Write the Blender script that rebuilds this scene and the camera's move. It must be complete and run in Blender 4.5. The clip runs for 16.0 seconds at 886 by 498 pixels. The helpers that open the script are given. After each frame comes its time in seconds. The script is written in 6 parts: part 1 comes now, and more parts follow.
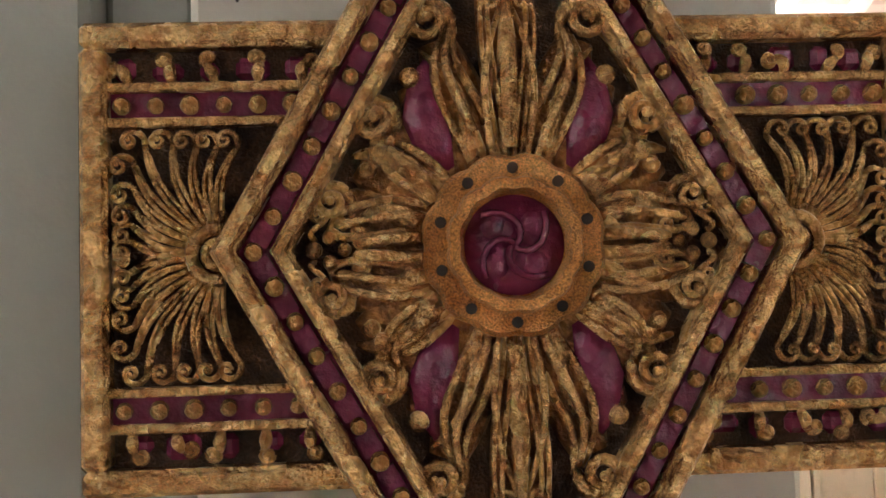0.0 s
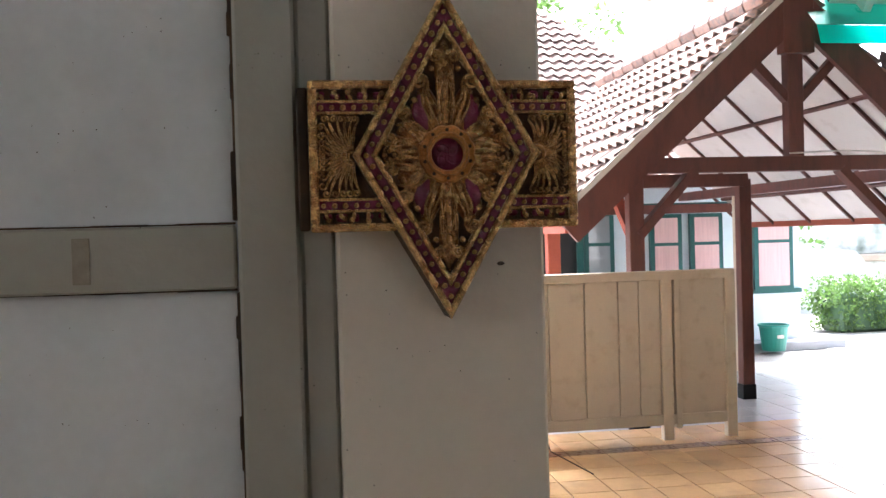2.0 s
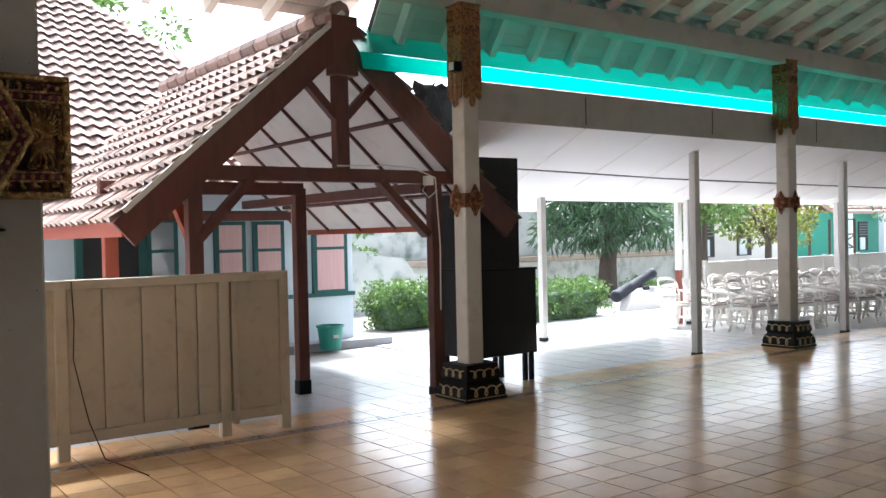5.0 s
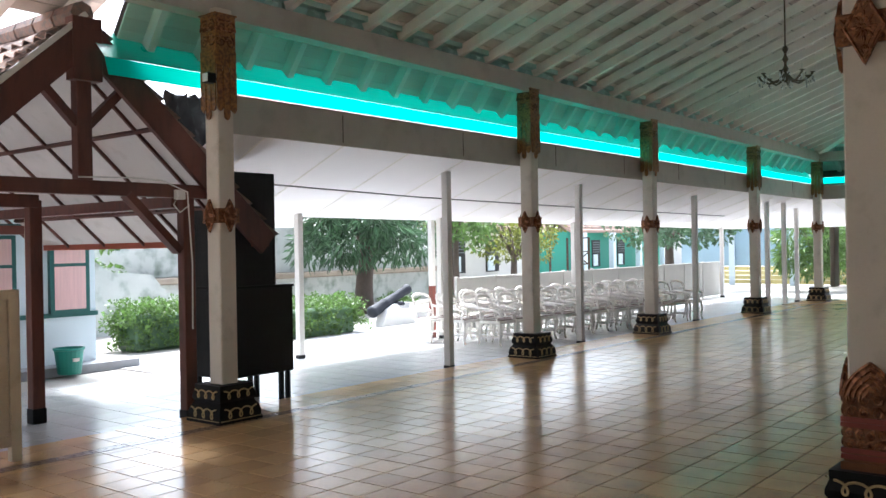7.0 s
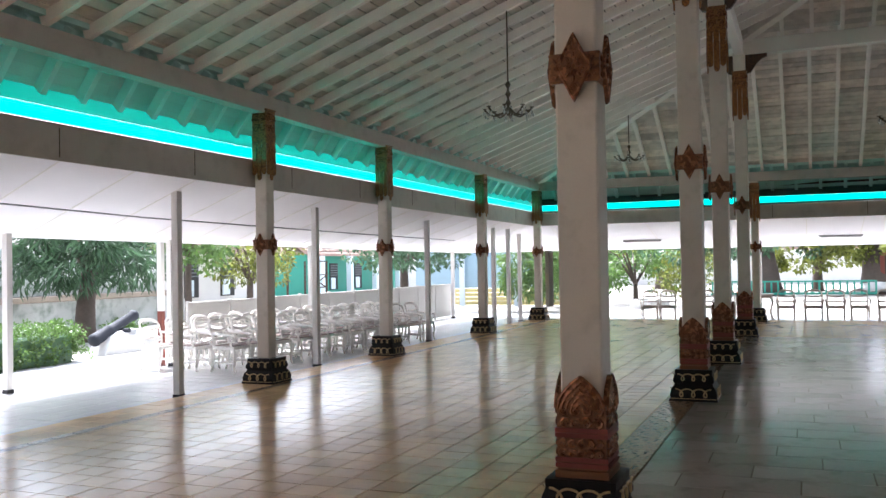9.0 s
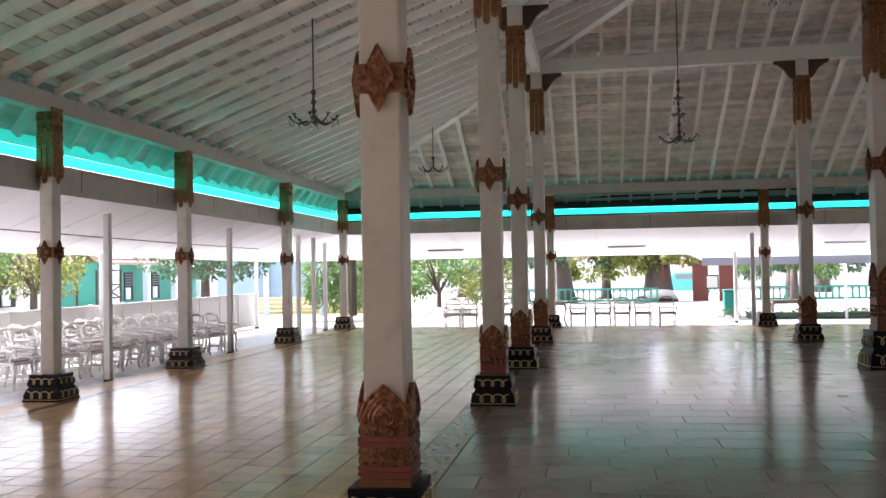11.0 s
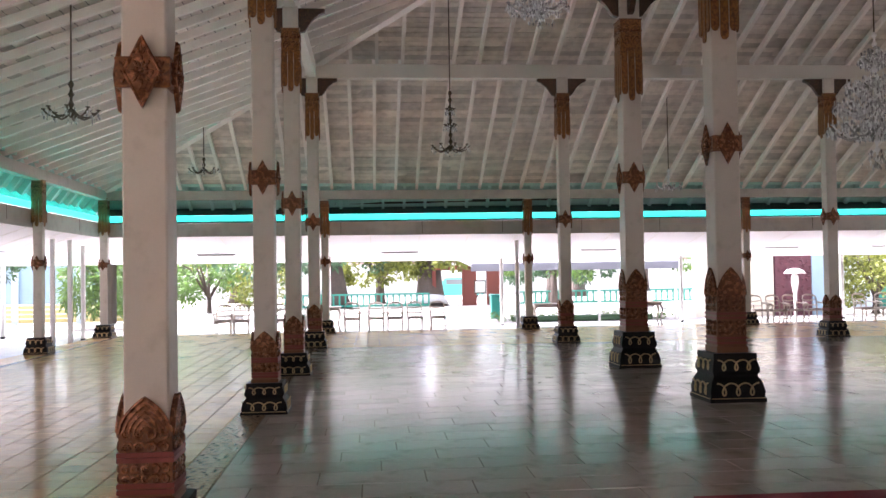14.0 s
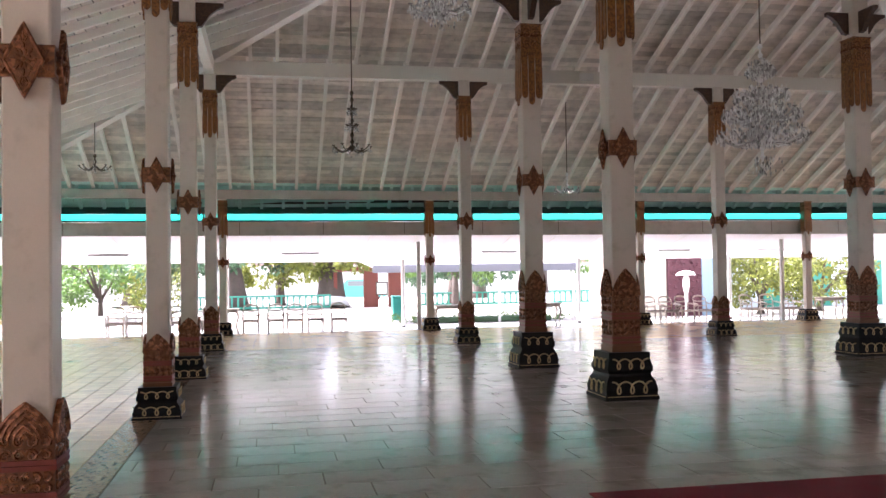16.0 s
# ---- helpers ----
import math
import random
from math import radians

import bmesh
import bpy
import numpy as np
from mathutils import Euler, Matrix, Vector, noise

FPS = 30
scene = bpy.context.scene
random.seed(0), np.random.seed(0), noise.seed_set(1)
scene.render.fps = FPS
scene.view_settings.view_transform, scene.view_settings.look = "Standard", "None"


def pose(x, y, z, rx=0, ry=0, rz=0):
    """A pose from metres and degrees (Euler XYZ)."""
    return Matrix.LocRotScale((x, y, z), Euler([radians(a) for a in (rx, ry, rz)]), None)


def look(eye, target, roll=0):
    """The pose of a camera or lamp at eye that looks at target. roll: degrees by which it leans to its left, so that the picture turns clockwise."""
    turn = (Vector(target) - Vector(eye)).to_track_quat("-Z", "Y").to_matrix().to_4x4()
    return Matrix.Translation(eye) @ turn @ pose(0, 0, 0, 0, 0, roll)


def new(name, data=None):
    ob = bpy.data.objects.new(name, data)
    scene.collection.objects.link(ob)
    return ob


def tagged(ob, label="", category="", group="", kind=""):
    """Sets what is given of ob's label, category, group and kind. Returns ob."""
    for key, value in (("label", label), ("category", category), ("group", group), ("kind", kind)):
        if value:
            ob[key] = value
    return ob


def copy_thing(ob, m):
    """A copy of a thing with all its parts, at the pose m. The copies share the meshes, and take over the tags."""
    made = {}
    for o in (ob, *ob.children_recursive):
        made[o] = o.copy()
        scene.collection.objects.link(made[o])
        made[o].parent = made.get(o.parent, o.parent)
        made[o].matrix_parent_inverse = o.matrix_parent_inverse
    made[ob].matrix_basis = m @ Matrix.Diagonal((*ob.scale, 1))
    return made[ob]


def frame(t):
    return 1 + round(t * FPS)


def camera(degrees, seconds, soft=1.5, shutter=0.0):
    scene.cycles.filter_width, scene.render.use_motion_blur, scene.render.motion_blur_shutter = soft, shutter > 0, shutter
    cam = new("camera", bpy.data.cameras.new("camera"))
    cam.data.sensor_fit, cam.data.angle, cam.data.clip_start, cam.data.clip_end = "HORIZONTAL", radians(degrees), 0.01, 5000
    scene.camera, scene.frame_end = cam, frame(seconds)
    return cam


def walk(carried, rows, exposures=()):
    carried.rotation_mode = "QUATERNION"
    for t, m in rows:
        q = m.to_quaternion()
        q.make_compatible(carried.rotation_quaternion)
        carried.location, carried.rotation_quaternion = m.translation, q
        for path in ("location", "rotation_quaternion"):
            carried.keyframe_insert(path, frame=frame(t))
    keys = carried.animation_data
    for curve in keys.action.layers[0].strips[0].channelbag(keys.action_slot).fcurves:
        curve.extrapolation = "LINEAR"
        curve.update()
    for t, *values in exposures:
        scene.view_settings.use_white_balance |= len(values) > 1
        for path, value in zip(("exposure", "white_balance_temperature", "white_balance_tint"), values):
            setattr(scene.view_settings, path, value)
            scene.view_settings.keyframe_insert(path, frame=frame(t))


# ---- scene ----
cam = camera(52.6, 16.0)
EXPOSURES = [(0.0, 4.3, 5850, 11), (1.0, 3.95, 5850, 11), (2.0, 3.3, 5800, 13), (2.6, 2.8, 5800, 14), (3.2, 2.42, 5800, 14), (4.0, 2.28, 5800, 10), (7.0, 2.2, 5750, 9), (9.5, 2.4, 5800, 16), (12.0, 2.68, 6000, 23), (16.0, 3.08, 6000, 26)]
PATH = [
    (0, (0.073, -0.035, 1.853), (0.174, 1.959, 1.963), -1.7),
    (0.5, (0.068, -0.103, 1.853), (0.137, 1.895, 1.9), -1.4),
    (1, (0.039, -0.267, 1.837), (0.13, 1.731, 1.858), -1.3),
    (1.5, (-0.011, -0.482, 1.816), (0.177, 1.509, 1.833), -1.6),
    (2, (-0.055, -0.732, 1.779), (0.259, 1.243, 1.747), -1.6),
    (2.5, (-0.089, -0.906, 1.737), (0.367, 1.04, 1.679), -1.6),
    (3, (-0.083, -1.001, 1.727), (0.557, 0.893, 1.671), -1.4),
    (3.5, (-0.066, -1.045, 1.722), (0.738, 0.785, 1.681), -1.4),
    (4, (-0.06, -1.059, 1.72), (0.886, 0.703, 1.685), -1.3),
    (4.2, (-0.058, -1.058, 1.719), (0.936, 0.677, 1.686), -1.3),
    (6.5, (-0.047, -1.048, 1.731), (1.421, 0.311, 1.707), -1.0),
    (7, (-0.047, -1.053, 1.727), (1.514, 0.198, 1.72), -1.0),
    (7.5, (-0.025, -1.045, 1.732), (1.629, 0.08, 1.742), -1.0),
    (8, (-0.005, -1.051, 1.727), (1.731, -0.058, 1.752), -1.0),
    (8.5, (0.01, -1.053, 1.73), (1.811, -0.184, 1.761), -1.0),
    (9, (0.013, -1.062, 1.721), (1.866, -0.31, 1.756), -1.0),
    (9.5, (0.031, -1.068, 1.725), (1.924, -0.423, 1.761), -1.0),
    (12, (0.039, -1.077, 1.72), (2.032, -0.923, 1.776), -0.9),
    (12.5, (0.045, -1.081, 1.724), (2.043, -1.01, 1.782), -0.8),
    (13, (0.049, -1.084, 1.722), (2.048, -1.094, 1.78), -0.8),
    (13.5, (0.072, -1.076, 1.729), (2.07, -1.165, 1.783), -0.8),
    (14, (0.079, -1.079, 1.723), (2.072, -1.239, 1.774), -0.9),
    (14.5, (0.087, -1.08, 1.728), (2.073, -1.311, 1.775), -0.8),
    (15, (0.102, -1.088, 1.725), (2.079, -1.387, 1.771), -0.8),
    (15.5, (0.1, -1.095, 1.72), (2.069, -1.442, 1.767), -0.9),
    (16, (0.115, -1.1, 1.709), (2.079, -1.476, 1.761), -0.8),
]
walk(cam, [(t, look(eye, target, roll)) for t, eye, target, roll in PATH], EXPOSURES)

# ---- light ----
world = bpy.data.worlds.new("overcast_sky")
scene.world = world
world.use_nodes = True
wt = world.node_tree
sky = wt.nodes.new("ShaderNodeTexSky")
sky.sky_type = "NISHITA"
sky.sun_disc = False
sky.sun_elevation = radians(59)
sky.sun_rotation = radians(41)
sky.air_density, sky.dust_density, sky.ozone_density = 1.0, 5.0, 0.6
pale = wt.nodes.new("ShaderNodeHueSaturation")
pale.inputs["Saturation"].default_value = 0.35
wt.links.new(sky.outputs[0], pale.inputs["Color"])
wt.links.new(pale.outputs[0], wt.nodes["Background"].inputs[0])
wt.nodes["Background"].inputs[1].default_value = 0.15
sun_data = bpy.data.lights.new("sun", "SUN")
sun_data.energy, sun_data.angle, sun_data.color = 3.4, radians(12), (1.0, 0.96, 0.9)
sun = new("sun", sun_data)
sun.matrix_world = look((0, 0, 40), (-15.5, -17.8, 0))


# ---- materials ----
def mat(name, base, rough=0.6, metal=0.0, var=0.12, scale=6.0, bump=0.15, bscale=60.0, second=None, spec=0.5,
        trans=0.0, random=0.0, mix_lo=0.45, mix_hi=0.7, stretch=(1, 1, 1), coat=0.0, grain=0.3, span=0.25):
    """A procedural surface: a base colour that varies at two scales, an optional second colour in patches, fine relief."""
    m = bpy.data.materials.new(name)
    m.use_nodes = True
    t = m.node_tree
    n, l = t.nodes, t.links
    b = n["Principled BSDF"]
    b.inputs["Roughness"].default_value = rough
    b.inputs["Metallic"].default_value = metal
    b.inputs["Specular IOR Level"].default_value = spec
    b.inputs["Coat Weight"].default_value = coat
    co = n.new("ShaderNodeTexCoord")
    mp = n.new("ShaderNodeMapping")
    mp.inputs["Scale"].default_value = stretch
    l.new(co.outputs["Object"], mp.inputs[0])
    big = n.new("ShaderNodeTexNoise")
    big.inputs["Scale"].default_value = scale
    big.inputs["Detail"].default_value = 6
    l.new(mp.outputs[0], big.inputs[0])
    fine = n.new("ShaderNodeTexNoise")
    fine.inputs["Scale"].default_value = bscale
    fine.inputs["Detail"].default_value = 4
    l.new(mp.outputs[0], fine.inputs[0])
    ramp = n.new("ShaderNodeMapRange")
    ramp.inputs[1].default_value, ramp.inputs[2].default_value = 0.5 - span, 0.5 + span
    ramp.inputs[3].default_value, ramp.inputs[4].default_value = 1 - var, 1 + var
    add = n.new("ShaderNodeMath")
    add.operation = "MULTIPLY_ADD"
    add.inputs[1].default_value = grain
    l.new(fine.outputs[0], add.inputs[0])
    sc = n.new("ShaderNodeMath")
    sc.operation = "MULTIPLY"
    sc.inputs[1].default_value = 1 - grain
    l.new(big.outputs[0], sc.inputs[0])
    l.new(sc.outputs[0], add.inputs[2])
    l.new(add.outputs[0], ramp.inputs[0])
    col = None
    if second:
        patch = n.new("ShaderNodeMapRange")
        patch.inputs[1].default_value, patch.inputs[2].default_value = mix_lo, mix_hi
        third = n.new("ShaderNodeTexNoise")
        third.inputs["Scale"].default_value = scale * 2.3
        third.inputs["Detail"].default_value = 8
        l.new(mp.outputs[0], third.inputs[0])
        l.new(third.outputs[0], patch.inputs[0])
        mx = n.new("ShaderNodeMixRGB")
        mx.inputs[1].default_value, mx.inputs[2].default_value = (*base, 1), (*second, 1)
        l.new(patch.outputs[0], mx.inputs[0])
        col = mx.outputs[0]
    mul = n.new("ShaderNodeVectorMath")
    mul.operation = "SCALE"
    if col:
        l.new(col, mul.inputs[0])
    else:
        mul.inputs[0].default_value = base
    if random:
        info = n.new("ShaderNodeObjectInfo")
        geo = n.new("ShaderNodeNewGeometry")
        both = n.new("ShaderNodeMath")
        both.operation = "ADD"
        l.new(info.outputs["Random"], both.inputs[0])
        l.new(geo.outputs["Random Per Island"], both.inputs[1])
        fr = n.new("ShaderNodeMath")
        fr.operation = "FRACT"
        l.new(both.outputs[0], fr.inputs[0])
        rr = n.new("ShaderNodeMapRange")
        rr.inputs[3].default_value, rr.inputs[4].default_value = 1 - random, 1 + random
        l.new(fr.outputs[0], rr.inputs[0])
        m2 = n.new("ShaderNodeMath")
        m2.operation = "MULTIPLY"
        l.new(rr.outputs[0], m2.inputs[0])
        l.new(ramp.outputs[0], m2.inputs[1])
        l.new(m2.outputs[0], mul.inputs["Scale"])
    else:
        l.new(ramp.outputs[0], mul.inputs["Scale"])
    l.new(mul.outputs[0], b.inputs["Base Color"])
    rg = n.new("ShaderNodeMapRange")
    rg.inputs[3].default_value, rg.inputs[4].default_value = max(0.02, rough * 0.8), min(1, rough * 1.2)
    l.new(big.outputs[0], rg.inputs[0])
    l.new(rg.outputs[0], b.inputs["Roughness"])
    if bump:
        bp = n.new("ShaderNodeBump")
        bp.inputs["Strength"].default_value = bump
        bp.inputs["Distance"].default_value = 0.01
        l.new(fine.outputs[0], bp.inputs["Height"])
        l.new(bp.outputs[0], b.inputs["Normal"])
    if trans:
        tr = n.new("ShaderNodeBsdfTranslucent")
        l.new(mul.outputs[0], tr.inputs[0])
        ms = n.new("ShaderNodeMixShader")
        ms.inputs[0].default_value = trans
        l.new(b.outputs[0], ms.inputs[1])
        l.new(tr.outputs[0], ms.inputs[2])
        l.new(ms.outputs[0], n["Material Output"].inputs[0])
    return m


CREAM = mat("cream_paint", (0.66, 0.60, 0.52), 0.45, var=0.07, scale=2.5, bump=0.08, second=(0.52, 0.47, 0.39), mix_lo=0.55, mix_hi=0.8)
CREAM_OLD = mat("cream_wall_paint", (0.36, 0.355, 0.315), 0.5, var=0.08, scale=3, bump=0.1, second=(0.33, 0.31, 0.265), mix_lo=0.54, mix_hi=0.82)
WHITE_PANEL = mat("white_wall_board", (0.66, 0.69, 0.73), 0.5, var=0.10, scale=2.5, bump=0.06, second=(0.52, 0.545, 0.58), mix_lo=0.48, mix_hi=0.8)
DARK_GAP = mat("dark_crack", (0.03, 0.02, 0.015), 0.9, second=(0.10, 0.05, 0.02))
BOARD = mat("white_ceiling_board", (0.75, 0.685, 0.61), 0.55, var=0.16, scale=2, bump=0.12, second=(0.56, 0.505, 0.445), mix_lo=0.45, mix_hi=0.75, random=0.2)
DECK = mat("dark_roof_deck", (0.05, 0.04, 0.035), 0.9, var=0.3, scale=4)
# pale rafter paint tinted teal to carry the green sheet's light
TEAL_LIT_RAFTER = mat("rafter_green_light_tint", (0.55, 0.80, 0.74), 0.5, var=0.08, scale=3, bump=0.1, random=0.05)
CAP_GOLD = mat("yellow_gold_paint", (0.32, 0.14, 0.038), 0.38, metal=0.25, var=0.35, scale=14, bump=0.25, bscale=120, second=(0.13, 0.05, 0.018), mix_lo=0.42, mix_hi=0.62)
RAFTER = mat("white_rafter", (0.90, 0.855, 0.79), 0.5, var=0.08, scale=3, bump=0.1, random=0.05)
BEAM = mat("grey_white_beam", (0.72, 0.68, 0.60), 0.5, var=0.07, scale=2, bump=0.08)
FASCIA = mat("grey_brown_fascia_paint", (0.47, 0.44, 0.385), 0.5, var=0.10, scale=1.5, bump=0.08, second=(0.37, 0.34, 0.29), mix_lo=0.5, mix_hi=0.8)
# white paint greyed so the fence looks shaded under the gallery roof
FENCE_SHADED = mat("white_fence_paint_shaded", (0.44, 0.43, 0.40), 0.6, var=0.10, scale=2, bump=0.08)
SOFFIT = mat("white_soffit", (0.80, 0.765, 0.765), 0.6, var=0.04, scale=1.2, bump=0.04)
TEAL = mat("green_translucent_sheet", (0.02, 0.66, 0.50), 0.35, var=0.06, scale=3, bump=0.05, trans=0.85)
# pale board paint with the sheet's green light mixed into its colour
TEAL_LIT_BOARD = mat("board_green_light_tint", (0.46, 0.72, 0.65), 0.5, var=0.1, scale=3, bump=0.1, random=0.08)
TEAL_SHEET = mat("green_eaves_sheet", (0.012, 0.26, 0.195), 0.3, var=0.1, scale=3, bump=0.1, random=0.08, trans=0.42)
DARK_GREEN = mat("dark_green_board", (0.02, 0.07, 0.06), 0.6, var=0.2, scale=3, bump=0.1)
BLACK = mat("black_lacquer", (0.007, 0.007, 0.008), 0.45, var=0.2, scale=8, bump=0.08, spec=0.18)
GOLD = mat("gold_paint", (0.62, 0.30, 0.095), 0.32, metal=0.4, var=0.6, scale=25, bump=0.5, bscale=1300, grain=0.7, span=0.13, second=(0.34, 0.12, 0.022), mix_lo=0.4, mix_hi=0.65)
GILT = mat("gilt_line", (0.55, 0.42, 0.22), 0.4, metal=0.4, var=0.15, scale=20, bump=0.15)
BRACKET = mat("dark_carved_wood", (0.065, 0.032, 0.018), 0.45, metal=0.2, var=0.5, scale=22, bump=0.6, bscale=90, second=(0.16, 0.085, 0.03), mix_lo=0.55, mix_hi=0.7)
BRONZE = mat("bronze_gold_carving", (0.25, 0.105, 0.04), 0.30, metal=0.4, var=0.5, scale=18, bump=0.4, bscale=200, second=(0.075, 0.026, 0.012))
ORANGE_WOOD = mat("orange_gold_paint", (0.17, 0.065, 0.022), 0.42, metal=0.15, var=0.15, scale=10, bump=0.1)
COPPER = mat("copper_gold_relief", (0.28, 0.115, 0.048), 0.27, metal=0.5, var=0.45, scale=20, bump=0.3, bscale=200, second=(0.13, 0.042, 0.02))
RED_BAND = mat("dark_red_band", (0.20, 0.035, 0.025), 0.5, var=0.15, scale=12)
MAGENTA = mat("magenta_paint", (0.18, 0.022, 0.065), 0.26, var=0.25, scale=40, bump=0.25, bscale=200, second=(0.10, 0.008, 0.03))
GROUT = mat("floor_grout", (0.11, 0.08, 0.06), 0.8)
TILE = mat("buff_floor_tile", (0.66, 0.43, 0.225), 0.17, var=0.14, scale=1.5, bump=0.012, bscale=30, random=0.13, second=(0.50, 0.335, 0.19), mix_lo=0.5, mix_hi=0.75, spec=0.30)
MARBLE = mat("grey_marble_slab", (0.41, 0.375, 0.355), 0.16, var=0.16, scale=1.2, bump=0.01, bscale=25, random=0.11, second=(0.28, 0.25, 0.235), mix_lo=0.5, mix_hi=0.7)
BORDER = mat("border_tile", (0.36, 0.25, 0.17), 0.2, var=0.2, scale=9, bump=0.02, second=(0.20, 0.11, 0.07), mix_lo=0.5, mix_hi=0.6)
PALE_TILE = mat("pale_terrace_tile", (0.50, 0.505, 0.505), 0.22, var=0.07, scale=1.5, bump=0.02, bscale=20, random=0.05)
GROUND = mat("pale_sandy_ground", (0.32, 0.305, 0.28), 0.9, var=0.15, scale=0.5, bump=0.4, bscale=12, second=(0.30, 0.28, 0.25))
RED_WOOD = mat("red_brown_wood", (0.12, 0.036, 0.024), 0.5, var=0.18, scale=5, bump=0.12, stretch=(1, 1, 0.3), second=(0.08, 0.026, 0.018))
POST_WHITE = mat("white_post_paint", (0.68, 0.66, 0.62), 0.5, var=0.06, scale=4, bump=0.06)
CARPET = mat("red_carpet", (0.21, 0.012, 0.03), 0.95, var=0.2, scale=4, bump=0.5, bscale=300)


# ---- mesh helpers ----
def mesh_of(bm, name, material):
    me = bpy.data.meshes.new(name)
    bm.normal_update()
    bm.to_mesh(me)
    bm.free()
    for one in (material if isinstance(material, (list, tuple)) else [material]):
        me.materials.append(one)
    return me


def part(name, bm, material, parent=None, label="", smooth=False):
    """Links a bmesh as one mesh object, under a thing or a part."""
    me = mesh_of(bm, name, material)
    if smooth:
        me.shade_smooth()
    ob = new(name, me)
    if parent:
        ob.parent = parent
    if label:
        ob["label"] = label
    return ob


def thing(name, label, category, group="", at=(0, 0, 0), rz=0.0, kind=""):
    ob = new(name)
    ob.matrix_world = pose(*at, 0, 0, rz)
    return tagged(ob, label, category, group, kind)


def box(bm, x0, x1, y0, y1, z0, z1, bevel=0.0):
    r = bmesh.ops.create_cube(bm, size=1.0, matrix=Matrix.Translation(((x0 + x1) / 2, (y0 + y1) / 2, (z0 + z1) / 2)) @ Matrix.Diagonal((abs(x1 - x0), abs(y1 - y0), abs(z1 - z0), 1)))
    if bevel:
        edges = list({e for v in r["verts"] for e in v.link_edges})
        bmesh.ops.bevel(bm, geom=edges, offset=bevel, segments=1, affect="EDGES", profile=0.5)
    return bm


def boxed(x0, x1, y0, y1, z0, z1, bevel=0.0):
    return box(bmesh.new(), x0, x1, y0, y1, z0, z1, bevel)


def bar(bm, a, b, w, h, up=(0, 0, 1)):
    """A rectangular bar from a to b, w wide and h high."""
    a, b = Vector(a), Vector(b)
    d = (b - a).normalized()
    side = d.cross(Vector(up)).normalized() * (w / 2)
    top = side.cross(d).normalized() * (h / 2)
    v = [bm.verts.new(p + s * side + t * top) for p in (a, b) for s, t in ((-1, -1), (1, -1), (1, 1), (-1, 1))]
    for i in range(4):
        j = (i + 1) % 4
        bm.faces.new((v[i], v[j], v[4 + j], v[4 + i]))
    bm.faces.new((v[3], v[2], v[1], v[0]))
    bm.faces.new(v[4:])
    return bm


def loft(bm, rows, sides=4, turn=45.0):
    """A stack of rings (radius or half-width, z) with square (sides=4) or round section, closed at both ends."""
    rings = []
    for r, z in rows:
        k = r / math.cos(math.pi / sides) if sides == 4 else r
        rings.append([bm.verts.new((k * math.cos(radians(turn) + 2 * math.pi * i / sides), k * math.sin(radians(turn) + 2 * math.pi * i / sides), z)) for i in range(sides)])
    for a, b in zip(rings, rings[1:]):
        for i in range(sides):
            j = (i + 1) % sides
            bm.faces.new((a[i], a[j], b[j], b[i]))
    bm.faces.new(rings[0][::-1])
    bm.faces.new(rings[-1])
    return bm


def tube(bm, pts, radius, sides=6, flat=1.0, normal=None):
    """A tube along points; radius is a number or one number a point."""
    pts = [Vector(p) for p in pts]
    rs = radius if isinstance(radius, (list, tuple)) else [radius] * len(pts)
    rings = []
    for i, p in enumerate(pts):
        d = pts[min(i + 1, len(pts) - 1)] - pts[max(i - 1, 0)]
        d = d.normalized() if d.length > 1e-9 else Vector((0, 0, 1))
        ref = Vector(normal) if normal else (Vector((0, 0, 1)) if abs(d.z) < 0.9 else Vector((1, 0, 0)))
        s = d.cross(ref)
        s = s.normalized() if s.length > 1e-6 else Vector((1, 0, 0))
        u = s.cross(d).normalized()
        rings.append([bm.verts.new(p + rs[i] * (math.cos(2 * math.pi * k / sides) * s + flat * math.sin(2 * math.pi * k / sides) * u)) for k in range(sides)])
    for a, b in zip(rings, rings[1:]):
        for i in range(sides):
            j = (i + 1) % sides
            bm.faces.new((a[i], a[j], b[j], b[i]))
    bm.faces.new(rings[0][::-1])
    bm.faces.new(rings[-1])
    return bm


def prism(bm, outline, y0, y1, m=None):
    """An outline in x, z, drawn out from y0 to y1."""
    a = [bm.verts.new((x, y0, z)) for x, z in outline]
    b = [bm.verts.new((x, y1, z)) for x, z in outline]
    n = len(outline)
    f0 = bm.faces.new(a)
    f1 = bm.faces.new(b[::-1])
    for i in range(n):
        j = (i + 1) % n
        bm.faces.new((a[j], a[i], b[i], b[j]))
    bmesh.ops.recalc_face_normals(bm, faces=bm.faces)
    if m:
        bmesh.ops.transform(bm, matrix=m, verts=a + b)
    return bm


def sheet(bm, a, b, c, d, thick=0.03):
    """A flat slab over four corners, thick downwards."""
    top = [bm.verts.new(p) for p in (a, b, c, d)]
    low = [bm.verts.new((p[0], p[1], p[2] - thick)) for p in (a, b, c, d)]
    bm.faces.new(top)
    bm.faces.new(low[::-1])
    for i in range(4):
        j = (i + 1) % 4
        bm.faces.new((top[j], top[i], low[i], low[j]))
    bmesh.ops.recalc_face_normals(bm, faces=bm.faces)
    return bm


def ball(bm, c, r, seg=8, rings=6, squash=(1, 1, 1)):
    bmesh.ops.create_uvsphere(bm, u_segments=seg, v_segments=rings, radius=r, matrix=Matrix.Translation(c) @ Matrix.Diagonal((*squash, 1)))
    return bm


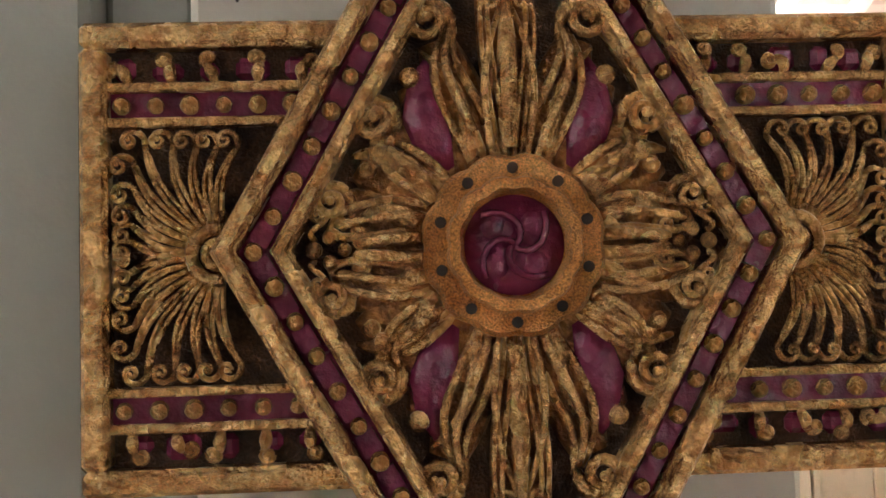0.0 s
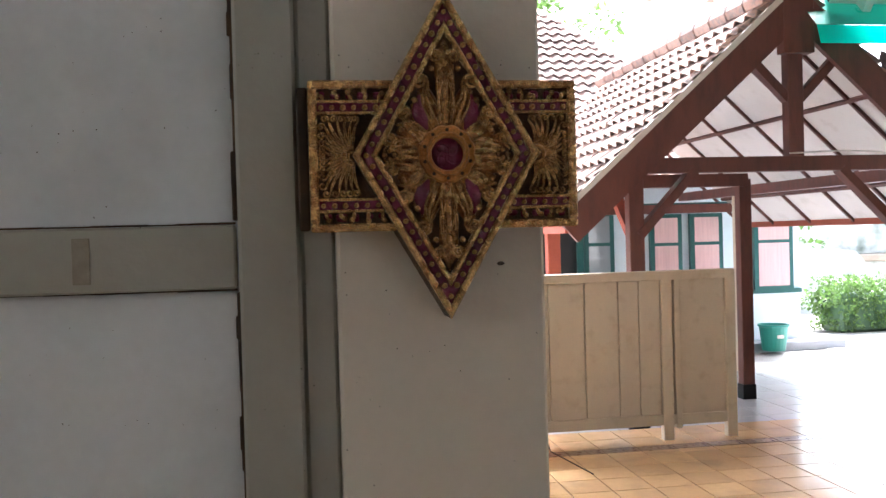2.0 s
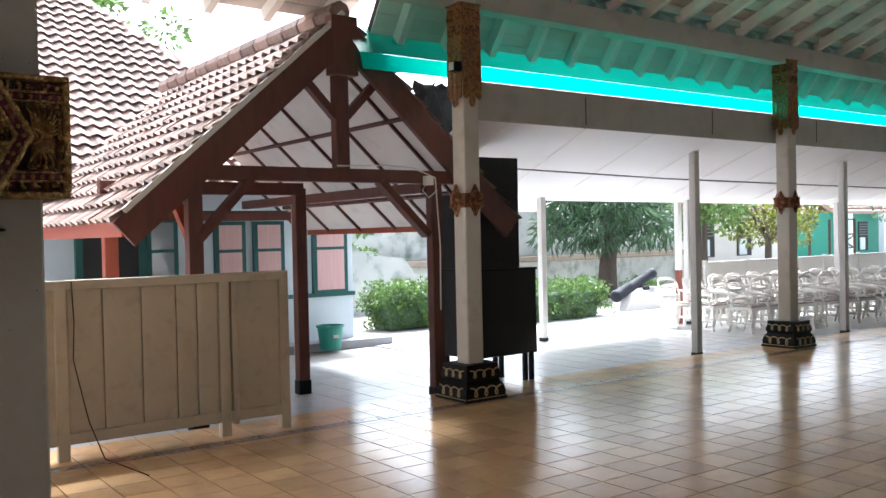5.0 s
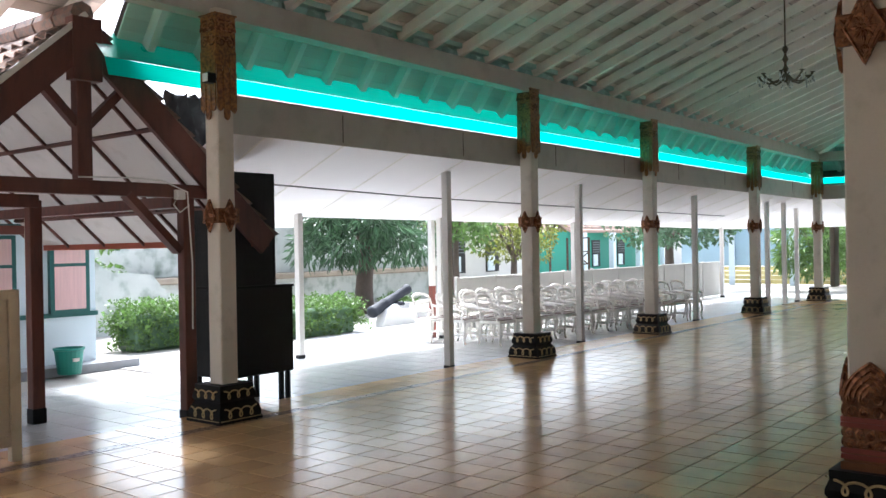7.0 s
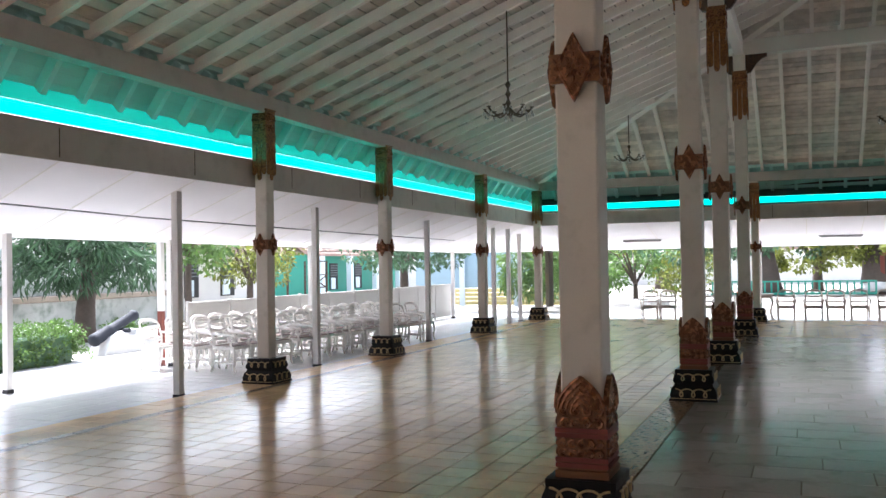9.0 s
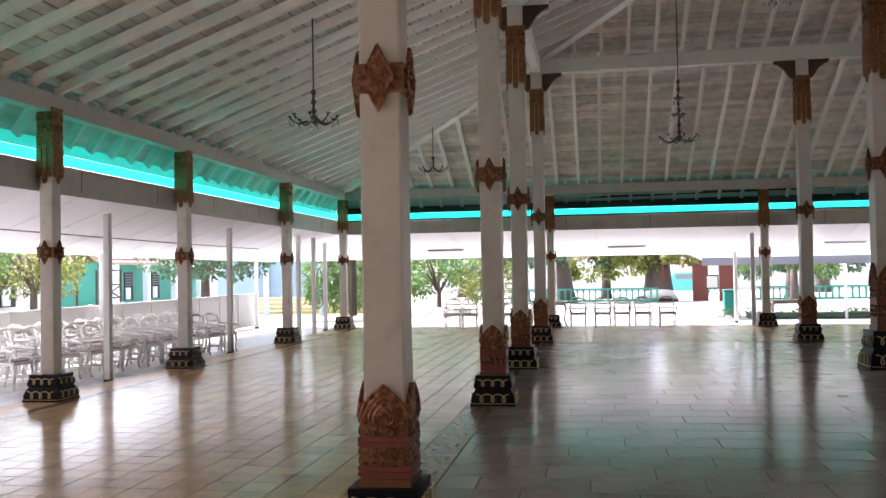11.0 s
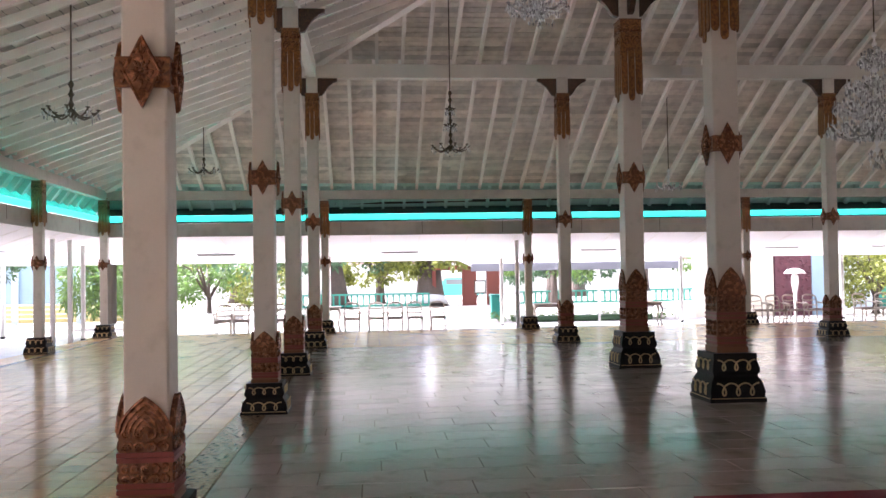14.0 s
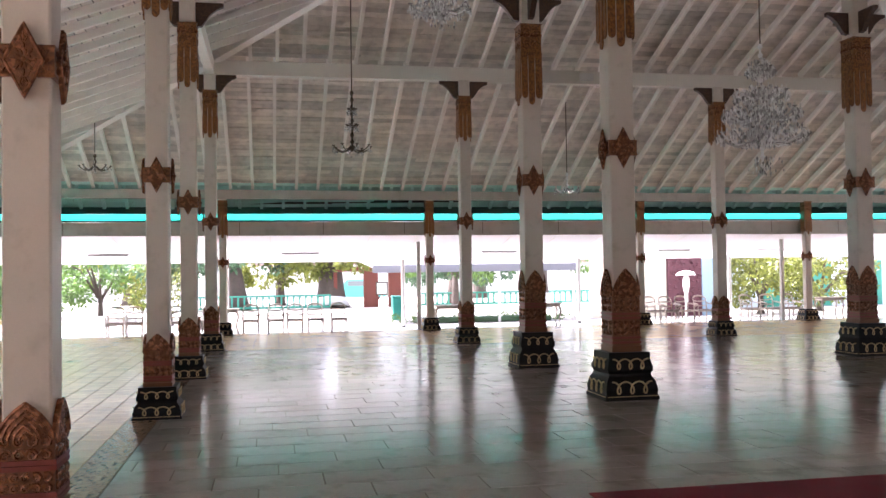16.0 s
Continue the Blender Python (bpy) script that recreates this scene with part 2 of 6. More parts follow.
def quads(name, corners, material, parent=None, kind="", label=""):
    """One mesh out of many loose hexahedra: corners is an array n x 8 x 3 (four below, four above)."""
    c = np.asarray(corners, dtype=float)
    n = len(c)
    verts = c.reshape(-1, 3)
    base = np.array([[4, 5, 6, 7], [0, 1, 5, 4], [1, 2, 6, 5], [2, 3, 7, 6], [3, 0, 4, 7]])
    faces = (base[None] + 8 * np.arange(n)[:, None, None]).reshape(-1, 4)
    me = bpy.data.meshes.new(name)
    me.from_pydata(verts.tolist(), [], faces.tolist())
    me.materials.append(material)
    ob = new(name, me)
    if parent:
        ob.parent = parent
    return tagged(ob, label, "", "", kind)


# ---- plan of the pavilion ----
XS = (0.12, 5.66, 11.57, 15.74, 21.35, 26.40)
YS = (6.53, 0.26, -5.72, -12.38, -18.12, -24.40)
Z_OUT, Z_MID, Z_TOP = (4.55, 4.31, 4.18, 4.35), 6.80, 9.05   # eaves corners: north-west, north-east, south-east, south-west
EDGE_N, EDGE_E = 6.86, 26.80
LOW = -0.13

# ---- ground and floors ----
def big_ground():
    bm = bmesh.new()
    s = 900
    vs = [bm.verts.new(p) for p in ((-s, -s, LOW - 0.06), (s, -s, LOW - 0.06), (s, s, LOW - 0.06), (-s, s, LOW - 0.06))]
    bm.faces.new(vs)
    tagged(part("ground", bm, GROUND), "pale sandy courtyard ground around the pavilion", "ground", kind="structure")


big_ground()
floor = tagged(part("floor", boxed(-3.2, EDGE_E, -26.0, EDGE_N, -0.35, -0.006), GROUT), "polished tiled pavilion floor on a low plinth", "floor", kind="structure")
terrace = tagged(part("terrace_floor", boxed(-3.2, 31.2, EDGE_N, 10.7, -0.35, LOW - 0.005), GROUT), "pale glazed tile floor of the side gallery", "floor", kind="structure")
terrace_east = tagged(part("terrace_floor_east", boxed(EDGE_E, 31.2, -26.0, EDGE_N, -0.35, LOW - 0.005), GROUT), "pale floor of the far gallery", "floor", kind="structure")


def hexa(x0, x1, y0, y1, z0, z1, e=0.003):
    return [(x0, y0, z0), (x1, y0, z0), (x1, y1, z0), (x0, y1, z0), (x0 + e, y0 + e, z1), (x1 - e, y0 + e, z1), (x1 - e, y1 - e, z1), (x0 + e, y1 - e, z1)]


def tiles(parent, name, rects, material, dz, near):
    """Floor pieces: those in the near stretch become parts of their own on shared meshes, the rest one joined part."""
    rest, meshes = [], {}
    for x0, x1, y0, y1 in rects:
        z = dz + random.uniform(-0.0007, 0.0007)
        if near(x0, y0):
            key = (round(x1 - x0, 3), round(y1 - y0, 3))
            if key not in meshes:
                me = bpy.data.meshes.new(name)
                me.from_pydata(hexa(0, key[0], 0, key[1], -0.012, 0), [], [(4, 5, 6, 7), (0, 1, 5, 4), (1, 2, 6, 5), (2, 3, 7, 6), (3, 0, 4, 7)])
                me.materials.append(material)
                meshes[key] = me
            ob = new(name, meshes[key])
            ob.location = (x0, y0, z)
            ob.parent = parent
        else:
            rest.append(hexa(x0, x1, y0, y1, z - 0.012, z))
    if rest:
        quads("far_" + name + "s", rest, material, parent, "stuff")


T = 0.30


def floor_pieces():
    buff, marble, border = [], [], []
    x = -3.1
    while x < EDGE_E - 0.05:
        x1 = min(x + T, EDGE_E - 0.01)
        y = 0.60
        while y < EDGE_N - 0.75:
            buff.append((x + 0.003, x1 - 0.003, y + 0.003, min(y + T, 6.1) - 0.003))
            y += T
        border.append((x + 0.002, x1 - 0.002, 6.105, 6.25))
        buff.append((x + 0.003, x1 - 0.003, 6.255, 6.55))
        buff.append((x + 0.003, x1 - 0.003, 6.556, EDGE_N))
        if x < 5.2 or x > 21.0:
            y = 0.24
            while y > -25.8:
                buff.append((x + 0.003, x1 - 0.003, y - T + 0.003, y - 0.003))
                y -= T
        x += T
    x = -3.1
    while x < EDGE_E - 0.3:
        border.append((x + 0.004, x + 0.596, 0.246, 0.594))
        x += 0.6
    x, k = 5.25, 0
    while x < 21.0:
        y = 0.236 + (k * 0.37) % 0.9
        while y > -17.4:
            a, b = max(y - 0.9, -17.4), min(y, 0.236)
            if b - a > 0.05:
                marble.append((x + 0.003, min(x + 0.45, 21.1) - 0.003, a + 0.003, b - 0.003))
            y -= 0.9
        x += 0.45
        k += 1
    tiles(floor, "floor_tile", buff, TILE, 0.0, lambda a, b: 3.0 < a < 8.0 and 2.9 < b < 5.6)
    tiles(floor, "marble_slab", marble, MARBLE, 0.0, lambda a, b: 6 < a < 13.5 and -4.0 < b < 0.3)
    tiles(floor, "border_tile", border, BORDER, 0.001, lambda a, b: 2 < a < 12)
    pale = []
    x = -3.1
    while x < 31:
        y = EDGE_N
        while y < 10.5:
            pale.append((x + 0.003, x + 0.397, y + 0.003, y + 0.397))
            y += 0.4
        x += 0.4
    tiles(terrace, "terrace_tile", pale, PALE_TILE, LOW, lambda a, b: 3 < a < 10 and b < 9.5)
    pale = []
    x = EDGE_E
    while x < 31:
        y = EDGE_N - 0.4
        while y > -25.8:
            pale.append((x + 0.003, x + 0.397, y + 0.003, y + 0.397))
            y -= 0.4
        x += 0.4
    tiles(terrace_east, "terrace_tile", pale, PALE_TILE, LOW, lambda a, b: False)


# ---- roof ----
def slope_ceiling(name, a0, a1, b0, b1, n_boards, gap, label, board_mat=None, rafter_mat=None, rw=0.08, rh=0.135):
    """A sloping boarded ceiling: a0-a1 is its lower edge, b0-b1 its upper edge. Boards run along the edges, rafters up the slope."""
    a0, a1, b0, b1 = map(Vector, (a0, a1, b0, b1))
    cells = []
    nrm = (a1 - a0).cross(b0 - a0).normalized()
    if nrm.z < 0:
        nrm = -nrm
    for i in range(n_boards):
        s0, s1 = i / n_boards, (i + 1) / n_boards - 0.0030
        p, q, r, s = a0.lerp(b0, s0), a1.lerp(b1, s0), a1.lerp(b1, s1), a0.lerp(b0, s1)
        m = max(1, int((q - p).length / 2.7))
        off = random.random()
        cuts = [0] + [min(1, max(0, (k + off) / m)) for k in range(m)] + [1]
        for u0, u1 in zip(cuts, cuts[1:]):
            if u1 - u0 < 0.01:
                continue
            u1 -= 0.006 / max(0.5, (q - p).length)
            up = nrm * (0.010 * random.random())
            low = [p.lerp(q, u0) + up, p.lerp(q, u1) + up, s.lerp(r, u1) + up, s.lerp(r, u0) + up]
            cells.append([tuple(v + nrm * 0.02) for v in low] + [tuple(v) for v in low])
    me_ob = quads(name, cells, board_mat or BOARD)
    tagged(me_ob, label, "ceiling", "", "structure")
    me_ob.data.flip_normals()
    deck = quads("roof_deck", [[tuple(v + nrm * 0.10) for v in (a0, a1, b1, b0)] + [tuple(v + nrm * 0.03) for v in (a0, a1, b1, b0)]], DECK, me_ob, "structure", "dark wooden deck above the boards")
    deck.data.flip_normals()
    # rafters, parallel to the slope's fall line, cut off by the hips
    along = (a1 - a0).normalized()
    fall = (b0 - a0) - along * (b0 - a0).dot(along)
    length = (a1 - a0).length
    ub0, ub1 = (b0 - a0).dot(along), (b1 - a0).dot(along)
    one = rafter_mat or RAFTER
    count = int(length / gap)
    for k in range(count + 1):
        u = (k + 0.5) * length / (count + 1)
        s = 1.0
        if u < ub0:
            s = u / ub0
        if u > ub1:
            s = min(s, (length - u) / (length - ub1))
        if s < 0.04:
            continue
        start = a0 + along * u - nrm * (rh / 2)
        part("rafter", bar(bmesh.new(), start, start + fall * s, rw, rh, up=nrm), one, me_ob)


def roof():
    o = [(XS[0], YS[0]), (XS[5], YS[0]), (XS[5], YS[5]), (XS[0], YS[5])]
    q = [(XS[1], YS[1]), (XS[4], YS[1]), (XS[4], YS[4]), (XS[1], YS[4])]
    g = [(XS[2], YS[2]), (XS[3], YS[2]), (XS[3], YS[3]), (XS[2], YS[3])]
    names = ("north", "east", "south", "west")
    for i in range(4):
        j = (i + 1) % 4
        slope_ceiling("ceiling_outer_" + names[i], (*o[i], Z_OUT[i]), (*o[j], Z_OUT[j]), (*q[i], Z_MID), (*q[j], Z_MID), 34, 0.63, "sloping ceiling of whitewashed boards under the outer roof")
        slope_ceiling("ceiling_inner_" + names[i], (*q[i], Z_MID), (*q[j], Z_MID), (*g[i], Z_TOP), (*g[j], Z_TOP), 34, 0.63, "sloping ceiling of whitewashed boards under the inner roof")
        for lo, hi, z0, z1 in ((o, q, Z_OUT[i], Z_MID), (q, g, Z_MID, Z_TOP)):
            tagged(part("hip_rafter", bar(bmesh.new(), (*lo[i], z0 - 0.10), (*hi[i], z1 - 0.10), 0.22, 0.26), RAFTER), "grey-white hip rafter at the roof corner", "beam", kind="structure")
    tagged(part("ceiling_top", boxed(g[0][0] - 0.3, g[1][0] + 0.3, g[2][1] - 0.3, g[0][1] + 0.3, Z_TOP, Z_TOP + 0.1), BOARD), "flat board ceiling over the centre", "ceiling", kind="structure")
    # ring beams
    def ring(name, x0, x1, y0, y1, z0, z1, w, label):
        for k, (a, b, c, d) in enumerate(((x0 - w, x1 + w, y0 - w, y0 + w), (x0 - w, x1 + w, y1 - w, y1 + w), (x0 - w, x0 + w, y1 + w, y0 - w), (x1 - w, x1 + w, y1 + w, y0 - w))):
            tagged(part(name, boxed(a, b, c, d, z0, z1, 0.008), BEAM), label, "beam", kind="structure")
    for i in range(4):
        j = (i + 1) % 4
        a, b = Vector((*o[i], Z_OUT[i] - 0.265)), Vector((*o[j], Z_OUT[j] - 0.265))
        d = (b - a).normalized()
        a, b = (a - d * 0.105, b + d * 0.105) if i % 2 == 0 else (a + d * 0.106, b - d * 0.106)
        tagged(part("outer_beam", bar(bmesh.new(), a, b, 0.21, 0.26), FASCIA), "grey-white outer roof beam on the columns", "beam", kind="structure")
    ring("middle_beam", XS[1], XS[4], YS[1], YS[4], 6.34, 6.67, 0.10, "grey-white middle roof beam on the columns")
    ring("inner_beam", XS[2], XS[3], YS[2], YS[3], 8.45, 8.92, 0.12, "grey-white inner roof beam on the main columns")
    # eaves beyond the outer beam, painted with the light of the green sheet below them
    x0, x1, y0, y1 = XS[0], XS[5], YS[0], YS[5]
    exw, exn, exe = 1.05, 0.50, 0.80
    n_at = lambda x: Z_OUT[0] + (Z_OUT[1] - Z_OUT[0]) * (x - x0) / (x1 - x0) - 0.02
    slope_ceiling("ceiling_eaves_west_part", (-2.6, y0 + exw, 4.16), (4.9, y0 + exw, 4.08), (-2.6, y0, n_at(-2.6)), (4.9, y0, n_at(4.9)), 6, 0.63, "board eaves with white rafters")
    slope_ceiling("ceiling_eaves_north", (4.9, y0 + exn, 3.80), (x1 + exe, y0 + exn, 3.64), (4.9, y0, n_at(4.9)), (x1, y0, n_at(x1)), 6, 0.63, "pale board eaves with the green light of the sheet in their colour", TEAL_LIT_BOARD, TEAL_LIT_RAFTER)
    slope_ceiling("ceiling_eaves_east", (x1 + exe, y0 + exn, 3.64), (x1 + exe, y1, 3.66), (x1, y0, Z_OUT[1] - 0.02), (x1, y1, Z_OUT[2] - 0.02), 6, 0.63, "board eaves with the green light of the sheet in their colour", TEAL_LIT_BOARD, TEAL_LIT_RAFTER)
    slope_ceiling("ceiling_eaves_south", (x1 + exe, y1 - exe, 3.74), (x0, y1 - exe, 3.80), (x1, y1, Z_OUT[2] - 0.02), (x0, y1, Z_OUT[3] - 0.02), 6, 0.63, "board eaves with rafters")
    slope_ceiling("ceiling_eaves_west", (x0 - 2.8, y1, 3.2), (x0 - 2.8, y0, 3.2), (x0, y1, Z_OUT[3] - 0.02), (x0, y0, Z_OUT[0] - 0.02), 10, 0.63, "board eaves by the house wall")
    # added bars over the roof bend, to stop sky light leaking in
    for a, b in (((-2.6, y0 + 0.04, n_at(-2.6) + 0.07), (x1 + 0.2, y0 + 0.04, n_at(x1) + 0.07)), ((x1 + 0.04, y0 - 0.2, Z_OUT[1] + 0.05), (x1 + 0.04, y1, Z_OUT[2] + 0.05))):
        tagged(part("ceiling_cap_board", bar(bmesh.new(), a, b, 0.30, 0.14), TEAL_LIT_BOARD), "added pale board sealing light out at the roof bend above the beam", "trim", kind="structure")
    # green translucent strip between gallery fascia and eaves
    def strip(name, pts, m, label, category="roof light"):
        bm = bmesh.new()
        bm.faces.new([bm.verts.new(p) for p in pts])
        tagged(part(name, bm, m), label, category, kind="structure")
    yf, xf = 6.68, 26.58
    strip("roof_light_north", ((4.6, yf, 3.40), (xf, yf, 3.30), (xf + 0.06, yf + 0.06, 3.47), (4.6, yf + 0.06, 3.58)), TEAL, "green translucent sheet letting daylight in under the eaves")
    strip("roof_light_east", ((xf, yf, 3.295), (xf, y1, 3.28), (xf + 0.05, y1, 3.46), (xf + 0.05, yf + 0.05, 3.475)), TEAL, "green translucent sheet letting daylight in under the eaves")
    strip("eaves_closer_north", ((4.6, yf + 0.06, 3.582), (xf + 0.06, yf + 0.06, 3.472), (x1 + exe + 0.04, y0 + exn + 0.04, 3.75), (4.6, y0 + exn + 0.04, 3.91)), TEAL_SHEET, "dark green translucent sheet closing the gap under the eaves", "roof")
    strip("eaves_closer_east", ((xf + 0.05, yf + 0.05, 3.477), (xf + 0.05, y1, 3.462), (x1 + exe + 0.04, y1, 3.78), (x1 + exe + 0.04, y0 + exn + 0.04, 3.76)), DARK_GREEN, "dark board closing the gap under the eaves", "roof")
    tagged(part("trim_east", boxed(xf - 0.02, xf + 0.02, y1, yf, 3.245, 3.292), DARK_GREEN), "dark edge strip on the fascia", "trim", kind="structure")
    # fascia and soffit of the galleries
    bm = bmesh.new()
    bmN = bmesh.new()
    for bmx, a, b, zz in ((bmN, (5.78, yf), (xf + 0.02, yf), (2.97, 3.39, 2.86, 3.29)), (bm, (xf, yf + 0.02), (xf, y1), (2.86, 3.24, 2.78, 3.24))):
        d = Vector((b[0] - a[0], b[1] - a[1], 0)).normalized()
        nn = Vector((-d.y, d.x, 0)) * 0.03
        vs = []
        for sgn in (0, 1):
            for p, z in ((a, zz[0]), (b, zz[2]), (b, zz[3]), (a, zz[1])):
                vs.append(bmx.verts.new((p[0] + nn.x * sgn, p[1] + nn.y * sgn, z)))
        bmx.faces.new(vs[:4]); bmx.faces.new(vs[:3:-1])
        for i in range(4):
            j = (i + 1) % 4
            bmx.faces.new((vs[j], vs[i], vs[4 + i], vs[4 + j]))
        bmesh.ops.recalc_face_normals(bmx, faces=bmx.faces)
    tagged(part("fascia_north", bmN, FASCIA), "broad grey-white fascia board of the side gallery", "fascia", kind="structure")
    tagged(part("fascia_east", bm, FASCIA), "broad grey-white fascia board of the far gallery", "fascia", kind="structure")
    tagged(part("ceiling_gallery_north", sheet(bmesh.new(), (5.9, yf + 0.03, 3.00), (xf, yf + 0.03, 2.89), (30.4, 10.5, 2.16), (7.3, 10.5, 2.32), 0.03), SOFFIT), "white panelled ceiling of the side gallery", "ceiling", kind="structure")
    tagged(part("ceiling_gallery_east", sheet(bmesh.new(), (xf + 0.03, yf + 0.03, 2.89), (xf + 0.03, y1, 2.81), (30.4, y1, 2.12), (30.4, 10.5, 2.16), 0.03), SOFFIT), "white panelled ceiling of the far gallery", "ceiling", kind="structure")
    # unseen south fascia and ceiling, added to dim the near column
    tagged(part("unseen_fascia_south", boxed(x0 - 2.8, xf, y1 - 0.2, y1 - 0.16, 2.76, 4.1), BEAM), "unseen grey-white fascia added to cut the light from the south", "fascia", kind="structure")
    tagged(part("unseen_ceiling_south", sheet(bmesh.new(), (x0 - 2.8, y1 - 0.2, 2.79), (xf, y1 - 0.2, 2.79), (xf, y1 - 4.2, 2.22), (x0 - 2.8, y1 - 4.2, 2.22), 0.03), SOFFIT), "unseen white ceiling added to cut the light from the south", "ceiling", kind="structure")
    for x in (7.7, 10.1, 12.6, 15.0, 17.4, 19.9, 22.3, 24.7):
        tagged(part("fascia_joint", boxed(x - 0.006, x + 0.006, yf - 0.004, yf + 0.002, 3.0, 3.33), DARK_GAP), "thin joint between two fascia boards", "trim", kind="structure")
    for y in (4.6, 2.2, -0.2, -2.6, -5.0, -7.4, -9.8, -12.2, -14.6, -17.0, -19.4):
        tagged(part("fascia_joint", boxed(xf - 0.004, xf + 0.002, y - 0.006, y + 0.006, 2.88, 3.23), DARK_GAP), "thin joint between two fascia boards", "trim", kind="structure")
    for i in range(17):
        s = (i + 0.5) / 17
        a = Vector((5.9, yf + 0.03, 3.00)).lerp(Vector((xf, yf + 0.03, 2.89)), s)
        b = Vector((7.3, 10.5, 2.32)).lerp(Vector((30.4, 10.5, 2.16)), s)
        tagged(part("soffit_seam", bar(bmesh.new(), a - Vector((0, 0, 0.032)), b - Vector((0, 0, 0.032)), 0.02, 0.006), BEAM), "thin joint strip on the gallery ceiling", "trim", kind="structure")
    for i in range(20):
        y = yf - 0.5 - i * 1.45
        tagged(part("soffit_seam", bar(bmesh.new(), (xf + 0.03, y, 2.79), (30.4, y, 2.10), 0.02, 0.006), BEAM), "thin joint strip on the gallery ceiling", "trim", kind="structure")


roof()


# ---- columns ----
def diamond_face(bm, half_w, half_h, z, y, rim):
    """A raised diamond plate with a rim, on the face towards -y."""
    for k, (w, h, d0, d1) in enumerate(((half_w, half_h, 0.0, 0.018), (half_w * 0.62, half_h * 0.62, 0.018, 0.026))):
        prism(bm, [(-w, z), (0, z - h), (w, z), (0, z + h)], y - d1, y - d0)
    for a, b in (((-1, 0), (0, -1)), ((0, -1), (1, 0)), ((1, 0), (0, 1)), ((0, 1), (-1, 0))):
        tube(bm, [(a[0] * half_w * 0.93, y - 0.02, z + a[1] * half_h * 0.93), (b[0] * half_w * 0.93, y - 0.02, z + b[1] * half_h * 0.93)], rim, 6)
    # carved flower: two rings of petals, small leaves towards the two long points
    for ring, (n, r0, r1, w) in enumerate(((8, 0.30, 0.62, 0.075), (8, 0.14, 0.40, 0.075))):
        for i in range(n):
            t = 2 * math.pi * (i + 0.5 * ring) / n
            k = 1.0 + 0.35 * abs(math.sin(t))
            pts = [(math.cos(t) * half_w * q, y - 0.030 - 0.006 * ring, z + math.sin(t) * half_w * q * k) for q in (r0, r0 * 0.6 + r1 * 0.4, r0 * 0.25 + r1 * 0.75, r1)]
            tube(bm, pts, [half_w * w * f for f in (0.5, 1.1, 1.0, 0.3)], 6, 0.8, (0, 1, 0))
    for sg in (1, -1):
        for dx in (-0.16, 0, 0.16):
            tube(bm, [(dx * half_w * 0.4, y - 0.028, z + sg * half_h * 0.46), (dx * half_w * 1.2, y - 0.032, z + sg * half_h * 0.60), (dx * half_w * (0.4 if dx else 1), y - 0.028, z + sg * half_h * (0.76 if not dx else 0.68))], [half_w * 0.03, half_w * 0.06, half_w * 0.02], 6, 0.8, (0, 1, 0))
    ball(bm, (0, y - 0.036, z), half_w * 0.15, 10, 6)


def four(bm_build, half):
    """Builds on the face towards -y, then turns the result round all four faces."""
    out = bmesh.new()
    for k in range(4):
        b = bmesh.new()
        bm_build(b)
        bmesh.ops.transform(b, matrix=pose(0, 0, 0, 0, 0, 90 * k), verts=b.verts)
        me = bpy.data.meshes.new("t")
        b.to_mesh(me)
        b.free()
        out.from_mesh(me)
        bpy.data.meshes.remove(me)
    return out


def scroll_line(bm, half, z, amp, y, r, loops=2):
    """A gilt line with loops, drawn across one face: a trochoid."""
    pts = []
    n = 64
    for i in range(n + 1):
        th = 2 * math.pi * loops * i / n + math.pi
        u = (th - math.pi - 2.1 * math.sin(th)) / (2 * math.pi * loops)
        pts.append(((u - 0.5) * 2 * half, y, z - amp * math.cos(th)))
    tube(bm, pts, r, 5, normal=(0, 1, 0))


def scrollwork(bm, half, z0, z1, y, rows, r):
    """Carved curls in low relief between z0 and z1 on one face."""
    h = (z1 - z0) / rows
    for k in range(rows):
        zc = z0 + (k + 0.5) * h
        n = max(2, int(round(2 * half / h)))
        for i in range(n):
            xc = -half + (i + 0.5) * 2 * half / n
            sg = 1 if i < n / 2 else -1
            pts = []
            for j in range(12):
                a = j / 11 * 1.6 * 2 * math.pi
                rad = h * 0.46 * (1 - 0.85 * j / 11)
                pts.append((xc + sg * rad * math.cos(a + k), y, zc + rad * math.sin(a + k)))
            tube(bm, pts, [r * (1.15 - 0.5 * j / 11) for j in range(12)], 5, normal=(0, 1, 0))


def arch(bm, half, z0, z1, y, r):
    """A pointed leaf arch with fans of ribs inside, on one face."""
    h = z1 - z0
    side = []
    for i in range(13):
        s = i / 12
        x = half * 0.97 * ((1 - s ** 2.1) * 0.72 + 0.28 * (1 - s)) if s > 0.0 else half * 0.97
        side.append((x, z0 + h * (s ** 0.9)))
    outline = [(-half * 0.97, z0)] + [(half * 0.97, z0)] + side[1:-1] + [(0, z1)] + [(-x, z) for x, z in side[1:-1][::-1]]
    prism(bm, outline, y - 0.012, y + 0.02)
    rim = [(x, y - 0.012, z) for x, z in side]
    rim += [(-x, y - 0.012, z) for x, z in side[::-1]]
    tube(bm, rim, r * 1.6, 5, normal=(0, 1, 0))
    for k in range(1, 5):
        f = 1 - k * 0.2
        tube(bm, [(x * f, y - 0.018, z0 + (z - z0) * f) for x, z in side] + [(-x * f, y - 0.014, z0 + (z - z0) * f) for x, z in side[::-1]], r * 1.25, 5, normal=(0, 1, 0))


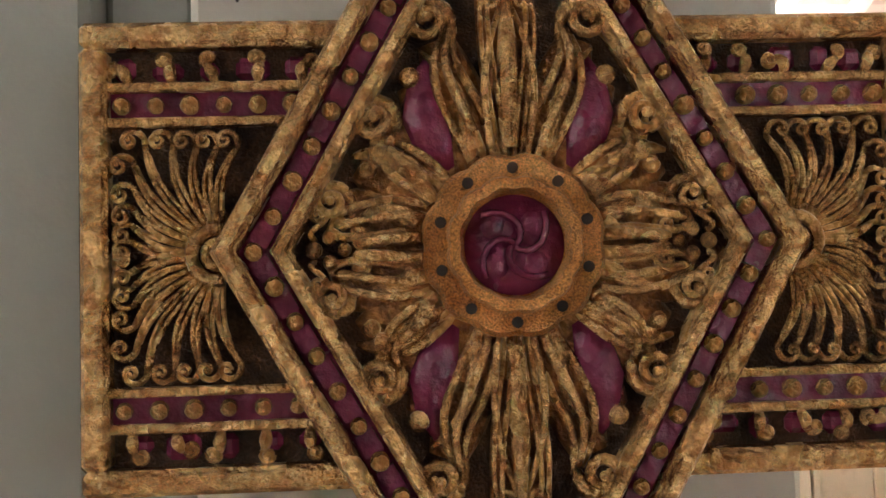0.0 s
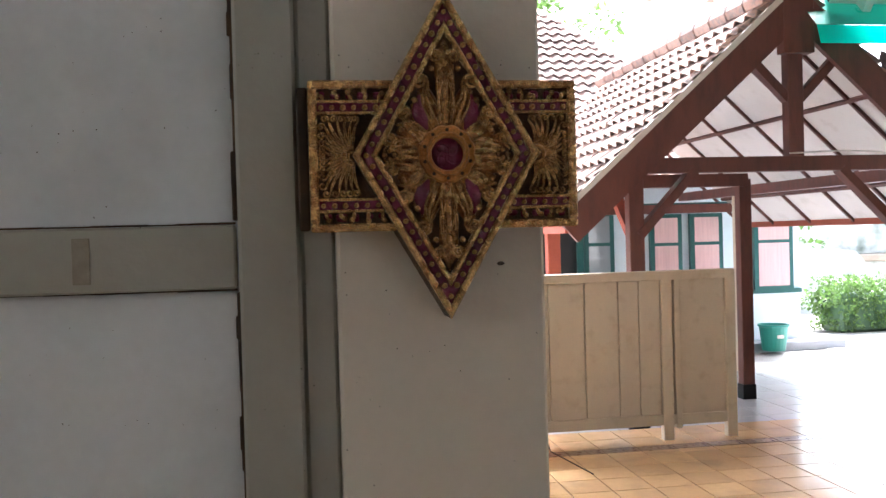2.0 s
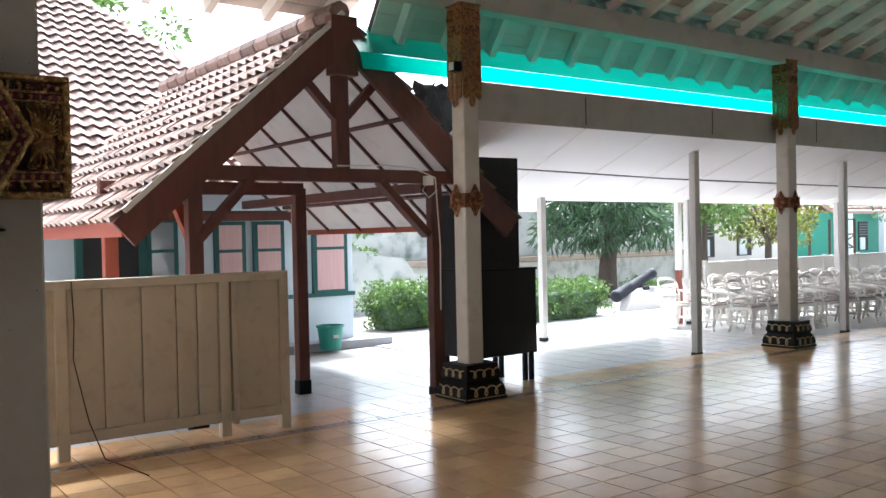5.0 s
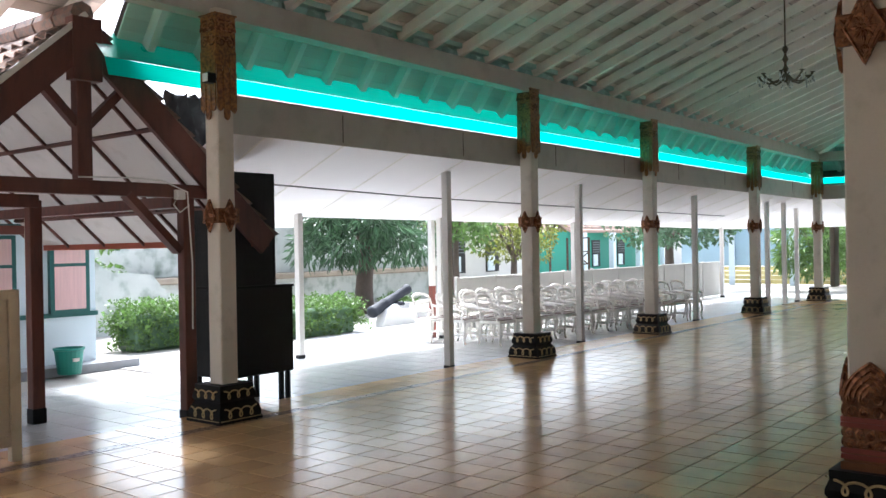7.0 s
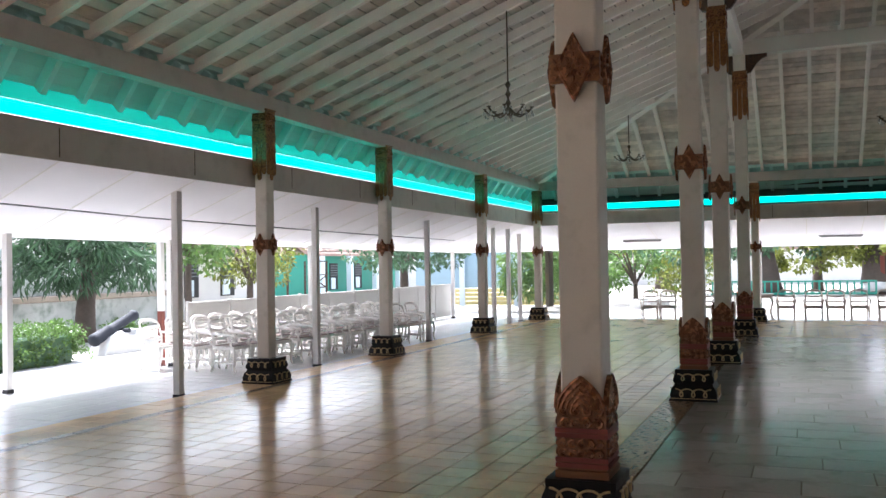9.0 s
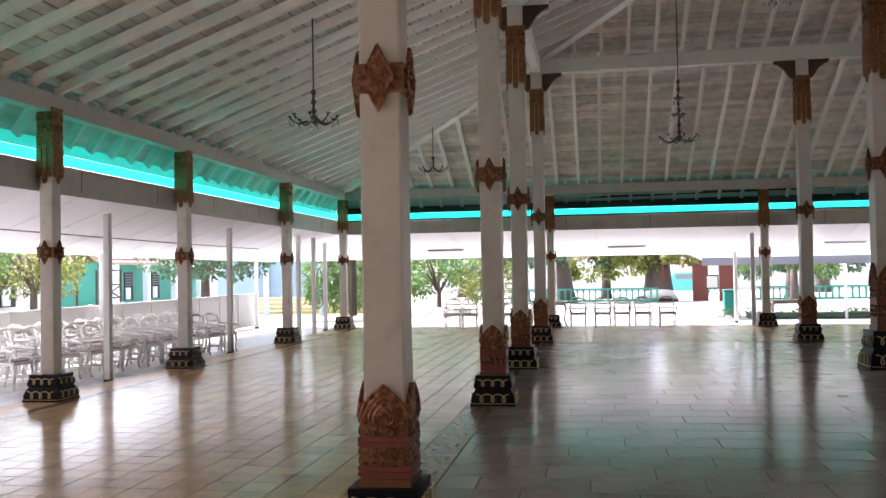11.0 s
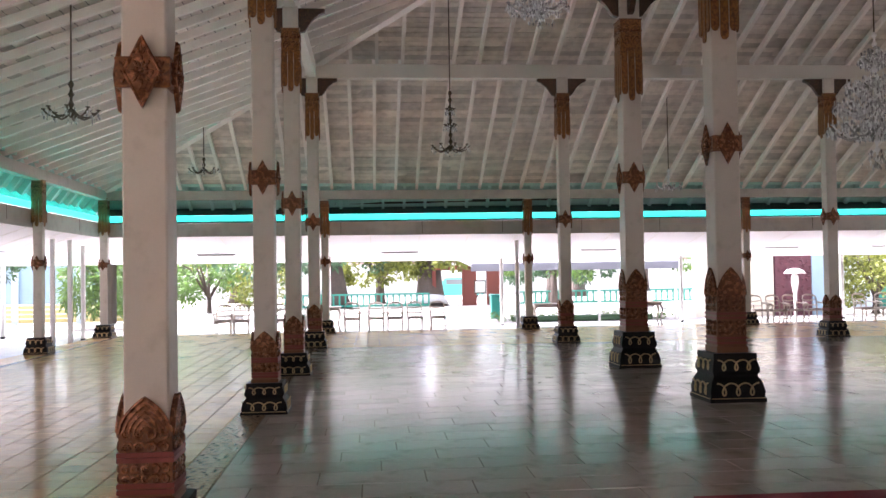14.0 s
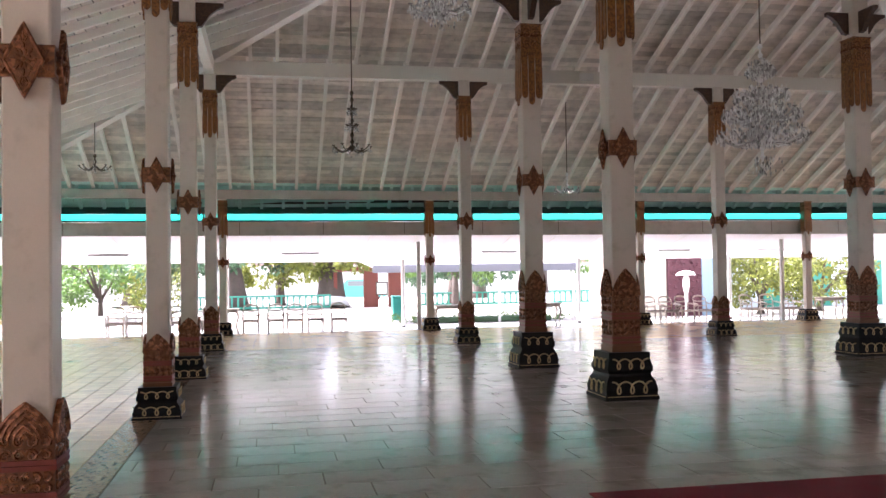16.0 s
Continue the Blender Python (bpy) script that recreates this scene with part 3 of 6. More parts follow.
def lobes(bm, half, z_top, z_bot, y, n=3):
    """Hanging tongues of gilt board on one face."""
    h = z_top - z_bot
    wide = 2 * half / n
    for i in range(n):
        x0 = -half + i * wide
        zb = z_bot + (0.0 if i == n // 2 else h * 0.12)
        w = wide * 0.42
        xc = x0 + wide / 2
        out = [(xc - wide / 2, z_top), (xc + wide / 2, z_top), (xc + w, z_top - h * 0.30)]
        for k in range(7):
            a = -math.pi * k / 6
            out.append((xc + w * math.cos(a), zb + w * 1.4 + w * 1.4 * math.sin(a)))
        out.append((xc - w, z_top - h * 0.30))
        prism(bm, out, y - 0.012, y)
        tube(bm, [(p[0] * 0.98 + xc * 0.02, y - 0.013, p[1]) for p in out[2:]], 0.006, 5, normal=(0, 1, 0))


def column(label, shaft, top, base_half, base_h, gold_top, loz_z, loz_h, band_h, cap_top, cap_bot, group, bracket=None):
    c = thing("column", label, "column", group)
    h = shaft / 2
    part("shaft", boxed(-h, h, -h, h, base_h * 0.96, top, 0.012), CREAM, c)
    b, k = base_half, base_h
    base = part("base", loft(bmesh.new(), [(b, 0), (b, 0.07 * k), (b * 0.95, 0.12 * k), (b * 0.97, 0.22 * k), (b * 0.90, 0.40 * k), (b * 0.80, 0.50 * k), (b * 0.78, 0.55 * k), (b * 0.84, 0.62 * k), (b * 0.84, 0.70 * k), (b * 0.76, 0.86 * k), (b * 0.77, 0.90 * k), (b * 0.77, k)]), BLACK, c, "black lacquered flared base")

    def lines(bm):
        scroll_line(bm, b * 0.74, 0.27 * k, 0.125 * k, -b * 0.968, 0.0085 * b / 0.27, 3)
        scroll_line(bm, b * 0.66, 0.76 * k, 0.105 * k, -b * 0.848, 0.008 * b / 0.27, 3)
        tube(bm, [(-b * 0.93, -b * 0.985, 0.085 * k), (b * 0.93, -b * 0.985, 0.085 * k)], 0.005 * b / 0.27, 5)
    part("gilt_scroll", four(lines, b), GILT, base, "gilt looped scroll line")
    if gold_top:
        g = h + 0.022
        box_top = base_h + (gold_top - base_h) * 0.72
        hh = box_top - base_h
        part("foot_casing", loft(bmesh.new(), [(g + 0.014, base_h), (g + 0.014, base_h + 0.10 * hh), (g, base_h + 0.11 * hh), (g, box_top)]), ORANGE_WOOD, c, "orange-gold casing round the foot")
        bm = bmesh.new()
        for s in (0.14, 0.22, 0.55, 0.62):
            loft(bm, [(g + 0.012, base_h + s * hh), (g + 0.012, base_h + s * hh + 0.028)])
        part("red_band", bm, RED_BAND, c, "dark red moulding")

        def carve(bm):
            scrollwork(bm, g * 0.93, base_h + 0.27 * hh, base_h + 0.53 * hh, -g - 0.006, 2 if hh < 0.5 else 3, 0.011)
            scrollwork(bm, g * 0.93, base_h + 0.66 * hh, box_top, -g - 0.006, 2 if hh < 0.5 else 3, 0.011)
        part("carving", four(carve, g), COPPER, c, "bronze-gold scroll carving")
        part("leaf_arch", four(lambda bm: arch(bm, g, box_top - 0.06 * hh, gold_top, -g, 0.007), g), COPPER, c, "bronze-gold pointed leaf arch")
    w = h + 0.026
    part("girdle", loft(bmesh.new(), [(w, loz_z - band_h / 2), (w + 0.006, loz_z - band_h / 2 + 0.012), (w, loz_z - band_h / 2 + 0.03), (w, loz_z + band_h / 2 - 0.03), (w + 0.006, loz_z + band_h / 2 - 0.012), (w, loz_z + band_h / 2)]), BRONZE, c, "carved gold girdle")
    def girdle_carving(bm):
        for sx in (-1, 1):
            for k in range(3):
                zc = loz_z + (k - 1) * band_h * 0.27
                tube(bm, [(sx * h * f, -w - 0.006, zc + band_h * 0.09 * g) for f, g in ((0.62, -0.6), (0.74, 0.9), (0.86, -0.7), (0.97, 0.6))], [0.006, 0.009, 0.009, 0.005], 5, 0.8, (0, 1, 0))
    part("carving", four(girdle_carving, w), COPPER, c, "carved leaf tendrils on the girdle")
    part("diamond", four(lambda bm: diamond_face(bm, h * 0.86, loz_h / 2, loz_z, -w, 0.010), w), COPPER, c, "carved gold diamond boss")
    ch = cap_top - cap_bot
    cw = h + 0.02
    sheath = part("capital", loft(bmesh.new(), [(cw, cap_top - 0.36 * ch), (cw, cap_top - 0.02), (cw + 0.014, cap_top - 0.015), (cw + 0.014, cap_top)]), CAP_GOLD, c, "gilt sheath below the beam")

    def cap(bm):
        scrollwork(bm, cw * 0.9, cap_top - 0.34 * ch, cap_top - 0.05 * ch, -cw - 0.003, 2, 0.009)
        prism(bm, [(-cw, cap_top - 0.13 * ch), (cw, cap_top - 0.13 * ch), (cw, cap_top - 0.16 * ch), (-cw, cap_top - 0.16 * ch)], -cw - 0.012, -cw + 0.002)
    part("carving", four(cap, cw), COPPER, sheath, "carved gold collar")
    part("tongue", four(lambda bm: lobes(bm, cw, cap_top - 0.35 * ch, cap_bot, -cw + 0.004), cw), CAP_GOLD, c, "hanging gilt tongues")
    if bracket:
        for a in bracket:
            bm = bmesh.new()
            prism(bm, [(0.0, 0.30), (0.46, 0.30), (0.46, 0.24), (0.36, 0.20), (0.24, 0.10), (0.16, -0.02), (0.10, -0.10), (0.0, -0.12)], -0.05, 0.05)
            bmesh.ops.transform(bm, matrix=Matrix.Translation((0, 0, bracket[a])) @ pose(0, 0, 0, 0, 0, a) @ Matrix.Translation((h, 0, 0)), verts=bm.verts)
            part("bracket", bm, BRACKET, c, "carved dark gold bracket")
    return c


def columns():
    for top, spots in ((4.11, [(XS[1] + 0.02, YS[0] - 0.10), (XS[2], YS[0])]), (4.05, [(XS[3], YS[0])]), (3.98, [(XS[4], YS[0]), (XS[5], YS[0])]), (3.84, [(XS[5], YS[j]) for j in (1, 2, 3, 4)])):
        outer = column("square cream column with gilt diamond girdle on a black base", 0.205, top + 0.06, 0.27, 0.37, 0, 2.07, 0.34, 0.15, top, top - 1.07, "outer columns")
        outer.matrix_world = pose(*spots[0], 0)
        for x, y in spots[1:]:
            copy_thing(outer, pose(x, y, 0))
    mid = column("square cream column with carved bronze-gold foot on a black base", 0.265, 6.36, 0.287, 0.38, 1.01, 2.94, 0.44, 0.185, 5.97, 4.87, "middle columns", {90: 6.04, -90: 6.04})
    first = True
    for x, y in [(XS[i], YS[1]) for i in (1, 2, 3, 4)] + [(XS[4], YS[2]), (XS[4], YS[3]), (XS[4], YS[4])]:
        if first:
            mid.matrix_world = pose(x, y, 0)
            first = False
        else:
            copy_thing(mid, pose(x, y, 0))
    main = column("massive cream main column with tall carved foot on a black base", 0.342, 8.47, 0.372, 0.62, 1.72, 3.34, 0.55, 0.21, 6.16, 4.70, "main columns", {0: 6.36, 90: 6.36, 180: 6.36, -90: 6.36})
    first = True
    for x, y in ((XS[2], YS[2]), (XS[3], YS[2]), (XS[3], YS[3]), (XS[2], YS[3])):
        if first:
            main.matrix_world = pose(x, y, 0)
            first = False
        else:
            copy_thing(main, pose(x, y, 0))


columns()

# gallery posts
def gallery_post(x, y, z1):
    p = thing("gallery_post", "slim white-painted steel gallery post with dark foot", "post", "gallery posts", (x, y, LOW))
    part("shaft", boxed(-0.055, 0.055, -0.055, 0.055, 0.05, z1 - LOW, 0.006), POST_WHITE, p)
    part("foot", boxed(-0.06, 0.06, -0.06, 0.06, 0, 0.06), BLACK, p, "dark painted foot")


for x, y in ((10.53, 7.34), (14.49, 7.36), (19.74, 7.35), (24.58, 7.34), (25.57, 7.21)):
    gallery_post(x, y, 2.85 - 0.006 * (x - 10))
for x in (10.23, 14.03, 19.3, 28.87):
    gallery_post(x, 10.3, 2.33 - 0.0075 * (x - 10))
for y in (-5.53, -11.6, -17.77, 7.4):
    gallery_post(27.3, y, 2.66)
for y in (0.33, -5.47, -11.7, -17.45):
    gallery_post(30.2, y, 2.17)

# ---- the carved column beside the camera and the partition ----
# gold ground darkened in colour so gaps in the carving look deeply shaded
GOLD_DARK_SHADE = mat("dark_gold_recess_shade", (0.080, 0.036, 0.017), 0.45, var=0.6, scale=30, bump=0.5, bscale=900, grain=0.5, spec=0.3, second=(0.022, 0.012, 0.008), span=0.16)
GOLD_WORN = mat("worn_gold_relief", (0.70, 0.455, 0.20), 0.27, metal=0.75, var=0.36, scale=70, bump=0.6, bscale=420, grain=0.45, second=(0.40, 0.20, 0.075), mix_lo=0.44, mix_hi=0.6, span=0.16)
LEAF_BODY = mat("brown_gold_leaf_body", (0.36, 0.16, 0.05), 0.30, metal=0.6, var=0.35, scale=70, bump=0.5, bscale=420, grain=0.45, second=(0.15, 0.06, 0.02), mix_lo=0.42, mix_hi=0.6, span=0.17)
STAIN = mat("brown_stain", (0.06, 0.045, 0.035), 0.8, var=0.3, scale=60)


def frond(bm, p0, ang, length, bend, curl, w, y, sides=6, turns=1.35):
    """A leaf rib that leaves p0 at an angle, bends on its way and ends in a curl; in the plane y."""
    pts, rad = [], []
    n = 12
    x, z, a = p0[0], p0[1], ang
    for i in range(n):
        s = i / (n - 1)
        pts.append((x, y - 0.003 * math.sin(math.pi * s), z))
        rad.append(w * (0.55 + 0.6 * math.sin(math.pi * min(1, s * 0.9 + 0.1))))
        a += bend / n
        x += math.cos(a) * length / n
        z += math.sin(a) * length / n
    sg = 1 if curl > 0 else -1
    r0 = abs(curl)
    cx, cz = x + math.cos(a + sg * math.pi / 2) * r0, z + math.sin(a + sg * math.pi / 2) * r0
    a0 = a - sg * math.pi / 2
    m = 16
    for i in range(1, m + 1):
        s = i / m
        r = r0 * (1 - 0.80 * s)
        b = a0 + sg * turns * 2 * math.pi * s
        pts.append((cx + math.cos(b) * r, y - 0.003 * s, cz + math.sin(b) * r))
        rad.append(w * (0.75 - 0.25 * s))
    tube(bm, pts, rad, sides, 0.9, (0, 1, 0))
    ball(bm, (cx, y - 0.002, cz), r0 * 0.36, 8, 6)


def scroll(bm, start, ang, c, r, phi, width, y, strands=3, turns=1.7, sides=6):
    """A ribbed leaf from start, leaving at an angle, that ends in a spiral curl round c, entered at the side phi and wound clockwise."""
    s = Vector((start[0], 0, start[1]))
    cc = Vector((c[0], 0, c[1]))
    e = cc + Vector((math.cos(phi), 0, math.sin(phi))) * r
    tang = Vector((math.sin(phi), 0, -math.cos(phi)))
    ln = (e - s).length
    p1, p2 = s + Vector((math.cos(ang), 0, math.sin(ang))) * ln * 0.45, e - tang * ln * 0.40
    n = 12
    mid = []
    for i in range(n + 1):
        t = i / n
        mid.append((1 - t) ** 3 * s + 3 * (1 - t) ** 2 * t * p1 + 3 * (1 - t) * t * t * p2 + t ** 3 * e)
    for k in range(strands):
        f = (k - (strands - 1) / 2) / max(1, (strands - 1) / 2) if strands > 1 else 0
        pts, rad = [], []
        for i, q in enumerate(mid):
            d = (mid[min(i + 1, n)] - mid[max(i - 1, 0)]).normalized()
            side = Vector((-d.z, 0, d.x))
            t = i / n
            w = width * (0.35 + 0.75 * math.sin(math.pi * min(1, 0.15 + 0.75 * t))) * (1 - 0.55 * t * t)
            qq = q + side * f * w
            pts.append((qq.x, y - 0.0048 * math.sin(math.pi * t) + abs(f) * 0.0022, qq.z))
            rad.append(max(0.0010, width * (0.33 if strands > 1 else 0.8) * (1 - 0.3 * t)))
        if f > 0 or strands == 1:
            m = 22
            for i in range(1, m + 1):
                t = i / m
                b = phi - turns * 2 * math.pi * t
                rr = r * (1 - 0.78 * t)
                pts.append((cc.x + math.cos(b) * rr, y - 0.0055 * t, cc.z + math.sin(b) * rr))
                rad.append(r * (0.32 - 0.14 * t))
        tube(bm, pts, rad, sides, 1.0, (0, 1, 0))
    ball(bm, (cc.x, y - 0.0065, cc.z), r * 0.24, 8, 6)


def mirrored(build, xs=(1, -1), zs=(1, -1)):
    """Builds one quadrant and mirrors it into the others."""
    out = bmesh.new()
    for sx in xs:
        for sz in zs:
            b = bmesh.new()
            build(b)
            bmesh.ops.scale(b, vec=(sx, 1, sz), verts=b.verts)
            if sx * sz < 0:
                bmesh.ops.reverse_faces(b, faces=b.faces)
            me = bpy.data.meshes.new("t")
            b.to_mesh(me)
            b.free()
            out.from_mesh(me)
            bpy.data.meshes.remove(me)
    return out


def near_column():
    c = thing("near_column", "square cream column with a large carved gold diamond", "column", at=(0.115, 0.47, 0))
    h = 0.1275
    part("shaft", boxed(-h, h, -h, h, 0.36, 3.91, 0.004), CREAM, c)
    b, k = 0.27, 0.37
    part("base", loft(bmesh.new(), [(b, 0), (b, 0.07 * k), (b * 0.9, 0.4 * k), (b * 0.78, 0.55 * k), (b * 0.84, 0.7 * k), (b * 0.77, k)]), BLACK, c)
    o = thing("ornament", "carved wooden diamond and band, gold with magenta fields", "ornament", at=(0.115, 0.47, 1.8715))
    yb = -0.168
    girdle = part("girdle", box(boxed(-0.1565, 0.1565, yb, 0.16, -0.086, 0.086, 0.003), -0.148, 0.148, yb - 0.0005, yb + 0.01, -0.076, 0.076), GOLD_DARK_SHADE, o, "dark gold band round the column, recess shade in its colour")
    part("girdle_side", boxed(-0.170, -0.1572, -0.140, -0.109, -0.084, 0.084, 0.002), DARK_GAP, o, "dark side block of the band")
    # raised border of the band
    for x0, x1, z0, z1 in ((-0.157, 0.157, 0.077, 0.0865), (-0.157, 0.157, -0.0865, -0.077), (-0.1572, -0.147, -0.077, 0.077), (0.147, 0.1572, -0.077, 0.077)):
        part("border", boxed(x0, x1, yb - 0.008, yb + 0.004, z0, z1, 0.002), GOLD_WORN, girdle, "worn gold border moulding")
    for z in (0.0625, 0.0495, -0.0495, -0.0625):
        for sx in (-1, 1):
            part("moulding", boxed(sx * 0.062, sx * 0.149, yb - 0.006, yb + 0.003, z - 0.0017, z + 0.0017, 0.0006), GOLD_WORN, girdle)
    # magenta grounds of the bead rows and the top and bottom rows
    for sz in (-1, 1):
        for sx in (-1, 1):
            part("magenta_ground", boxed(sx * 0.06, sx * 0.1485, yb - 0.0022, yb + 0.002, sz * 0.051, sz * 0.061), MAGENTA, girdle, "magenta painted sunk ground")
            x = 0.072
            while x < 0.144:
                w = random.uniform(0.007, 0.013)
                part("magenta_patch", boxed(sx * x, sx * (x + w), yb - 0.0035, yb + 0.002, sz * 0.0655, sz * (0.0655 + random.uniform(0.006, 0.0095)), 0.002), MAGENTA, girdle)
                x += w + random.uniform(0.003, 0.008)
    bead_me = mesh_of(ball(bmesh.new(), (0, 0, 0), 0.0036, 10, 8), "bead", GOLD_WORN)
    bead_me.shade_smooth()

    def bead(x, y, z, parent):
        ob = new("bead", bead_me)
        ob.parent = parent
        ob.location = (x, y, z)
        ob.scale = [random.uniform(0.85, 1.1)] * 3
    for sz in (-1, 1):
        for sx in (-1, 1):
            for i in range(6):
                bead(sx * (0.080 + i * 0.0125), yb - 0.0035, sz * 0.056, girdle)
            for i in range(5):
                x = 0.076 + i * 0.016
                bm = bmesh.new()
                frond(bm, (sx * x, sz * 0.0645), math.pi / 2 * sz + random.uniform(-0.4, 0.4), 0.008, random.uniform(-1, 1), 0.0026 * random.choice((-1, 1)), 0.0021, yb - 0.003)
                part("leaf_sprig", bm, GOLD_WORN, girdle, "", True)

    # side fans of curled ribs, spreading from the diamond's two side points
    def fan(bm):
        for i in range(10):
            a = radians(3 + i * 10.2)
            reach = min(0.037 / max(math.cos(a), 0.05), 0.045 / max(math.sin(a), 0.05), 0.058)
            r0 = 0.0085
            ex2, ez2 = 0.108 + math.cos(a) * (reach - 0.003), math.sin(a) * (reach - 0.003)
            scroll(bm, (0.108 + math.cos(a) * r0, math.sin(a) * r0), a - 0.1, (ex2, ez2), 0.0043, a + 2.0, 0.0023, yb - 0.003, 2, 1.2, 5)
        for rr, w in ((0.0045, 0.0020), (0.0095, 0.0026)):
            tube(bm, [(0.108 + rr * math.cos(t), yb - 0.005, rr * math.sin(t)) for t in [j * math.pi / 12 for j in range(0, 8)]], w, 6, normal=(0, 1, 0))
    for sx in (1, -1):
        part("fan", mirrored(fan, (sx,)), GOLD_WORN, girdle, "fan of curled gold ribs", True)
    # the diamond
    W, H = 0.1085, 0.190
    yd = -0.178
    dia = part("diamond", prism(bmesh.new(), [(-W, 0), (0, -H), (W, 0), (0, H)], yd, -0.12), GOLD_DARK_SHADE, o, "dark gold diamond plate, recess shade in its colour")

    def rim(f0, f1, d, m, name, lab):
        bm = bmesh.new()
        q = [(-1, 0), (0, -1), (1, 0), (0, 1)]
        for i in range(4):
            a, b2 = q[i], q[(i + 1) % 4]
            mid = (f0 + f1) / 2
            rows = []
            for f, dd in ((f0, 0.0), (f0 * 0.995 + f1 * 0.005, d * 0.7), (f0 * 0.72 + f1 * 0.28, d), (f0 * 0.28 + f1 * 0.72, d), (f1, d * 0.7), (f1, 0.0)):
                rows.append([bm.verts.new((p[0] * W * f, yd + 0.001 - dd, p[1] * H * f)) for p in (a, b2)])
            for r1, r2 in zip(rows, rows[1:]):
                bm.faces.new((r1[0], r1[1], r2[1], r2[0]))
        bmesh.ops.remove_doubles(bm, verts=bm.verts, dist=1e-6)
        bmesh.ops.recalc_face_normals(bm, faces=bm.faces)
        part(name, bm, m, dia, lab)
    rim(1.0, 0.915, 0.012, GOLD_WORN, "outer_rim", "worn gold outer rim")
    rim(0.915, 0.805, 0.0025, MAGENTA, "channel", "magenta channel between the rims")
    rim(0.805, 0.735, 0.012, GOLD_WORN, "inner_rim", "worn gold inner rim")
    q = [(-1, 0), (0, -1), (1, 0), (0, 1)]
    n = 13
    for i in range(4):
        a, b2 = Vector(q[i]), Vector(q[(i + 1) % 4])
        dd = Vector(((b2.x - a.x) * W, 0, (b2.y - a.y) * H)).normalized()
        for j in range(n):
            p = a.lerp(b2, j / n) * 0.86
            bead(p.x * W, yd - 0.0050, p.y * H, dia)
            p = a.lerp(b2, (j + 0.5) / n) * 0.86
            cpt = Vector((p.x * W, yd - 0.003, p.y * H))
            part("pad", bar(bmesh.new(), cpt - dd * 0.0042, cpt + dd * 0.0042, 0.0072, 0.0040, (0, 1, 0)), MAGENTA, dia)

    # hollow leaf bodies under the ribs of the scrolls
    def bodies(bm):
        for a, c, w in ((85, (0.008, 0.104), 0.0045), (72, (0.026, 0.076), 0.0098), (52, (0.036, 0.060), 0.0070), (40, (0.046, 0.043), 0.0098), (28, (0.055, 0.031), 0.0085), (17, (0.060, 0.016), 0.0090), (5, (0.052, 0.004), 0.0055)):
            t = radians(a)
            p0, p1 = Vector((0.031 * math.cos(t), 0.031 * math.sin(t))), Vector(c)
            pts, rad = [], []
            for i in range(9):
                q = i / 8
                m = p0.lerp(p1, q)
                pts.append((m.x, yd - 0.0008, m.y))
                rad.append(w * (0.35 + 0.75 * math.sin(math.pi * min(1, 0.12 + 0.72 * q))))
            tube(bm, pts, rad, 10, 0.32, (0, 1, 0))

    # leaves inside the diamond
    def leaves(bm):
        y = yd - 0.003
        for a, c, r, phi, w, st in ((85, (0.0105, 0.1120), 0.0078, 200, 0.0034, 2), (73, (0.0290, 0.0830), 0.0086, 200, 0.0062, 3),
                                    (79, (0.0052, 0.0900), 0.0036, 200, 0.0020, 1), (40, (0.0495, 0.0468), 0.0086, 215, 0.0062, 3),
                                    (19, (0.0655, 0.0172), 0.0074, 235, 0.0060, 3), (6, (0.0555, 0.0065), 0.0036, 250, 0.0034, 1)):
            t = radians(a)
            scroll(bm, (0.033 * math.cos(t), 0.033 * math.sin(t)), t, c, r, radians(phi), w, y, st)
        for a, ln, bend, w in ((66, 0.046, 0.10, 0.0034), (44, 0.038, -0.14, 0.0036), (30, 0.034, 0.16, 0.0046), (12, 0.024, 0.1, 0.0038)):
            t = radians(a)
            tube(bm, [((0.033 + ln * q) * math.cos(t + bend * math.sin(3.1 * q)), y + 0.0005, (0.033 + ln * q) * math.sin(t + bend * math.sin(3.1 * q))) for q in (0, 0.15, 0.3, 0.45, 0.6, 0.75, 0.9, 1)], [w * 0.6, w, w * 1.1, w, w * 0.9, w * 0.8, w * 0.5, w * 0.2], 6, normal=(0, 1, 0))
        for px, pz, rr in ((0.048, 0.034, 0.0042), (0.052, 0.0285, 0.0034), (0.036, 0.062, 0.0040), (0.0155, 0.0985, 0.0036), (0.066, 0.0045, 0.0030), (0.072, 0.0, 0.0032), (0.061, 0.0, 0.0026)):
            ball(bm, (px, y - 0.001, pz), rr, 8, 6)
        scroll(bm, (0.072, 0.004), 0.6, (0.0705, 0.0125), 0.0032, radians(200), 0.0016, y, 1)
    for sx in (1, -1):
        for sz in (1, -1):
            part("leaf_scroll", mirrored(leaves, (sx,), (sz,)), GOLD_WORN, dia, "gold leaf scrolls", True)
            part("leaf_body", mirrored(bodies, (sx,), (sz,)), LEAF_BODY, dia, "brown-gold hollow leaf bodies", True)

    def field(bm):
        # broad flat leaf between the scrolls
        for a, r0, ln, w in ((53, 0.036, 0.040, 0.0088),):
            t = radians(a)
            tube(bm, [((r0 + ln * s) * math.cos(t + 0.25 * s * s), yd - 0.0015, (r0 + ln * s) * math.sin(t + 0.25 * s * s)) for s in (0, 0.15, 0.35, 0.55, 0.8, 1)], [0.0020, 0.0055, w, w, 0.0055, 0.0012], 8, 0.75, (0, 1, 0))
    for sx in (1, -1):
        for sz in (1, -1):
            part("magenta_petal", mirrored(field, (sx,), (sz,)), MAGENTA, dia, "magenta petal", True)
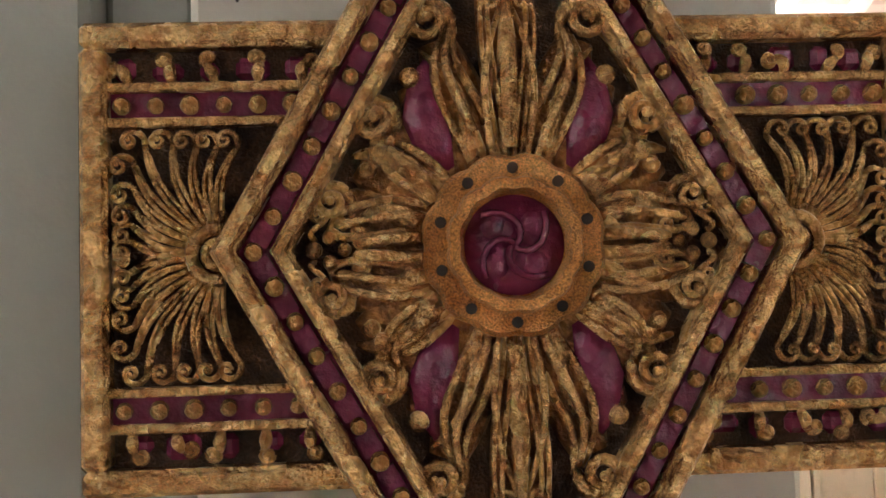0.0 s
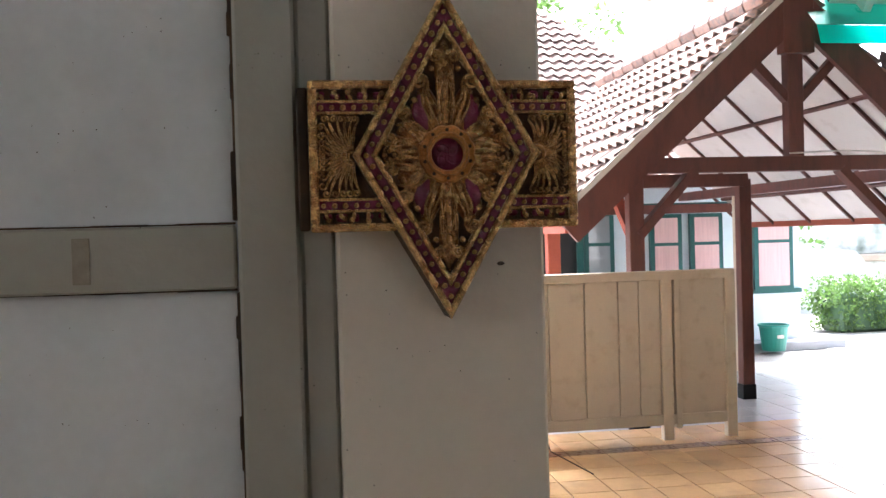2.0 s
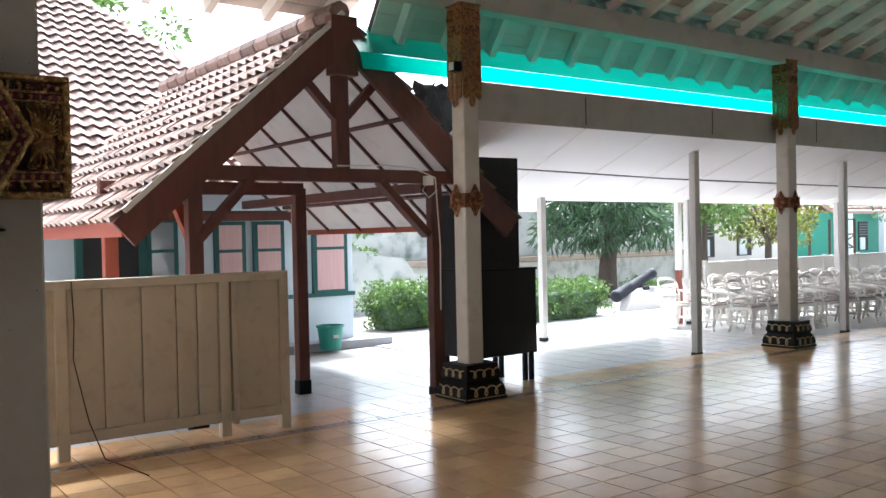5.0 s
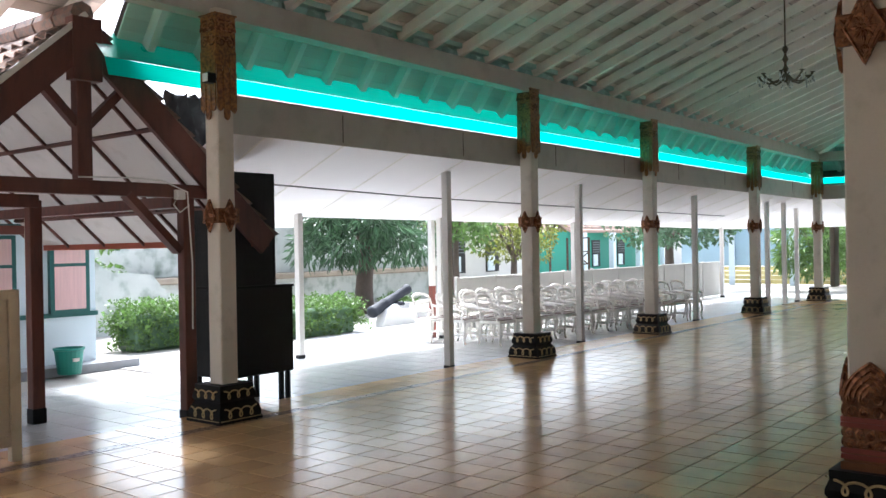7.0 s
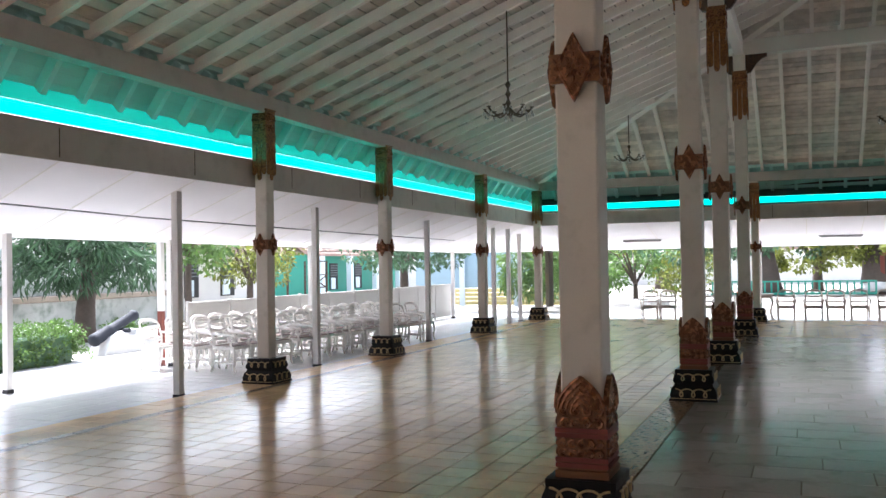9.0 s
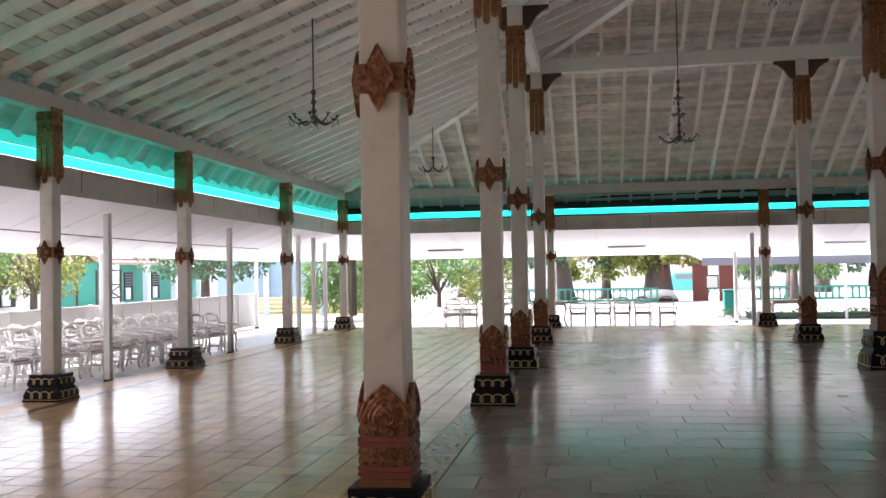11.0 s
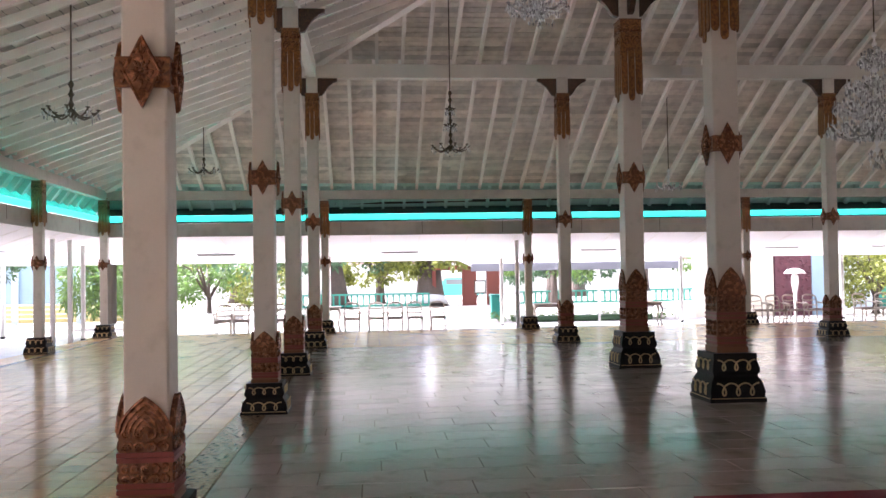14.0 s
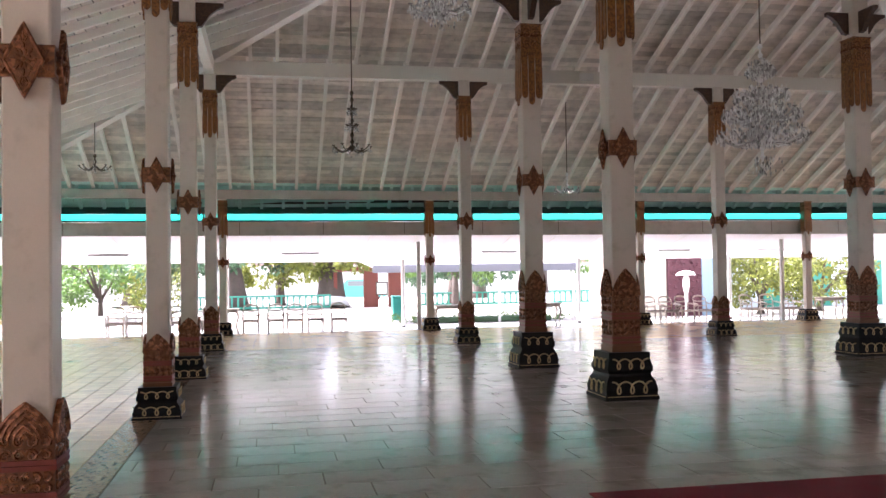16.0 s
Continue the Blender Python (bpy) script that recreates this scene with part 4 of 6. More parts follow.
    for sg in (1, -1):
        bm = bmesh.new()
        pts = [(0.0, 0.136), (0.012, 0.110), (0.0085, 0.098), (0.0, 0.092), (-0.0085, 0.098), (-0.012, 0.110)]
        cen = bm.verts.new((0, yd - 0.008, sg * 0.112))
        ring = [bm.verts.new((x, yd, sg * z)) for x, z in pts]
        for i in range(6):
            bm.faces.new((cen, ring[i], ring[(i + 1) % 6]))
        tube(bm, [(0, yd - 0.003, sg * 0.036), (0, yd - 0.005, sg * 0.07), (0, yd - 0.004, sg * 0.092)], [0.0035, 0.004, 0.0018], 8, normal=(0, 1, 0))
        bmesh.ops.recalc_face_normals(bm, faces=bm.faces)
        part("spear_leaf", bm, GOLD_WORN, dia, "pointed gold leaf")
    # centre ring and whirl
    def disc(rows, seg=48, scallop=0.0, lobes_n=12):
        bm = bmesh.new()
        rings = []
        for r, d in rows:
            rings.append([bm.verts.new((r * (1 + scallop * abs(math.sin(lobes_n / 2 * 2 * math.pi * i / seg))) * math.cos(2 * math.pi * i / seg), yd - d, r * (1 + scallop * abs(math.sin(lobes_n / 2 * 2 * math.pi * i / seg))) * math.sin(2 * math.pi * i / seg))) for i in range(seg)])
        for a, b3 in zip(rings, rings[1:]):
            for i in range(seg):
                j = (i + 1) % seg
                bm.faces.new((a[i], a[j], b3[j], b3[i]))
        bm.faces.new(rings[-1])
        bmesh.ops.recalc_face_normals(bm, faces=bm.faces)
        return bm
    part("rosette", disc([(0.0325, 0.0), (0.0322, 0.006), (0.0305, 0.0085), (0.0255, 0.0075), (0.0240, 0.0085), (0.0230, 0.0125), (0.0195, 0.0120), (0.0180, 0.006), (0.0, 0.0055)], 72, 0.05), GOLD, dia, "scalloped orange-gold rosette ring")
    plate = part("rosette_disc", disc([(0.0182, 0.0055), (0.0182, 0.0064), (0.0, 0.0064)], 40), MAGENTA, dia, "magenta disc with a four-armed whirl", True)
    for kq in range(4):
        t0 = kq * math.pi / 2 + 0.5
        part("whirl_arm", tube(bmesh.new(), [(0.0162 * s * math.cos(t0 + 1.9 * s), yd - 0.0074, 0.0162 * s * math.sin(t0 + 1.9 * s)) for s in (0.03, 0.15, 0.3, 0.45, 0.6, 0.75, 0.88, 1.0)], 0.00125, 6, normal=(0, 1, 0)), MAGENTA, dia, "", True)
        t1 = t0 + 0.95
        for s, r in ((0.62, 0.0052), (0.40, 0.0036)):
            part("lobe", ball(bmesh.new(), (0.0165 * s * math.cos(t1 + 1.5 * s), yd - 0.0056, 0.0165 * s * math.sin(t1 + 1.5 * s)), r, 12, 8, (1, 0.45, 1)), MAGENTA, dia, "", True)
    for i in range(10):
        t = radians(18 + 36 * i)
        bm = bmesh.new()
        bmesh.ops.create_cone(bm, cap_ends=True, segments=10, radius1=0.0021, radius2=0.0021, depth=0.002, matrix=Matrix.Translation((0.0278 * math.cos(t), yd - 0.0078, 0.0278 * math.sin(t))) @ pose(0, 0, 0, 90))
        part("socket", bm, DARK_GAP, dia, "dark drilled socket")



near_column()


def partition():
    tagged(part("wall_partition", boxed(-3.2, -0.1285, 0.388, 0.42, 0.0, 3.9), WHITE_PANEL), "white board partition with smudges", "wall", kind="structure")
    tagged(part("wall_rail", boxed(-3.2, -0.131, 0.366, 0.386, 1.721, 1.798, 0.003), CREAM_OLD), "cream painted rail of the partition", "trim", kind="structure")
    tagged(part("wall_stile", boxed(-0.127, -0.0555, 0.345, 0.42, 0.0, 3.9, 0.004), CREAM_OLD), "cream painted door frame post", "trim", kind="structure")
    tagged(part("wall_stile_inner", boxed(-0.054, -0.0135, 0.362, 0.42, 0.0, 3.9, 0.004), CREAM_OLD), "cream painted inner frame post", "trim", kind="structure")
    tagged(part("wall_backing", boxed(-0.13, -0.0145, 0.4205, 0.45, 0.0, 3.9), CREAM_OLD), "plain board behind the frame posts", "wall", kind="structure")
    # cracked edges where board, rail and frame meet
    bm = bmesh.new()
    for z0, z1 in ((0.6, 1.716), (1.803, 2.6)):
        z = z0
        while z < z1:
            hgt = random.uniform(0.015, 0.05)
            w = random.uniform(0.002, 0.007)
            box(bm, -0.129 - w, -0.1275, 0.384, 0.3905, z, min(z1, z + hgt), 0.0015)
            z += hgt * 0.9
    x = -0.9
    while x < -0.135:
        w = random.uniform(0.02, 0.07)
        box(bm, x, min(x + w, -0.132), 0.3845, 0.3905, 1.7985, 1.7985 + random.uniform(0.001, 0.0035), 0.0005)
        box(bm, x, min(x + w, -0.132), 0.3845, 0.3905, 1.7205 - random.uniform(0.001, 0.003), 1.7205, 0.0005)
        x += w * 0.93
    tagged(part("crack_line", bm, DARK_GAP), "dark broken joint along the frame", "trim", kind="structure")
    specks = bmesh.new()
    for i in range(45):
        sx, sz = random.uniform(-0.40, -0.14), random.uniform(1.55, 2.05)
        y = 0.3877 if not 1.72 < sz < 1.8 else 0.3657
        r = random.choice((0.0004, 0.0005, 0.0006, 0.0009))
        ball(specks, (sx, y, sz), r, 6, 4, (1, 0.3, 1))
    for i in range(60):
        ball(specks, (random.uniform(-0.12, 0.235), 0.3415, random.choice((random.uniform(1.962, 2.0), random.uniform(1.45, 1.78)))), random.choice((0.0006, 0.0009)), 6, 4, (1, 0.3, 1))
    ball(specks, (0.187, 0.3420, 1.742), 0.0035, 8, 6, (1.4, 0.3, 0.7))
    tagged(part("wall_specks", specks, STAIN), "small dark specks and chips on the paint", "stain", kind="stuff")
    tagged(part("tape_patch", boxed(-0.318, -0.298, 0.3645, 0.3662, 1.732, 1.786, 0.0004), mat("old_tape", (0.27, 0.25, 0.20), 0.45, var=0.2, scale=60)), "patch of old brown adhesive tape on the rail", "tape")
    # unseen wall behind the camera, added to keep southern light off the column
    tagged(part("wall_light_blocker", boxed(-3.2, 1.0, -2.75, -2.6, 0.0, 3.9), CREAM_OLD), "unseen plain cream wall added to darken the near column", "wall", kind="structure")
    tagged(part("wall_west", boxed(-3.4, -3.2, -26, 10.7, -0.3, 4.0), CREAM_OLD), "plain cream house wall", "wall", kind="structure")


partition()
tagged(part("red_carpet", boxed(2.2, 6.67, -12.0, -3.46, 0.002, 0.014, 0.004), CARPET), "dark red carpet runner lying on the marble", "carpet")

# ---- the tiled porch roof beside the pavilion ----
ROOF_TILE = mat("weathered_clay_tile", (0.29, 0.185, 0.145), 0.8, var=0.3, scale=9, bump=0.4, bscale=60, random=0.4, second=(0.20, 0.165, 0.145), mix_lo=0.45, mix_hi=0.65)
PORCH_WHITE = mat("white_porch_panel", (0.70, 0.65, 0.62), 0.6, var=0.08, scale=2, bump=0.05, second=(0.58, 0.52, 0.48), mix_lo=0.55, mix_hi=0.8)
RED_PAINT = mat("orange_red_paint", (0.36, 0.085, 0.05), 0.5, var=0.15, scale=5, bump=0.1)
GREEN_FRAME = mat("dark_green_paint", (0.018, 0.095, 0.085), 0.4, var=0.15, scale=8, bump=0.05)
BLUE_WHITE = mat("pale_blue_plaster", (0.62, 0.70, 0.74), 0.7, var=0.08, scale=1.5, bump=0.15)
CURTAIN = mat("pink_curtain", (0.62, 0.40, 0.38), 0.85, var=0.15, scale=5, bump=0.3, stretch=(6, 6, 0.3))
GLASS = mat("window_glass", (0.25, 0.27, 0.28), 0.06, var=0.05, bump=0.0, spec=0.7)
DARK_ROOM = mat("dark_interior", (0.03, 0.03, 0.03), 0.8)
SCREEN_PAINT = mat("cream_screen_paint", (0.58, 0.50, 0.385), 0.5, var=0.08, scale=3, bump=0.12, second=(0.46, 0.37, 0.26), mix_lo=0.55, mix_hi=0.78)
SPEAKER = mat("black_speaker_cloth", (0.012, 0.012, 0.013), 0.75, var=0.3, scale=20, bump=0.3, bscale=300)
PLASTIC_GREEN = mat("green_plastic", (0.02, 0.24, 0.19), 0.4, var=0.08, scale=4, bump=0.02)

AX, AZ, EL, ER, EZ, PY0, PY1 = 4.52, 3.99, 2.28, 6.70, 1.98, 6.93, 12.0


def curved_tile():
    """One s-shaped clay tile, lip towards -v, in its own plane (u across, v down the slope)."""
    verts, faces = [], []
    n = 6
    for v, lift in ((0.0, 0.004), (-0.30, 0.058)):
        for th in (0.0, -0.014):
            for i in range(n + 1):
                u = -0.115 + 0.23 * i / n
                verts.append((u, v, lift + th + 0.026 * math.cos(2 * math.pi * (i / n))))
    m = n + 1
    for i in range(n):
        faces.append((i, i + 1, 2 * m + i + 1, 2 * m + i))
        faces.append((2 * m + i, 2 * m + i + 1, 3 * m + i + 1, 3 * m + i))
        faces.append((m + i + 1, m + i, 3 * m + i, 3 * m + i + 1))
    return verts, faces


def tile_field(parent, origin, along, down, width, length, as_parts, material, kind="stuff", trim=None):
    """Rows of clay tiles on a slope: origin at the ridge end, along the ridge, down the fall line."""
    along, down, o = Vector(along).normalized(), Vector(down).normalized(), Vector(origin)
    nrm = along.cross(down)
    if nrm.z < 0:
        nrm = -nrm
    verts, faces = curved_tile()
    rows, cols = int(length / 0.255), int(width / 0.225)
    base = None
    if as_parts:
        base = bpy.data.meshes.new("roof_tile")
        base.from_pydata(verts, [], faces)
        base.materials.append(material)
    allv, allf = [], []
    for r in range(rows):
        for c in range(cols):
            p = o + along * (0.225 * (c + 0.5)) + down * (0.255 * r)
            if trim and not trim(p):
                continue
            jit = random.uniform(-0.012, 0.012)
            p = p + along * jit * 0.5 + nrm * random.uniform(0, 0.008)
            if as_parts:
                ob = new("roof_tile", base)
                ob.parent = parent
                mm = Matrix((( along.x, -down.x, nrm.x, p.x), (along.y, -down.y, nrm.y, p.y), (along.z, -down.z, nrm.z, p.z), (0, 0, 0, 1)))
                ob.matrix_local = mm
            else:
                k = len(allv)
                for u, v, w in verts:
                    allv.append(tuple(p + along * u - down * v + nrm * w))
                allf += [tuple(k + i for i in f) for f in faces]
    if allv:
        me = bpy.data.meshes.new("far_roof_tiles")
        me.from_pydata(allv, [], allf)
        me.materials.append(material)
        ob = new("far_roof_tiles", me)
        if parent:
            ob.parent = parent
        tagged(ob, "", "", "", kind)


def porch():
    p = thing("porch", "open porch with a clay-tiled gable roof on red-brown posts", "porch")
    L, R = Vector((EL - AX, 0, EZ - AZ)), Vector((ER - AX, 0, EZ - AZ))
    for v, nm in ((L, "roof_slope"), (R, "roof_slope")):
        d = v.normalized()
        up = Vector((0, 1, 0)).cross(d)
        if up.z < 0:
            up = -up
        a = Vector((AX, 0, AZ))
        b = a + v
        bm = bmesh.new()
        lo, hi = [], []
        for q, yy in ((a, PY0 + 0.06), (b, PY0 + 0.06), (b, PY1), (a, PY1)):
            lo.append(bm.verts.new((q.x, yy, q.z - 0.16)))
            hi.append(bm.verts.new((q.x, yy, q.z - 0.10)))
        bm.faces.new(lo)
        bm.faces.new(hi[::-1])
        for i in range(4):
            j = (i + 1) % 4
            bm.faces.new((lo[i], lo[j], hi[j], hi[i]))
        bmesh.ops.recalc_face_normals(bm, faces=bm.faces)
        slope = part(nm, bm, PORCH_WHITE, p, "white panelled underside")
        for k in range(6):
            yy = PY0 + 0.55 + k * 0.95
            part("batten", bar(bmesh.new(), (a.x, yy, a.z - 0.18), (b.x, yy, b.z - 0.18), 0.035, 0.04, up), RED_WOOD, slope, "dark red batten")
        for s in (0.40, 0.80):
            q = a.lerp(b, s)
            part("batten", bar(bmesh.new(), (q.x, PY0 + 0.06, q.z - 0.185), (q.x, PY1, q.z - 0.185), 0.04, 0.04, up), RED_WOOD, slope, "dark red batten")
        part("bargeboard", bar(bmesh.new(), (a.x, PY0, a.z - 0.20), (b.x, PY0, b.z - 0.20), 0.06, 0.275, up), RED_WOOD, p, "broad red-brown bargeboard")
        part("eaves_board", boxed(b.x - 0.02, b.x + 0.02, PY0, PY1, b.z - 0.22, b.z - 0.02), RED_PAINT, p, "orange-red eaves board")
        if v is L:
            part("verge_strip", bar(bmesh.new(), (a.x, PY0 - 0.01, a.z + 0.005), (b.x, PY0 - 0.01, b.z + 0.005), 0.05, 0.05, up), POST_WHITE, p, "pale mortar verge")
        tile_field(slope, (a.x + up.x * 0.0, PY0 - 0.02, a.z - 0.05), (0, 1, 0), d, PY1 - PY0, (b - a).length + 0.15, v is L, ROOF_TILE)
    y = PY0 + 0.05
    while y < PY1:
        part("ridge_cap", tube(bmesh.new(), [(AX, y, AZ + 0.02), (AX, y + 0.42, AZ + 0.035)], [0.12, 0.105], 8), ROOF_TILE, p, "dark clay ridge cap")
        y += 0.38
    w = RED_WOOD
    part("tie_beam", boxed(2.78, 6.05, PY0 + 0.05, PY0 + 0.17, 2.28, 2.42, 0.006), w, p, "red-brown tie beam")
    part("king_post", boxed(AX - 0.075, AX + 0.075, PY0 + 0.04, PY0 + 0.16, 2.42, 3.75, 0.005), w, p)
    part("king_block", boxed(AX - 0.15, AX + 0.15, PY0 - 0.04, PY0 + 0.10, 3.36, 3.96, 0.005), w, p)
    for s in (-1, 1):
        part("strut", bar(bmesh.new(), (AX + s * 0.06, PY0 + 0.10, 2.95), (AX + s * 0.45, PY0 + 0.10, 3.35), 0.08, 0.09, (0, 1, 0)), w, p)
    for x, y, z0, m in ((2.95, PY0 + 0.11, LOW, w), (5.70, 7.06, LOW, w), (4.79, 8.54, LOW, w), (2.6, 8.52, LOW, RED_PAINT), (2.3, 11.3, LOW, RED_PAINT)):
        post = part("post", boxed(x - 0.07, x + 0.07, y - 0.06, y + 0.06, z0 + 0.16, 2.30, 0.006), m, p, "red-brown porch post")
        part("post_foot", boxed(x - 0.078, x + 0.078, y - 0.068, y + 0.068, z0, z0 + 0.165, 0.004), BLACK, post, "black painted post foot")
    part("knee_brace", bar(bmesh.new(), (5.58, PY0 + 0.1, 1.72), (4.98, PY0 + 0.1, 2.30), 0.08, 0.12, (0, 1, 0)), w, p)
    part("knee_brace", bar(bmesh.new(), (2.98, PY0 + 0.1, 1.72), (3.52, PY0 + 0.1, 2.30), 0.08, 0.12, (0, 1, 0)), w, p)
    part("knee_brace", bar(bmesh.new(), (2.95, PY0 + 0.15, 1.7), (2.95, PY0 + 0.75, 2.25), 0.07, 0.1, (1, 0, 0)), RED_PAINT, p)
    part("cross_tie", boxed(2.5, 4.82, 8.46, 8.58, 2.22, 2.36, 0.005), w, p)
    part("wall_plate", boxed(2.84, 2.98, PY0 + 0.18, PY1, 2.18, 2.30, 0.005), RED_PAINT, p)
    part("wall_plate", boxed(5.56, 5.70, PY0 + 0.18, PY1, 2.18, 2.30, 0.005), w, p)
    part("rear_tie", boxed(2.4, 6.6, PY1 - 0.06, PY1 + 0.06, 2.00, 2.13, 0.005), w, p)
    bm = bmesh.new()
    tube(bm, [(AX - 0.1, PY0 - 0.0, 2.44), (5.0, PY0 + 0.02, 2.46), (5.35, PY0, 2.44), (5.62, PY0 - 0.02, 2.34), (5.66, PY0 - 0.03, 1.6), (5.65, PY0 - 0.03, 0.9)], 0.008, 6)
    tube(bm, [(5.5, PY0 - 0.05, 2.3), (5.42, PY0 - 0.06, 2.2), (5.5, PY0 - 0.06, 2.12), (5.62, PY0 - 0.05, 2.2)], 0.007, 6)
    part("cable", bm, POST_WHITE, p, "loose pale electric cable")
    part("junction_box", boxed(5.50, 5.60, PY0 - 0.02, PY0 + 0.05, 2.26, 2.36, 0.005), POST_WHITE, p, "small white junction box")


porch()


# ---- the house behind the porch ----
def framed_window(parent, x, y, z0, z1, w, curtain=True):
    wn = part("window", boxed(x, x + w, y - 0.06, y + 0.02, z0, z1), GREEN_FRAME, parent, "dark green window frame")
    n = 2
    for i in range(n):
        a, b = (z0 + 0.06, z0 + (z1 - z0) * 0.6) if i == 0 else (z0 + (z1 - z0) * 0.6 + 0.05, z1 - 0.06)
        part("pane", boxed(x + 0.07, x + w - 0.07, y - 0.066, y - 0.05, a, b), CURTAIN if curtain else GLASS, wn, "pane backed by a pink curtain" if curtain else "dark pane")


def rear_house():
    hs = thing("rear_house", "low white house with green window frames and clay roof", "house")
    part("wall", boxed(-3.2, 7.85, 12.6, 12.9, -0.19, 2.9), BLUE_WHITE, hs, "pale blue-white plaster wall")
    part("end_wall", boxed(7.55, 7.85, 12.9, 19.0, -0.19, 2.9), BLUE_WHITE, hs)
    for x, w in ((5.32, 0.52), (5.98, 0.54), (7.05, 0.66)):
        framed_window(hs, x, 12.58, 0.76, 2.0, w)
    framed_window(hs, 4.25, 12.58, 0.76, 2.05, 0.48, False)
    part("doorway", boxed(3.3, 4.15, 12.55, 12.59, -0.1, 2.12), DARK_ROOM, hs, "dark open doorway")
    part("door_frame", box(box(boxed(3.22, 3.32, 12.5, 12.6, -0.1, 2.2), 4.13, 4.23, 12.5, 12.6, -0.1, 2.2), 3.22, 4.23, 12.5, 12.6, 2.12, 2.22), GREEN_FRAME, hs, "dark green door frame")
    part("sill_band", boxed(5.2, 7.86, 12.54, 12.6, 0.70, 0.77), GREEN_FRAME, hs)
    part("plinth", boxed(5.2, 8.4, 12.2, 12.6, -0.19, -0.04, 0.01), mat("grey_step", (0.30, 0.31, 0.33), 0.8), hs, "grey cement step")
    part("porch_post", boxed(5.60, 5.74, 10.25, 10.39, LOW, 2.2, 0.005), SCREEN_PAINT, hs, "cream porch post with dark foot")
    part("eaves_beam", boxed(4.6, 8.0, 12.1, 12.2, 2.02, 2.16), GREEN_FRAME, hs)
    # hipped roof
    A, B, C, D = Vector((-4.0, 11.9, 2.45)), Vector((8.4, 11.9, 2.45)), Vector((3.6, 17.6, 7.2)), Vector((-4.0, 17.6, 7.2))
    bm = bmesh.new()
    bm.faces.new([bm.verts.new(v) for v in (A, B, C, D)])
    bm.faces.new([bm.verts.new(v) for v in (B, Vector((8.4, 23.0, 2.45)), C)])
    roof_ob = part("roof", bm, ROOF_TILE, hs, "steep clay tile roof")
    fall = (A - D).normalized()

    def keep(q):
        s = (q.z - 2.45) / (7.2 - 2.45)
        return q.x < 8.4 + (3.6 - 8.4) * s and q.x > 0.5
    tile_field(roof_ob, (-4.0, 17.6, 7.22), (1, 0, 0), fall, 12.4, (A - D).length, False, ROOF_TILE, "stuff", keep)


rear_house()


def wooden_screen():
    s = thing("wooden_screen", "cream painted wooden panel screen on feet", "screen", at=(0.10, 6.42, -0.005))
    part("top_rail", boxed(-0.2, 3.46, -0.035, 0.035, 1.35, 1.43, 0.005), SCREEN_PAINT, s)
    part("backing", boxed(-0.2, 3.44, 0.013, 0.018, 0.2, 1.37), SCREEN_PAINT, s)
    part("bottom_rail", boxed(-0.2, 3.46, -0.03, 0.03, 0.13, 0.22, 0.005), SCREEN_PAINT, s)
    for x in (1.52, 2.86, 3.43):
        part("stile", boxed(x - 0.045, x + 0.045, -0.036, 0.036, 0.0, 1.43, 0.005), SCREEN_PAINT, s)
    part("stile", boxed(2.93, 2.98, -0.034, 0.034, 0.10, 1.43, 0.004), SCREEN_PAINT, s)
    for x0, x1 in ((-0.2, 1.2), (1.57, 1.84), (1.846, 2.15), (2.156, 2.44), (2.446, 2.62), (2.626, 2.81), (2.985, 3.385)):
        part("board", boxed(x0, x1 - 0.004, -0.012, 0.012, 0.22, 1.35, 0.003), SCREEN_PAINT, s)
    bm = bmesh.new()
    tube(bm, [(1.60, -0.05, 1.42), (1.61, -0.06, 1.1), (1.60, -0.05, 0.8), (1.66, -0.06, 0.5), (1.70, -0.08, 0.3), (1.78, -0.2, 0.02), (1.9, -0.9, 0.012)], 0.005, 6)
    part("wire", bm, DARK_GAP, s, "thin dark wire hanging down")


wooden_screen()


def speaker_stack():
    s = thing("loudspeaker_stack", "tall black loudspeaker stack on a black case with legs", "loudspeaker", at=(0, 0, LOW))
    lower = part("lower_case", boxed(6.32, 7.32, 7.2, 7.9, 0.38, 1.42, 0.015), SPEAKER, s, "black flight case")
    part("case_edge", boxed(6.31, 7.33, 7.19, 7.91, 1.40, 1.43, 0.004), BLACK, lower)
    upper = part("upper_cabinet", boxed(6.25, 7.06, 7.2, 7.8, 1.43, 2.75, 0.012), SPEAKER, s, "black loudspeaker cabinet")
    part("grille", boxed(6.30, 6.98, 7.185, 7.2, 1.5, 2.68, 0.004), SPEAKER, upper)
    part("grip", boxed(7.06, 7.085, 7.4, 7.6, 2.0, 2.1, 0.004), BLACK, upper, "recessed side grip")
    for x in (6.4, 7.16, 7.26):
        for y in (7.26, 7.84):
            part("leg", boxed(x - 0.025, x + 0.025, y - 0.025, y + 0.025, 0, 0.385), BLACK, s)


speaker_stack()


def floodlight():
    f = thing("floodlight", "small black floodlight on a bracket on the column", "lamp", at=(5.47, 6.33, 3.44))
    part("body", boxed(-0.03, 0.07, -0.05, 0.05, -0.05, 0.05, 0.008), BLACK, f)
    part("glass", boxed(-0.036, -0.03, -0.04, 0.04, -0.04, 0.04), POST_WHITE, f, "pale front glass")
    part("bracket", boxed(0.07, 0.12, -0.012, 0.012, -0.012, 0.012), BLACK, f)


